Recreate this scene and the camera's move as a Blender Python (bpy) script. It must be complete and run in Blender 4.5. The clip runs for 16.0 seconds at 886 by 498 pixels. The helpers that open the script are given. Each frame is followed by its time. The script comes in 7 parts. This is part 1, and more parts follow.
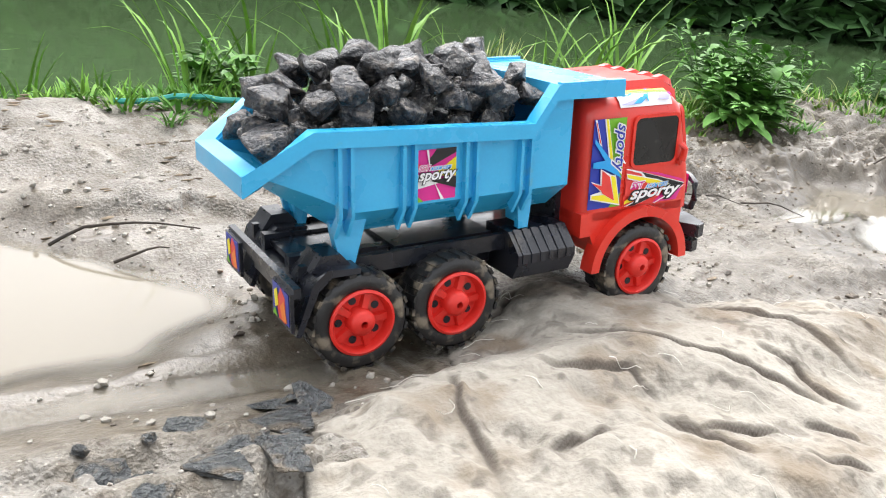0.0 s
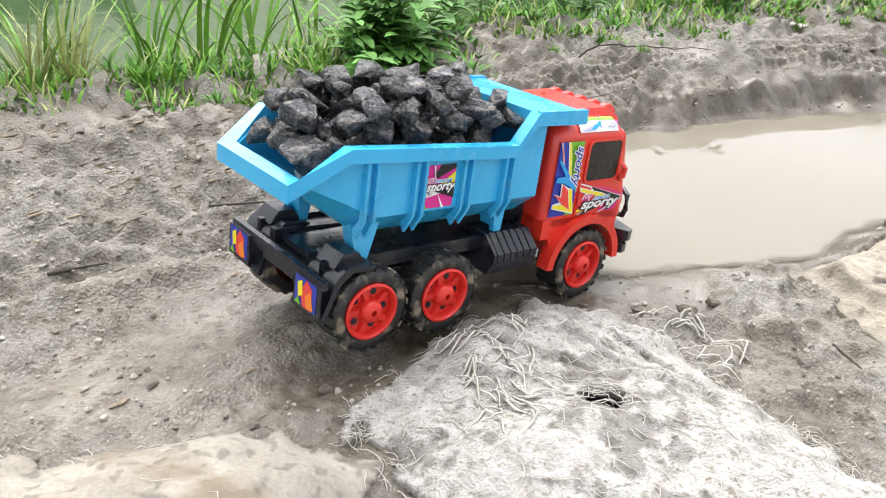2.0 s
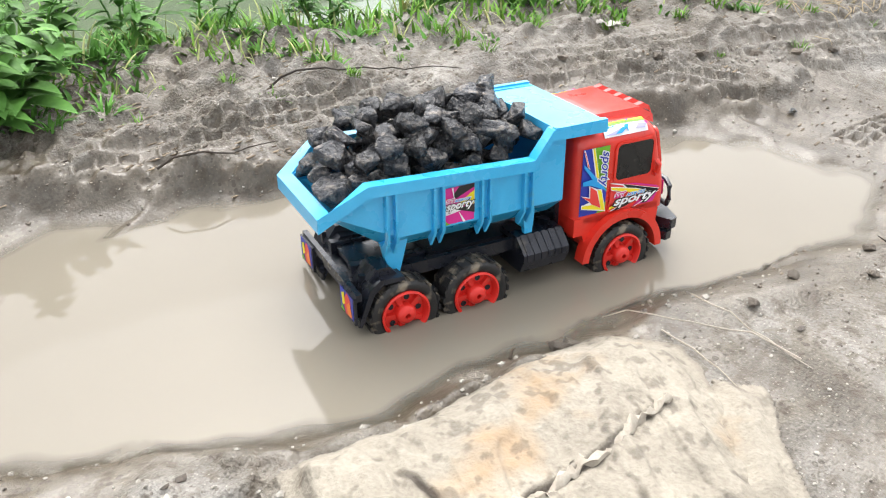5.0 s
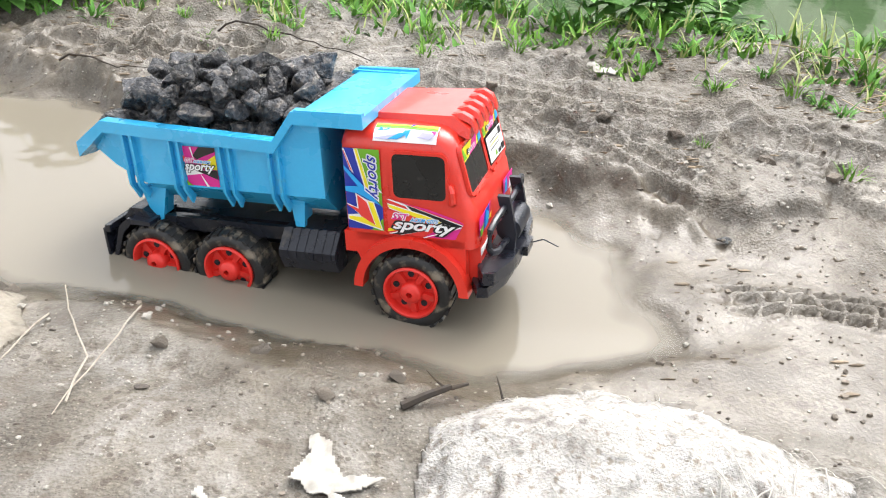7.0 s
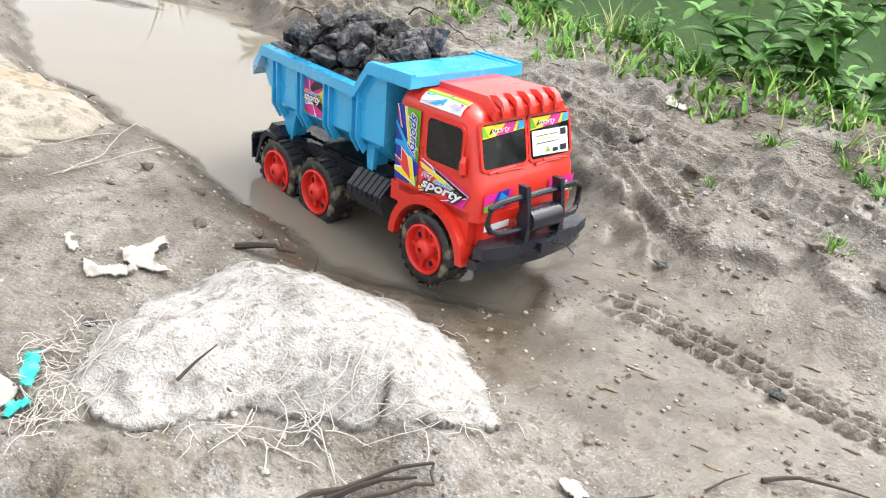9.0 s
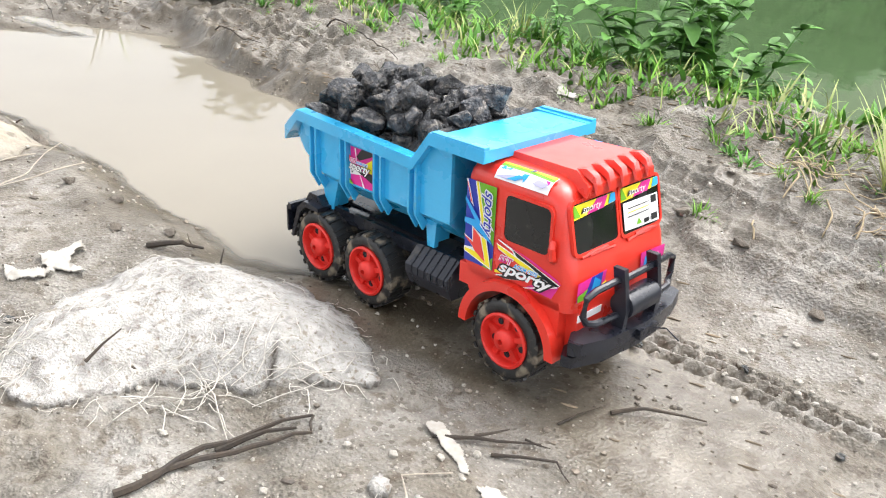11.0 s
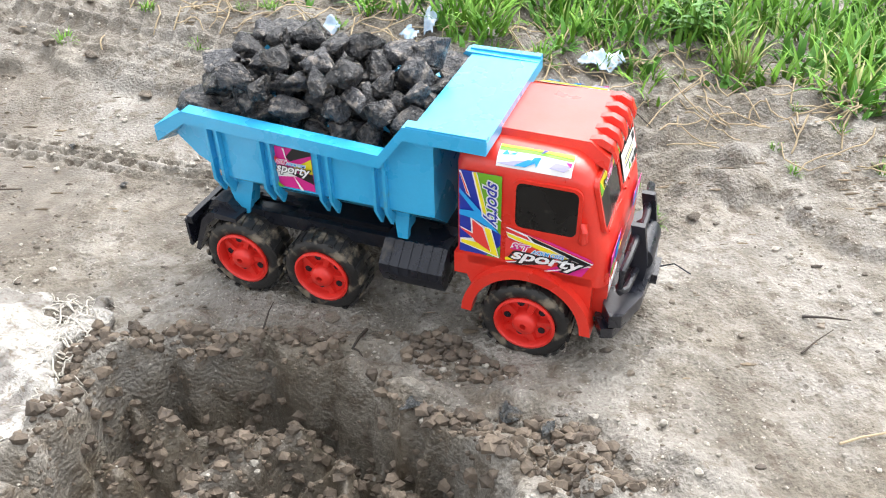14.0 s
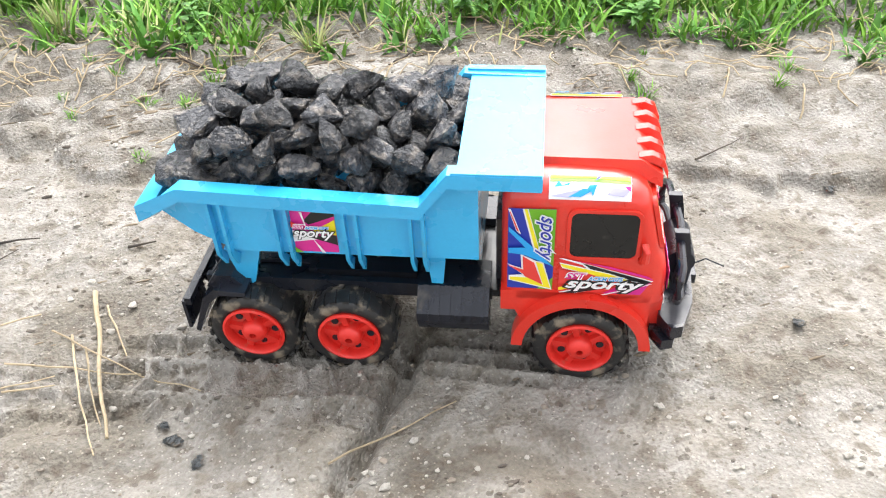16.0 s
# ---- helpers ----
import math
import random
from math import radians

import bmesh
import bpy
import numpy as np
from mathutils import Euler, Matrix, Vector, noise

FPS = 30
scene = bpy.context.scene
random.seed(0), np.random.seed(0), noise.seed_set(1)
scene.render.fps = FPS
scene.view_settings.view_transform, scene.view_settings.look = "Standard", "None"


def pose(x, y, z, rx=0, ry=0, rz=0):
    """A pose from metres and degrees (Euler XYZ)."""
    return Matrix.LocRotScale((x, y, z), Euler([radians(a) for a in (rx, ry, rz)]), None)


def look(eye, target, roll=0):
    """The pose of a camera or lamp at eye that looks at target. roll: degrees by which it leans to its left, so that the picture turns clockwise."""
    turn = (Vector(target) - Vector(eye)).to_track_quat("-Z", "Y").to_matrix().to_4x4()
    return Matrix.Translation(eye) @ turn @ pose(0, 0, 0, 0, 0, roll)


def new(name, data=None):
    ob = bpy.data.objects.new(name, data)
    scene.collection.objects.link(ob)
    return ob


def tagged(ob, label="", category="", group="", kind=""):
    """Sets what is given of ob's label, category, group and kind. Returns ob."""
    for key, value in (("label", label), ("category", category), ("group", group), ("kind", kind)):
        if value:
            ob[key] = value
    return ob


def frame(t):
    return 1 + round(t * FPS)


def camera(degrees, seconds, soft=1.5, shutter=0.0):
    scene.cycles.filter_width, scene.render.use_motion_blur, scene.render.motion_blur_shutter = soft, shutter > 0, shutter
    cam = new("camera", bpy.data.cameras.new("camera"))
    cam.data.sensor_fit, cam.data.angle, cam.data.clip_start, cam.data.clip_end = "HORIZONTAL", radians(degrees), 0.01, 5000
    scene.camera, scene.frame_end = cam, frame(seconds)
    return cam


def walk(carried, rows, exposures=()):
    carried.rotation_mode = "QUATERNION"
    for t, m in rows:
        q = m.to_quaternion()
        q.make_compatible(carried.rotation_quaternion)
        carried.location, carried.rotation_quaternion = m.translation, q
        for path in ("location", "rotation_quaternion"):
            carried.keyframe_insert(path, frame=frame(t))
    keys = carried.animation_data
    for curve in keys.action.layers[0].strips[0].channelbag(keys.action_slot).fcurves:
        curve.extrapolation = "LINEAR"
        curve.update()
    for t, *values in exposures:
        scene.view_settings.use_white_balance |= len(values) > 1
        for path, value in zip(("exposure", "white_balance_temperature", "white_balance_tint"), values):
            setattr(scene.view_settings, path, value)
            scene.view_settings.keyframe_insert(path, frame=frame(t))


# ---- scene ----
# ---------------------------------------------------------------- camera
cam = camera(55.74, 16.0, soft=1.1)
# seconds, eye x y z, yaw (left from +y), pitch, roll
CAMERA_ROWS = [
    (0, 0.293, 0.246, 0.304, -45.44, -18.60, 6.76),
    (0.5, 0.378, 0.226, 0.323, -48.65, -19.42, 5.71),
    (1, 0.523, 0.190, 0.352, -49.36, -20.68, 2.14),
    (1.5, 0.660, 0.172, 0.420, -51.13, -24.13, 3.64),
    (2, 0.833, 0.110, 0.474, -54.28, -27.48, 4.76),
    (2.5, 0.962, 0.080, 0.502, -55.43, -29.53, 5.29),
    (3, 1.047, 0.016, 0.518, -55.04, -29.72, 5.01),
    (3.5, 1.188, -0.078, 0.510, -54.33, -29.45, 3.97),
    (3.7, 1.209, -0.096, 0.508, -54.29, -29.35, 3.74),
    (5.8, 1.877, -0.243, 0.539, -38.54, -33.43, 0.21),
    (6, 1.965, -0.295, 0.532, -33.71, -33.67, 0.92),
    (6.5, 2.231, -0.447, 0.508, -19.83, -32.44, 2.36),
    (7, 2.516, -0.526, 0.472, -7.55, -30.02, 4.24),
    (7.5, 2.665, -0.641, 0.477, 4.28, -29.74, 7.60),
    (8, 2.793, -0.618, 0.480, 16.56, -28.32, 9.50),
    (8.5, 2.941, -0.604, 0.435, 20.47, -28.75, 9.80),
    (9, 3.046, -0.633, 0.469, 21.44, -28.63, 9.00),
    (9.2, 3.078, -0.645, 0.472, 21.73, -28.65, 8.48),
    (11.3, 3.204, -0.687, 0.498, 19.55, -27.74, 4.82),
    (11.5, 3.230, -0.692, 0.496, 19.44, -27.90, 3.96),
    (12, 3.292, -0.704, 0.488, 18.77, -28.06, 2.60),
    (12.5, 3.408, -0.766, 0.491, 18.27, -29.31, 1.05),
    (13, 3.554, -0.785, 0.499, 15.39, -31.77, -0.14),
    (13.5, 3.614, -0.834, 0.510, 6.93, -32.67, -0.50),
    (14, 3.725, -0.886, 0.519, -0.22, -34.20, -0.19),
    (14.5, 3.829, -0.932, 0.545, -5.63, -34.61, -0.40),
    (15, 3.973, -0.975, 0.536, -11.46, -35.48, -1.82),
    (15.5, 4.169, -1.046, 0.526, -15.40, -36.56, -2.03),
    (16, 4.323, -1.132, 0.543, -17.34, -36.62, -2.35),
]
# seconds, x y z of the point on the ground under the middle axle, yaw, nose-up pitch, roll
TRUCK_ROWS = [
    (0, 0.799, 0.778, -0.009, -13.60, 4.85, -1.42),
    (0.5, 0.896, 0.730, 0.006, -13.73, 2.63, -2.18),
    (1, 1.101, 0.681, 0.013, -12.52, -4.50, -2.10),
    (1.5, 1.295, 0.639, 0.006, -9.49, -3.23, -0.44),
    (2, 1.432, 0.605, 0.005, -13.87, -6.20, -2.76),
    (2.5, 1.522, 0.586, 0.009, -15.30, -6.53, -6.57),
    (3, 1.677, 0.545, -0.009, -15.31, -6.36, -5.33),
    (3.5, 1.799, 0.532, -0.025, -17.41, -3.83, -4.33),
    (3.7, 1.846, 0.521, -0.027, -18.00, -3.28, -3.20),
    (5.8, 2.330, 0.372, -0.058, -21.64, 3.73, -3.38),
    (6, 2.344, 0.366, -0.055, -21.59, 4.62, -1.29),
    (6.5, 2.383, 0.343, -0.049, -20.77, 5.44, -0.44),
    (7, 2.428, 0.319, -0.050, -22.13, 6.29, -2.02),
    (7.5, 2.464, 0.299, -0.043, -22.00, 6.56, -0.26),
    (8, 2.502, 0.282, -0.039, -22.27, 7.43, -0.39),
    (8.5, 2.544, 0.265, -0.035, -21.52, 6.90, -0.50),
    (9, 2.586, 0.249, -0.031, -22.14, 5.87, -0.77),
    (9.2, 2.609, 0.236, -0.029, -22.54, 6.18, -0.81),
    (11.3, 2.879, 0.121, -0.007, -22.94, 4.37, -0.69),
    (11.5, 2.888, 0.128, -0.009, -22.40, 3.66, -0.44),
    (12, 2.967, 0.098, -0.009, -20.92, 1.85, 0.13),
    (12.5, 3.095, 0.033, 0.005, -20.42, 0.36, 3.60),
    (13, 3.262, -0.013, -0.008, -17.26, -0.17, 1.25),
    (13.5, 3.461, -0.079, -0.007, -19.21, 1.50, 2.29),
    (14, 3.641, -0.149, 0.005, -20.86, -0.21, 3.10),
    (14.5, 3.827, -0.220, 0.010, -22.16, -0.54, 4.29),
    (15, 4.088, -0.328, -0.001, -23.28, -1.04, 3.83),
    (15.5, 4.266, -0.413, 0.002, -23.62, -0.18, 2.48),
    (16, 4.443, -0.496, 0.000, -24.97, -0.06, 3.63),
]


def camera_pose(x, y, z, yaw, pitch, roll):
    yaw, pitch = radians(yaw), radians(pitch)
    ahead = Vector((-math.sin(yaw) * math.cos(pitch), math.cos(yaw) * math.cos(pitch), math.sin(pitch)))
    return look((x, y, z), Vector((x, y, z)) + ahead, roll)


def truck_pose(x, y, z, yaw, pitch, roll):
    return pose(x, y, z, roll, -pitch, yaw)


# the clip's camera brightens and darkens its picture a little on the way
EXPOSURES = [(0.0, 1.76), (1.5, 1.74), (2.0, 1.64), (3.5, 1.48), (6.0, 1.76), (9.0, 1.68), (11.5, 1.78), (12.3, 1.78), (13.0, 1.50), (13.5, 1.52), (14.0, 1.84), (14.5, 1.99), (16.0, 1.97)]
walk(cam, [(row[0], camera_pose(*row[1:])) for row in CAMERA_ROWS], EXPOSURES)

# ---------------------------------------------------------------- sky and sun: a bright overcast day
world = bpy.data.worlds.new("overcast_sky")
scene.world = world
world.use_nodes = True
wn = world.node_tree
sky = wn.nodes.new("ShaderNodeTexSky")
sky.sky_type, sky.sun_disc, sky.sun_elevation, sky.sun_rotation = "NISHITA", False, radians(60), radians(37)
sky.dust_density = 4.0
pale = wn.nodes.new("ShaderNodeHueSaturation")
pale.inputs["Saturation"].default_value = 0.22
wn.links.new(sky.outputs[0], pale.inputs["Color"])
wn.links.new(pale.outputs[0], wn.nodes["Background"].inputs["Color"])
wn.nodes["Background"].inputs["Strength"].default_value = 0.15
sun = new("sun", bpy.data.lights.new("sun", "SUN"))
sun.data.energy, sun.data.angle, sun.data.color = 0.62, radians(80), (1.0, 0.99, 0.975)
sun.matrix_world = look((0.40, 0.55, 2.3), (0, 0, 0))


# ---------------------------------------------------------------- materials
def material(name, dark, light, rough=0.6, scale=30.0, fine=250.0, bump=0.2, metal=0.0, spots=None, spot_scale=12.0,
             spot_at=0.62, vary=0.0, stretch=(1, 1, 1), gloss_vary=0.15, fine_bump=0.5, coat=0.0, depth=0.002):
    m = bpy.data.materials.new(name)
    m.use_nodes = True
    n, link = m.node_tree.nodes, m.node_tree.links.new
    b = n["Principled BSDF"]
    b.inputs["Roughness"].default_value, b.inputs["Metallic"].default_value = rough, metal
    b.inputs["Coat Weight"].default_value = coat
    where, mapping = n.new("ShaderNodeTexCoord"), n.new("ShaderNodeMapping")
    mapping.inputs["Scale"].default_value = stretch
    link(where.outputs["Object"], mapping.inputs[0])
    grains = []
    for size, detail in ((scale, 5.0), (fine, 3.0)):
        g = n.new("ShaderNodeTexNoise")
        g.inputs["Scale"].default_value, g.inputs["Detail"].default_value = size, detail
        link(mapping.outputs[0], g.inputs["Vector"])
        grains.append(g)
    mix = n.new("ShaderNodeMixRGB")
    mix.inputs[1].default_value, mix.inputs[2].default_value = (*dark, 1), (*light, 1)
    ramp = n.new("ShaderNodeMapRange")
    ramp.inputs[1].default_value, ramp.inputs[2].default_value = 0.3, 0.7
    both = n.new("ShaderNodeMath")
    both.operation = "MULTIPLY_ADD"
    both.inputs[1].default_value, = (0.35,)
    link(grains[1].outputs[0], both.inputs[0])
    half = n.new("ShaderNodeMath")
    half.operation, half.inputs[1].default_value = "MULTIPLY", 0.65
    link(grains[0].outputs[0], half.inputs[0])
    link(half.outputs[0], both.inputs[2])
    link(both.outputs[0], ramp.inputs[0])
    link(ramp.outputs[0], mix.inputs[0])
    colour = mix.outputs[0]
    if spots:
        s = n.new("ShaderNodeTexNoise")
        s.inputs["Scale"].default_value, s.inputs["Detail"].default_value = spot_scale, 6.0
        link(mapping.outputs[0], s.inputs["Vector"])
        edge = n.new("ShaderNodeMapRange")
        edge.inputs[1].default_value, edge.inputs[2].default_value = spot_at - 0.05, spot_at + 0.07
        link(s.outputs[0], edge.inputs[0])
        over = n.new("ShaderNodeMixRGB")
        over.inputs[2].default_value = (*spots, 1)
        link(edge.outputs[0], over.inputs[0])
        link(colour, over.inputs[1])
        colour = over.outputs[0]
    if vary < 0:
        geo, hsv = n.new("ShaderNodeNewGeometry"), n.new("ShaderNodeHueSaturation")
        span = n.new("ShaderNodeMapRange")
        span.inputs[3].default_value, span.inputs[4].default_value = 1 + vary, 1 - vary
        link(geo.outputs["Random Per Island"], span.inputs[0])
        link(span.outputs[0], hsv.inputs["Value"])
        link(colour, hsv.inputs["Color"])
        colour = hsv.outputs[0]
    if vary > 0:
        info, hsv = n.new("ShaderNodeObjectInfo"), n.new("ShaderNodeHueSaturation")
        span = n.new("ShaderNodeMapRange")
        span.inputs[3].default_value, span.inputs[4].default_value = 1 - vary, 1 + vary
        link(info.outputs["Random"], span.inputs[0])
        link(span.outputs[0], hsv.inputs["Value"])
        link(colour, hsv.inputs["Color"])
        colour = hsv.outputs[0]
    link(colour, b.inputs["Base Color"])
    if gloss_vary:
        gl = n.new("ShaderNodeMapRange")
        gl.inputs[1].default_value, gl.inputs[2].default_value = 0.3, 0.7
        gl.inputs[3].default_value, gl.inputs[4].default_value = max(0.02, rough - gloss_vary), min(1, rough + gloss_vary)
        link(grains[0].outputs[0], gl.inputs[0])
        link(gl.outputs[0], b.inputs["Roughness"])
    if bump:
        last = None
        for g, strength in ((grains[0], bump), (grains[1], bump * fine_bump)):
            bp = n.new("ShaderNodeBump")
            bp.inputs["Strength"].default_value, bp.inputs["Distance"].default_value = strength, depth
            link(g.outputs[0], bp.inputs["Height"])
            if last:
                link(last.outputs[0], bp.inputs["Normal"])
            last = bp
        link(last.outputs[0], b.inputs["Normal"])
    return m


def plain(name, colour, rough=0.4):
    return material(name, tuple(c * 0.9 for c in colour), colour, rough, 60, 400, 0.03, gloss_vary=0.08)


RED = material("red_plastic", (0.60, 0.022, 0.012), (0.70, 0.034, 0.018), 0.34, 25, 500, 0.05, spots=(0.45, 0.10, 0.06), spot_scale=20, spot_at=0.74, gloss_vary=0.1, coat=0.35)
WHEEL_RED = material("wheel_red_plastic", (0.58, 0.020, 0.014), (0.70, 0.03, 0.02), 0.4, 40, 400, 0.05, spots=(0.30, 0.12, 0.08), spot_scale=50, spot_at=0.68)
BLUE = material("sky_blue_plastic", (0.030, 0.36, 0.66), (0.045, 0.43, 0.74), 0.30, 20, 400, 0.05, spots=(0.12, 0.36, 0.46), spot_scale=30, spot_at=0.72, gloss_vary=0.1, coat=0.35)
BLACK = material("black_plastic", (0.008, 0.009, 0.014), (0.016, 0.018, 0.026), 0.3, 40, 400, 0.1, spots=(0.10, 0.085, 0.065), spot_scale=25, spot_at=0.7)
WET_BLACK = material("wet_black_plastic", (0.006, 0.007, 0.011), (0.012, 0.014, 0.02), 0.28, 18, 300, 0.12, gloss_vary=0.16)
TYRE = material("muddy_tyre_plastic", (0.010, 0.010, 0.011), (0.022, 0.021, 0.02), 0.45, 40, 300, 0.3, spots=(0.20, 0.165, 0.12), spot_scale=60, spot_at=0.575, depth=0.003)
PANE = material("dark_window_plastic", (0.005, 0.0055, 0.006), (0.009, 0.0095, 0.010), 0.25, 30, 300, 0.04, spots=(0.06, 0.055, 0.05), spot_scale=60, spot_at=0.72)
COAL = material("coal", (0.008, 0.008, 0.009), (0.050, 0.052, 0.058), 0.28, 1.8, 11.0, 0.42, spots=(0.15, 0.132, 0.115), spot_scale=2.8, spot_at=0.57, vary=0.5, gloss_vary=0.2, fine_bump=0.8, depth=0.05)
S_WHITE, S_BLUE, S_GREEN = plain("sticker_white", (0.8, 0.8, 0.8)), plain("sticker_blue", (0.02, 0.04, 0.36)), plain("sticker_green", (0.16, 0.42, 0.02))
S_YELLOW, S_PINK, S_CYAN = plain("sticker_yellow", (0.85, 0.72, 0.02)), plain("sticker_magenta", (0.66, 0.02, 0.26)), plain("sticker_cyan", (0.02, 0.34, 0.75))
S_LILAC = plain("sticker_lilac", (0.46, 0.44, 0.66))
S_BLACK, S_ORANGE, S_RED = plain("sticker_black", (0.012, 0.012, 0.014)), plain("sticker_orange", (0.85, 0.22, 0.02)), plain("sticker_red", (0.75, 0.05, 0.04))
SACK_TAN = material("muddy_tan_sackcloth", (0.20, 0.180, 0.148), (0.365, 0.338, 0.290), 0.85, 11, 230, 0.7, spots=(0.18, 0.145, 0.105), spot_scale=13, spot_at=0.60, fine_bump=0.8, depth=0.004)
SACK_RUST = material("stained_tan_sackcloth", (0.20, 0.175, 0.135), (0.375, 0.338, 0.275), 0.85, 16, 230, 0.8, spots=(0.31, 0.225, 0.140), spot_scale=9, spot_at=0.60, fine_bump=0.8, depth=0.004)
SACK_WHITE = material("dirty_white_sackcloth", (0.29, 0.274, 0.245), (0.55, 0.535, 0.505), 0.85, 55, 420, 1.0, spots=(0.26, 0.225, 0.18), spot_scale=190, spot_at=0.60, fine_bump=0.9, depth=0.004)
FIBRE = material("frayed_white_fibre", (0.40, 0.37, 0.32), (0.62, 0.59, 0.53), 0.8, 60, 400, 0.1)
STRAW = material("dry_straw", (0.24, 0.185, 0.11), (0.42, 0.34, 0.22), 0.8, 60, 400, 0.2, vary=0.2)
TWIG = material("dark_twig", (0.016, 0.012, 0.009), (0.060, 0.045, 0.032), 0.8, 80, 400, 0.4, vary=0.3)
LEAF = material("weed_leaf", (0.055, 0.155, 0.024), (0.125, 0.30, 0.055), 0.62, 18, 120, 0.15, vary=-0.3)
FAR_LEAF = material("far_bush_leaf", (0.018, 0.055, 0.012), (0.05, 0.13, 0.03), 0.7, 3, 20, 0.1, vary=-0.4)
GRASS = material("grass_blade", (0.075, 0.20, 0.020), (0.20, 0.38, 0.055), 0.6, 14, 90, 0.1, vary=-0.35)
for leafy in (LEAF, GRASS):
    leafy.node_tree.nodes["Principled BSDF"].inputs["Specular IOR Level"].default_value = 0.25
GRASS_DRY = material("pale_grass_blade", (0.20, 0.26, 0.07), (0.42, 0.42, 0.18), 0.6, 14, 90, 0.1, vary=0.2)
STONE = material("grey_blue_stone", (0.040, 0.046, 0.050), (0.125, 0.132, 0.13), 0.42, 1.9, 11.0, 0.8, spots=(0.16, 0.13, 0.095), spot_scale=1.7, spot_at=0.58, vary=0.3, depth=0.06)
CLOD = material("wet_mud_clod", (0.10, 0.080, 0.060), (0.235, 0.20, 0.16), 0.75, 40, 260, 0.7, vary=-0.3, depth=0.004)
PAPER = material("torn_white_paper", (0.29, 0.265, 0.225), (0.46, 0.44, 0.40), 0.8, 20, 200, 0.3, spots=(0.35, 0.28, 0.2), spot_scale=20, spot_at=0.66)
TEAL = material("teal_plastic_scrap", (0.01, 0.28, 0.24), (0.02, 0.42, 0.36), 0.4, 30, 200, 0.1)
WRAP_BLUE = material("crumpled_blue_wrapper", (0.20, 0.32, 0.44), (0.44, 0.49, 0.53), 0.3, 30, 200, 0.3)
WRAP_WARM = material("faded_yellow_red_wrapper", (0.72, 0.55, 0.22), (0.70, 0.30, 0.24), 0.4, 22, 200, 0.2)


def soil_and_shade(m, colour=(0.060, 0.047, 0.036)):
    """Mud specks and painted crease shade on a cloth, by an attribute of its mesh."""
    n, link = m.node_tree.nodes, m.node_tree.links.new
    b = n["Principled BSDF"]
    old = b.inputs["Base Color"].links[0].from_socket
    dirt_shade, mix = n.new("ShaderNodeAttribute"), n.new("ShaderNodeMixRGB")
    dirt_shade.attribute_name = "dirt_shade"
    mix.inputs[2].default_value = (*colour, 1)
    link(dirt_shade.outputs["Fac"], mix.inputs[0])
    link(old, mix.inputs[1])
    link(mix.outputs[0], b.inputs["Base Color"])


def weave(m, pitch, strength):
    """The crossed threads of a woven cloth, as relief."""
    n, link = m.node_tree.nodes, m.node_tree.links.new
    b = n["Principled BSDF"]
    last = b.inputs["Normal"].links[0].from_socket
    for way in ("X", "Y"):
        band, bp = n.new("ShaderNodeTexWave"), n.new("ShaderNodeBump")
        band.bands_direction = way
        band.inputs["Scale"].default_value, band.inputs["Distortion"].default_value = 0.314 / pitch, 3.0
        band.inputs["Detail"].default_value, band.inputs["Detail Scale"].default_value = 2.0, 0.06
        link(n["Mapping"].outputs[0], band.inputs["Vector"])
        bp.inputs["Strength"].default_value, bp.inputs["Distance"].default_value = strength, 0.0012
        link(band.outputs["Fac"], bp.inputs["Height"])
        link(last, bp.inputs["Normal"])
        last = bp.outputs[0]
    link(last, b.inputs["Normal"])


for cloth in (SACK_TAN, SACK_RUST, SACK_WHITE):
    soil_and_shade(cloth)
    cloth.node_tree.nodes["Mapping"].inputs["Rotation"].default_value = (0, 0, radians(28))
weave(SACK_RUST, 0.0012, 0.10)
weave(SACK_WHITE, 0.0012, 0.22)


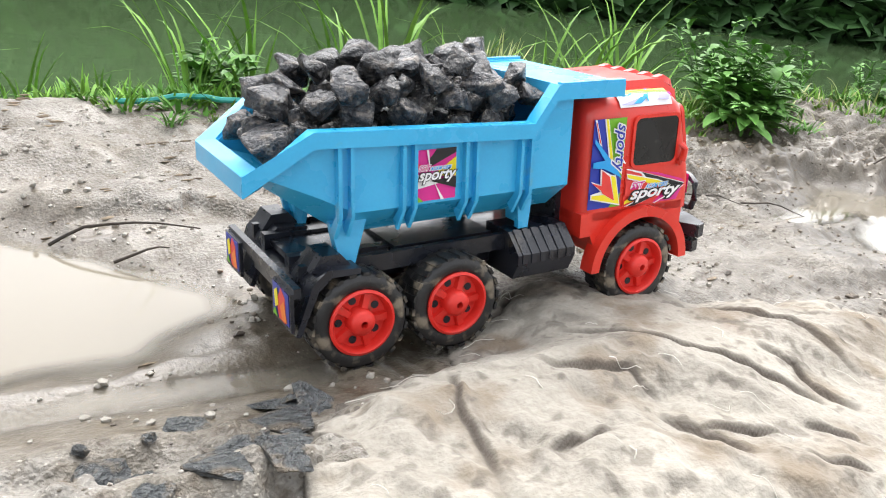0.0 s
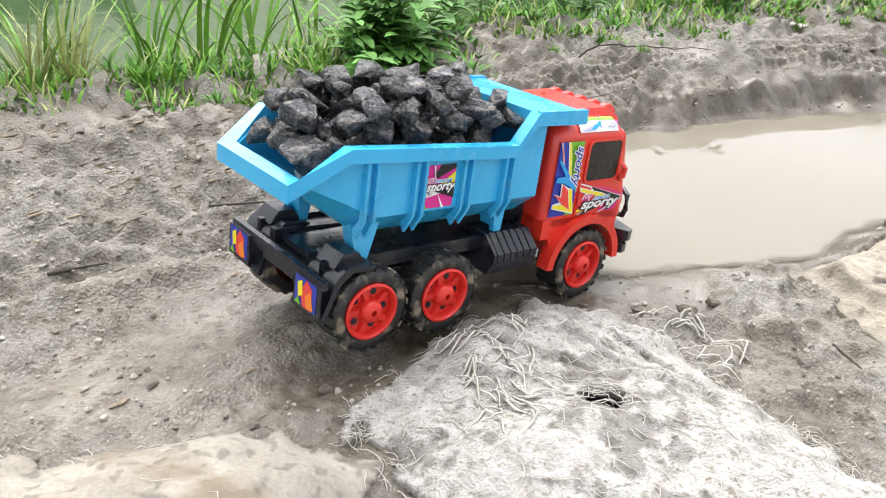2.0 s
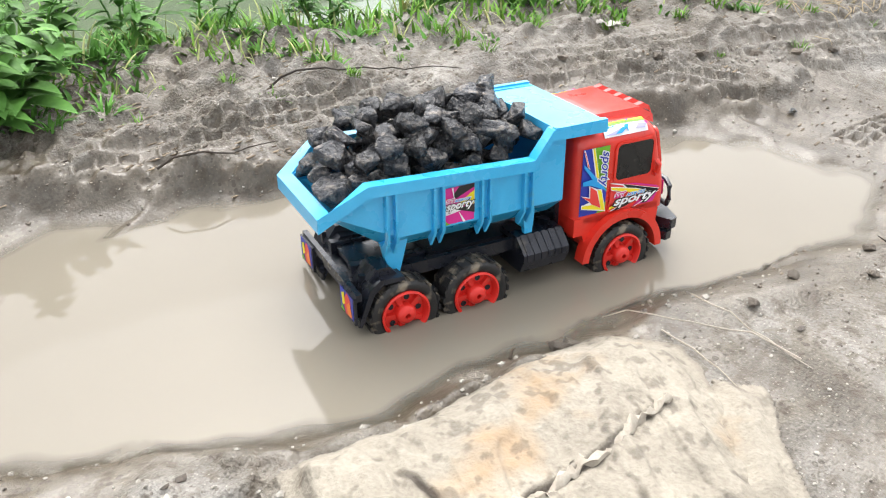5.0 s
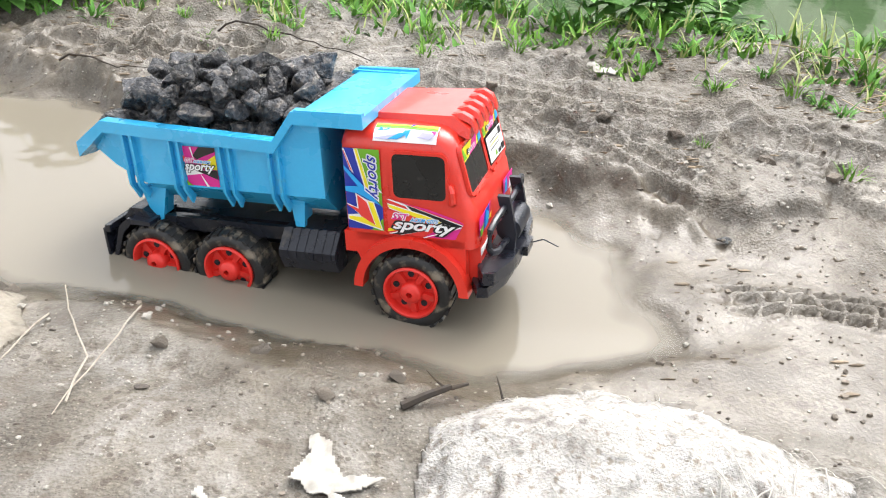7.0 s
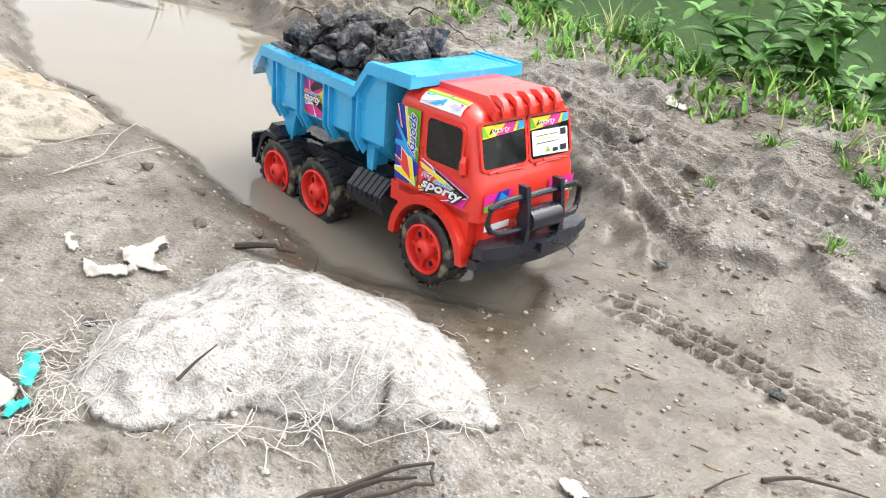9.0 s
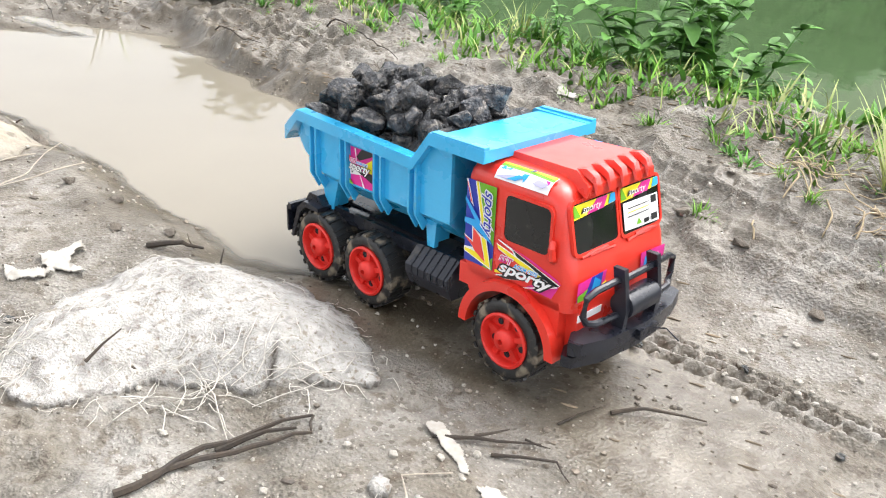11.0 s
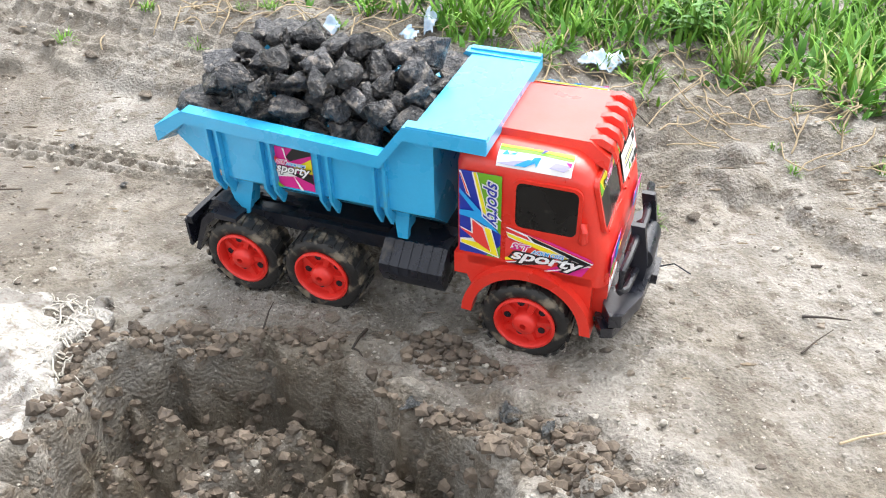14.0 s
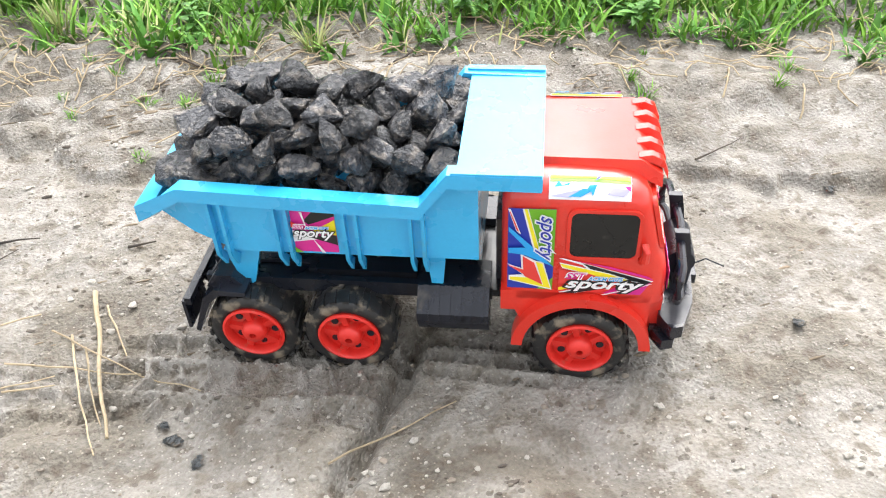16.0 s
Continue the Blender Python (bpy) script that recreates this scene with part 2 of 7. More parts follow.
def ground_material():
    m = material("wet_sandy_mud", (0.108, 0.097, 0.081), (0.352, 0.333, 0.298), 0.68, 13, 260, 1.0, spots=(0.150, 0.128, 0.102), spot_scale=60, spot_at=0.575, fine_bump=0.6, depth=0.011)
    n, link = m.node_tree.nodes, m.node_tree.links.new
    b = n["Principled BSDF"]
    # small pale and dark grit
    grit = n.new("ShaderNodeTexVoronoi")
    grit.inputs["Scale"].default_value = 190
    link(n["Mapping"].outputs[0], grit.inputs["Vector"])
    pick = n.new("ShaderNodeMapRange")
    pick.inputs[1].default_value, pick.inputs[2].default_value, pick.inputs[3].default_value, pick.inputs[4].default_value = 0.12, 0.20, 0.7, 0.0
    link(grit.outputs["Distance"], pick.inputs[0])
    tone = n.new("ShaderNodeMixRGB")
    tone.inputs[2].default_value = (0.46, 0.43, 0.38, 1)
    old = b.inputs["Base Color"].links[0].from_socket
    link(pick.outputs[0], tone.inputs[0])
    link(old, tone.inputs[1])
    # dark specks in patches
    speck, patch = n.new("ShaderNodeTexVoronoi"), n.new("ShaderNodeTexNoise")
    speck.inputs["Scale"].default_value, patch.inputs["Scale"].default_value, patch.inputs["Detail"].default_value = 95, 26, 4
    link(n["Mapping"].outputs[0], speck.inputs["Vector"])
    link(n["Mapping"].outputs[0], patch.inputs["Vector"])
    reach = n.new("ShaderNodeMapRange")
    reach.inputs[1].default_value, reach.inputs[2].default_value, reach.inputs[3].default_value, reach.inputs[4].default_value = 0.42, 0.68, 0.02, 0.36
    link(patch.outputs[0], reach.inputs[0])
    under = n.new("ShaderNodeMath")
    under.operation = "LESS_THAN"
    link(speck.outputs["Distance"], under.inputs[0])
    link(reach.outputs[0], under.inputs[1])
    faint = n.new("ShaderNodeMath")
    faint.operation, faint.inputs[1].default_value = "MULTIPLY", 0.72
    link(under.outputs[0], faint.inputs[0])
    dotted = n.new("ShaderNodeMixRGB")
    dotted.inputs[2].default_value = (0.10, 0.082, 0.064, 1)
    link(faint.outputs[0], dotted.inputs[0])
    link(tone.outputs[0], dotted.inputs[1])
    # wetness along the puddles and in the ruts
    wet = n.new("ShaderNodeAttribute")
    wet.attribute_name = "wet"
    damp = n.new("ShaderNodeMixRGB")
    damp.blend_type = "MULTIPLY"
    damp.inputs[2].default_value = (0.57, 0.525, 0.46, 1)
    link(wet.outputs["Fac"], damp.inputs[0])
    link(dotted.outputs[0], damp.inputs[1])
    link(damp.outputs[0], b.inputs["Base Color"])
    shine = n.new("ShaderNodeMapRange")
    shine.inputs[3].default_value, shine.inputs[4].default_value = 0.68, 0.30
    link(wet.outputs["Fac"], shine.inputs[0])
    link(shine.outputs[0], b.inputs["Roughness"])
    # a wet film lies smoother than dry grit
    for bp in [k for k in n if k.type == "BUMP"]:
        smooth = n.new("ShaderNodeMapRange")
        full = bp.inputs["Strength"].default_value
        smooth.inputs[1].default_value, smooth.inputs[2].default_value = 0.35, 1.0
        smooth.inputs[3].default_value, smooth.inputs[4].default_value = full, full * 0.25
        link(wet.outputs["Fac"], smooth.inputs[0])
        link(smooth.outputs[0], bp.inputs["Strength"])
    # patches of pale dried silt and brown damp sand
    broad, span, shift = n.new("ShaderNodeTexNoise"), n.new("ShaderNodeMapRange"), n.new("ShaderNodeMixRGB")
    broad.inputs["Scale"].default_value, broad.inputs["Detail"].default_value, broad.inputs["Distortion"].default_value = 6.5, 8.0, 1.4
    broad.inputs["Roughness"].default_value = 0.68
    link(n["Mapping"].outputs[0], broad.inputs["Vector"])
    span.inputs[1].default_value, span.inputs[2].default_value = 0.42, 0.60
    link(broad.outputs[0], span.inputs[0])
    shift.blend_type = "MULTIPLY"
    shift.inputs[2].default_value = (0.62, 0.58, 0.515, 1)
    link(span.outputs[0], shift.inputs[0])
    link(damp.outputs[0], shift.inputs[1])
    link(shift.outputs[0], b.inputs["Base Color"])
    return m


def water_material(name, colour, rough, ripple):
    m = bpy.data.materials.new(name)
    m.use_nodes = True
    n, link = m.node_tree.nodes, m.node_tree.links.new
    b = n["Principled BSDF"]
    b.inputs["Roughness"].default_value = rough
    b.inputs["IOR"].default_value = 1.33
    where = n.new("ShaderNodeTexCoord")
    cloud = n.new("ShaderNodeTexNoise")
    cloud.inputs["Scale"].default_value, cloud.inputs["Detail"].default_value = 2.2, 4.0
    link(where.outputs["Object"], cloud.inputs["Vector"])
    mix = n.new("ShaderNodeMixRGB")
    mix.inputs[1].default_value, mix.inputs[2].default_value = (*[c * 0.85 for c in colour], 1), (*[c * 1.12 for c in colour], 1)
    link(cloud.outputs[0], mix.inputs[0])
    link(mix.outputs[0], b.inputs["Base Color"])
    wave = n.new("ShaderNodeTexNoise")
    wave.inputs["Scale"].default_value, wave.inputs["Detail"].default_value = 14.0, 2.0
    link(where.outputs["Object"], wave.inputs["Vector"])
    bp = n.new("ShaderNodeBump")
    bp.inputs["Strength"].default_value, bp.inputs["Distance"].default_value = ripple, 0.003
    link(wave.outputs[0], bp.inputs["Height"])
    link(bp.outputs[0], b.inputs["Normal"])
    return m


MUD = ground_material()
PUDDLE = water_material("muddy_puddle_water", (0.20, 0.178, 0.140), 0.03, 0.07)


def clear_shore(m):
    n, link = m.node_tree.nodes, m.node_tree.links.new
    deep, murk = n.new("ShaderNodeAttribute"), n.new("ShaderNodeMapRange")
    deep.attribute_name = "deep"
    murk.inputs[1].default_value, murk.inputs[2].default_value, murk.inputs[3].default_value, murk.inputs[4].default_value = 0.0, 0.012, 0.15, 0.96
    link(deep.outputs["Fac"], murk.inputs[0])
    link(murk.outputs[0], n["Principled BSDF"].inputs["Alpha"])


clear_shore(PUDDLE)
POND = water_material("green_pond_water", (0.060, 0.100, 0.044), 0.05, 0.10)


# ---------------------------------------------------------------- mesh helpers
def part(name, bm, mat, parent=None, label="", smooth=False, auto=40):
    me = bpy.data.meshes.new(name)
    bmesh.ops.recalc_face_normals(bm, faces=bm.faces[:])
    if smooth:
        for f in bm.faces:
            f.smooth = True
        for e in bm.edges:
            if len(e.link_faces) == 2 and e.calc_face_angle(0) > radians(auto):
                e.smooth = False
    bm.to_mesh(me)
    bm.free()
    me.materials.append(mat)
    ob = new(name, me)
    ob.parent = parent
    if label:
        tagged(ob, label)
    return ob


def bevel(bm, width, segments=2, over=30):
    edges = [e for e in bm.edges if len(e.link_faces) == 2 and e.calc_face_angle(0) > radians(over)]
    if width:
        bmesh.ops.bevel(bm, geom=edges, offset=width, segments=segments, affect="EDGES", clamp_overlap=True)
    return bm


def prism(bm, profile, axis, lo, hi):
    """A flat outline, swept along an axis. The outline holds the two other coordinates in xyz order."""
    rings = []
    for level in (lo, hi):
        ring = []
        for a, b in profile:
            co = {"x": (level, a, b), "y": (a, level, b), "z": (a, b, level)}[axis]
            ring.append(bm.verts.new(co))
        rings.append(ring)
    n = len(profile)
    for i in range(n):
        bm.faces.new((rings[0][i], rings[0][(i + 1) % n], rings[1][(i + 1) % n], rings[1][i]))
    bm.faces.new(rings[0][::-1])
    bm.faces.new(rings[1])
    return bm


def box(bm, x0, x1, y0, y1, z0, z1):
    return prism(bm, [(x0, y0), (x1, y0), (x1, y1), (x0, y1)], "z", z0, z1)


def loft(bm, rings, closed=False, caps=True):
    made = [[bm.verts.new(co) for co in ring] for ring in rings]
    n = len(rings[0])
    pairs = list(zip(made, made[1:])) + ([(made[-1], made[0])] if closed else [])
    for a, b in pairs:
        for i in range(n):
            bm.faces.new((a[i], a[(i + 1) % n], b[(i + 1) % n], b[i]))
    if caps and not closed:
        bm.faces.new(made[0][::-1])
        bm.faces.new(made[-1])
    return bm


def tube(bm, points, radius, sides=8, taper=1.0):
    points = [Vector(p) for p in points]
    rings = []
    for i, p in enumerate(points):
        way = (points[min(i + 1, len(points) - 1)] - points[max(i - 1, 0)]).normalized()
        side = way.cross(Vector((0, 0, 1)) if abs(way.z) < 0.9 else Vector((1, 0, 0))).normalized()
        other = way.cross(side)
        r = radius * (1 + (taper - 1) * i / max(1, len(points) - 1))
        rings.append([p + r * (math.cos(a) * side + math.sin(a) * other) for a in (2 * math.pi * k / sides for k in range(sides))])
    return loft(bm, rings)


def lathe_y(bm, outline, steps=32):
    """A ring of (radius, y) outline points turned about the y axis."""
    rings = [[(r * math.cos(a), y, r * math.sin(a)) for r, y in outline] for a in (2 * math.pi * k / steps for k in range(steps))]
    return loft(bm, rings, closed=True)


def rounded(u0, u1, v0, v1, r, steps=4):
    """A rounded rectangle as an outline."""
    out = []
    for cu, cv, start in ((u1 - r, v1 - r, 0), (u0 + r, v1 - r, 90), (u0 + r, v0 + r, 180), (u1 - r, v0 + r, 270)):
        for k in range(steps + 1):
            a = radians(start + 90 * k / steps)
            out.append((cu + r * math.cos(a), cv + r * math.sin(a)))
    return out


# ---------------------------------------------------------------- the lie of the land
def lattice(i, j, seed):
    h = (i.astype(np.int64) * 374761393 + j.astype(np.int64) * 668265263 + seed * 974634777) & 0xFFFFFFFF
    h = ((h ^ (h >> 13)) * 1274126177) & 0xFFFFFFFF
    return ((h ^ (h >> 16)) & 0xFFFF) / 65535.0


def value_noise(x, y, size, seed):
    x, y = x / size, y / size
    i, j = np.floor(x), np.floor(y)
    u, v = x - i, y - j
    u, v = u * u * (3 - 2 * u), v * v * (3 - 2 * v)
    a, b, c, d = (lattice(i + p, j + q, seed) for p, q in ((0, 0), (1, 0), (0, 1), (1, 1)))
    return (a * (1 - u) + b * u) * (1 - v) + (c * (1 - u) + d * u) * v - 0.5


def step(v, lo, hi):
    t = np.clip((v - lo) / (hi - lo), 0, 1)
    return t * t * (3 - 2 * t)


PATH_X = [0.0] + [r[1] for r in TRUCK_ROWS] + [5.4]
PATH_Y = [1.0] + [r[2] for r in TRUCK_ROWS] + [-0.95]
# the height of the wheels' track along the way
_wheel = []
for r in TRUCK_ROWS:
    m = truck_pose(*r[1:])
    for wx in (0.203, 0.0, -0.088):
        p = m @ Vector((wx, 0, 0))
        _wheel.append((p.x, p.z))
_wheel.sort()
TRACK_X = np.linspace(0.6, 4.7, 42)
TRACK_Z = np.array([min(0.012, np.average([z for _, z in _wheel], weights=[math.exp(-((x - wx) / 0.10) ** 2) + 1e-9 for wx, _ in _wheel])) for x in TRACK_X])

def in_polygon(x, y, corners):
    """Metres inside a polygon's edge, less than 0 outside."""
    inside, near = np.zeros(x.shape, bool), np.full(x.shape, 9.0)
    for (ax, ay), (bx, by) in zip(corners, corners[1:] + corners[:1]):
        cross = ((ay > y) != (by > y)) & (x < (bx - ax) * (y - ay) / (by - ay + 1e-12) + ax)
        inside ^= cross
        t = np.clip(((x - ax) * (bx - ax) + (y - ay) * (by - ay)) / ((bx - ax) ** 2 + (by - ay) ** 2), 0, 1)
        near = np.minimum(near, np.hypot(x - ax - t * (bx - ax), y - ay - t * (by - ay)))
    return np.where(inside, near, -near)


WATER_Z = -0.018
NEAR_X = [1.55, 1.62, 1.72, 1.80, 1.87, 1.96, 2.10, 2.28, 2.42, 2.54, 2.64, 2.74, 2.84, 2.96]
NEAR_Y = [0.58, 0.52, 0.47, 0.41, 0.33, 0.295, 0.255, 0.205, 0.155, 0.10, 0.065, 0.075, 0.09, 0.11]
FAR_X = [1.50, 1.62, 1.74, 1.88, 2.02, 2.12, 2.24, 2.43, 2.62, 2.76, 2.86, 2.96]
FAR_Y = [0.60, 0.66, 0.70, 0.80, 0.86, 0.85, 0.79, 0.67, 0.545, 0.44, 0.37, 0.30]


# a shallow arm of the puddle behind a ridge, the pool behind the start, and a runnel beside it
ARM = [(1.52, 0.775), (1.60, 0.80), (1.75, 0.815), (1.92, 0.86), (2.0, 0.80), (1.9, 0.72), (1.75, 0.73), (1.60, 0.735)]
REAR_POOL = [(-1.5, 1.55), (0.2, 1.36), (0.56, 1.18), (0.63, 1.06), (0.665, 0.99), (0.685, 0.92), (0.675, 0.86), (0.64, 0.85), (0.60, 0.835), (0.553, 0.817), (0.455, 0.835), (0.0, 0.90), (-1.5, 1.05)]
RUNNEL = [(0.36, 0.815), (0.47, 0.795), (0.54, 0.787), (0.617, 0.765), (0.68, 0.76), (0.672, 0.712), (0.615, 0.732), (0.53, 0.752), (0.36, 0.79)]


def inside_puddle(x, y):
    """Metres inside the shore of the big puddle, less than 0 outside."""
    wob = 0.045 * value_noise(x, y, 0.11, 21) + 0.02 * value_noise(x, y, 0.035, 22)
    m = np.minimum(y - np.interp(x, NEAR_X, NEAR_Y), np.interp(x, FAR_X, FAR_Y) - y)
    m = np.minimum(m, np.minimum((x - 1.55) * 0.6, (2.89 - x) * 0.45 - 1.2 * (y - 0.2) ** 2 + 0.03 * value_noise(x, y, 0.06, 25)))
    return np.maximum(m + wob, in_polygon(x, y, ARM) + 0.6 * wob)


def inside_rear_puddle(x, y):
    wob = 0.04 * value_noise(x, y, 0.11, 31) + 0.02 * value_noise(x, y, 0.04, 32)
    return np.maximum(in_polygon(x, y, REAR_POOL) + wob, in_polygon(x, y, RUNNEL) + 0.3 * wob)


PIT = [(3.43, -0.32), (3.47, -0.295), (3.59, -0.29), (3.66, -0.345), (3.74, -0.42), (3.80, -0.50), (3.72, -0.66), (3.50, -0.70), (3.40, -0.55)]


def across(x, y):
    """Metres to the left of the line on which the truck drives."""
    return (y - np.interp(x, PATH_X, PATH_Y)) * 0.93


def treads(x, y, ax, ay, bx, by, width, pitch, seed):
    """Raised bars of a tyre's print along a line: 0 to 1."""
    length = math.hypot(bx - ax, by - ay)
    ux, uy = (bx - ax) / length, (by - ay) / length
    s = (x - ax) * ux + (y - ay) * uy + 0.010 * value_noise(x, y, 0.05, seed)
    w = -(x - ax) * uy + (y - ay) * ux + 0.008 * value_noise(x, y, 0.06, seed + 1)
    on = step(s, 0, 0.05) * step(-s, -length, -length + 0.05) * step(-np.abs(w), -width / 2, -width / 2 + 0.006)
    slant = s + 0.35 * np.abs(w)
    bars = np.maximum(1 - step(np.abs((slant / pitch) % 1 - 0.5), 0.06, 0.13), 1 - step(np.abs(np.abs(w) - width * 0.17), 0.0025, 0.006))
    bars = np.maximum(bars, 0.8 * (1 - step(np.abs(np.abs(w) - width * 0.46), 0.003, 0.007)))
    worn = np.clip(value_noise(x, y, 0.16, seed + 2) * 3.0 + 1.1, 0, 1)
    return on * worn, bars


SWELL_X = [0.5, 1.7, 2.3, 2.8, 3.4, 3.72, 3.98, 5.0]
SWELL_Z = [-0.025, -0.025, 0.0, 0.026, 0.042, 0.050, -0.008, -0.032]
# prints of larger tyres: from, to, width, pitch, seed, depth
PRINTS = [(2.885, 0.205, 3.60, 0.005, 0.066, 0.030, 41, 0.014), (2.60, 0.66, 3.75, 0.14, 0.100, 0.034, 47, 0.008), (1.95, 0.93, 2.45, 0.76, 0.075, 0.030, 53, 0.012), (2.74, 0.60, 2.98, 0.36, 0.08, 0.026, 57, 0.009),
          (4.16, -0.50, 4.44, -0.61, 0.125, 0.028, 59, 0.015), (3.75, -0.36, 4.20, -0.545, 0.08, 0.026, 67, 0.007), (4.30, -0.505, 4.62, -0.66, 0.06, 0.030, 63, 0.010), (3.02, 0.42, 3.60, 0.16, 0.07, 0.032, 69, 0.004)]


def height(x, y):
    x, y = np.asarray(x, float), np.asarray(y, float)
    d = across(x, y)
    h = 0.016 * value_noise(x, y, 0.33, 1) + 0.010 * value_noise(x, y, 0.12, 2)
    # clods and pits
    lump = value_noise(x, y, 0.045, 3) + 0.6 * value_noise(x, y, 0.02, 4)
    rough = np.clip(value_noise(x, y, 0.26, 5) * 2.6 + 0.45, 0.07, 1)
    lumps = rough * (0.021 * lump + 0.010 * value_noise(x, y, 0.013, 6))
    h = h + lumps + 0.024 * np.clip(value_noise(x, y, 0.03, 18) + 0.6 * value_noise(x, y, 0.014, 19) - 0.28, 0, 1) * rough
    far = step(d, 0.24, 0.52)
    h = h + 0.048 * far + 0.022 * step(d, 0.5, 0.75)
    # the broken edge of the bank above the track, and clods thrown up on it
    h = h + 0.016 * step(d + 0.10 * value_noise(x, y, 0.12, 28) + 0.04 * value_noise(x, y, 0.03, 29), 0.26, 0.285)
    h = h + step(d, 0.22, 0.34) * (1 - step(d, 0.6, 0.75)) * 0.040 * np.clip(np.abs(value_noise(x, y, 0.05, 33)) - 0.12, 0, 1) * np.clip(value_noise(x, y, 0.3, 34) * 3 + 0.8, 0, 1.4)
    h = h + far * (1 - step(d, 0.6, 0.8)) * 0.016 * np.abs(value_noise(x * 0.5, y, 0.07, 7)) * 2
    # the bank swells beside the middle of the way and sinks towards both ends
    h = h + step(d, 0.10, 0.42) * (1 - step(d, 0.70, 1.0)) * np.interp(x, SWELL_X, SWELL_Z)
    # old furrows along the way
    furrow = value_noise(x / 7.0, d + 0.02 * value_noise(x, y, 0.2, 24), 0.038, 23)
    h = h + 0.030 * furrow * (1 - step(np.abs(d - 0.1), 0.35, 0.5)) * (1 - 0.7 * step(x, 1.7, 2.1))
    # the wheels' track
    w = 1 - step(np.abs(d), 0.105, 0.20)
    grain = 0.007 * value_noise(x, y, 0.03, 8) + 0.005 * value_noise(x, y, 0.012, 9)
    track = np.interp(x, TRACK_X, TRACK_Z) - 0.002 + 0.007 * furrow * (1 - step(x, 1.6, 1.9)) + grain
    h = h * (1 - w) + track * w
    # ruts in the soft stretch behind the start
    soft_part = (1 - step(x, 1.55, 1.8)) * step(x, 0.3, 0.7)
    h = h - soft_part * 0.011 * np.exp(-((np.abs(d) - 0.075) / 0.03) ** 2)
    h = h + soft_part * 0.026 * np.exp(-((d - 0.155) / 0.018) ** 2) * (0.6 + value_noise(x, y, 0.1, 10))
    # puddles
    for m, deep in ((inside_puddle(x, y), 0.055), (inside_rear_puddle(x, y), 0.03)):
        bank = WATER_Z + np.clip(-m * 0.42, -deep, 0.5) + 0.004 * value_noise(x, y, 0.02, 11) * step(-m, 0, 0.03)
        k = step(m, -0.06, -0.01)
        lower = np.minimum(h, bank)
        rim = np.maximum(np.minimum(h, bank), WATER_Z + np.clip(-m * 0.3, -1, 0.03))
        h = np.where(m > 0, lower * (k) + h * (1 - k), h * (1 - k) + rim * k)
    # a film of settled silt at the puddle's end
    calm = 0.85 * step(-np.abs(x - 3.02), -0.36, -0.16) * (1 - step(np.abs(d - 0.02), 0.12, 0.22)) * step(-inside_puddle(x, y), -0.01, 0.02)
    h = h * (1 - calm) + (np.interp(x, TRACK_X, TRACK_Z) - 0.001 + 0.006 * value_noise(x, y, 0.14, 27)) * calm
    # prints of larger tyres
    for ax, ay, bx, by, width, pitch, seed, deep in PRINTS:
        on, bars = treads(x, y, ax, ay, bx, by, width, pitch, seed)
        h = h - on * 0.85 * (lumps * (1 - w) + grain * w) + on * (bars - 0.62) * deep
    bowl = np.exp(-(((x - 1.685) / 0.055) ** 2 + ((y - 0.375) / 0.045) ** 2) ** 2)
    h = h * (1 - bowl) + (-0.012 + 0.012 * (1 - bowl)) * bowl
    # the dug pit, with a heap of crumbs round it
    m = in_polygon(x, y, PIT) + 0.03 * value_noise(x, y, 0.05, 13) + 0.016 * value_noise(x, y, 0.018, 14)
    crumbs = 0.042 * np.abs(value_noise(x, y, 0.040, 15)) + 0.016 * np.abs(value_noise(x, y, 0.019, 16))
    h = h + step(m, -0.24, -0.03) * (1 - 0.8 * w) * crumbs * 1.5 - step(m, 0.0, 0.014) * 0.115 + step(m, 0.05, 0.2) * 0.065 + step(m, 0.0, 0.03) * crumbs * 2.4
    # a crack across the end of the way
    ax, ay, bx, by = 4.50, -0.525, 4.365, -0.70
    t = np.clip(((x - ax) * (bx - ax) + (y - ay) * (by - ay)) / ((bx - ax) ** 2 + (by - ay) ** 2), 0, 1)
    off = np.hypot(x - ax - t * (bx - ax), y - ay - t * (by - ay)) + 0.008 * value_noise(x, y, 0.04, 17)
    h = h - 0.026 * np.exp(-(off / 0.010) ** 2)
    # down to the pond, its bed, and the far bank
    late = 0.6 * step(x, 3.5, 4.2)
    h = h - 0.36 * step(d - late, 0.66, 1.12)
    h = h + 4.0 * step(d, 8.8, 11.5)
    return h


def axis_points(lo, hi, gap, ends):
    fine = list(np.arange(lo, hi + 1e-9, gap))
    left, right, g = [], [], gap
    a, b = lo, hi
    while a > -ends or b < ends:
        g *= 1.25
        a, b = a - g, b + g
        left.append(a), right.append(b)
    return np.array(left[::-1] + fine + right)


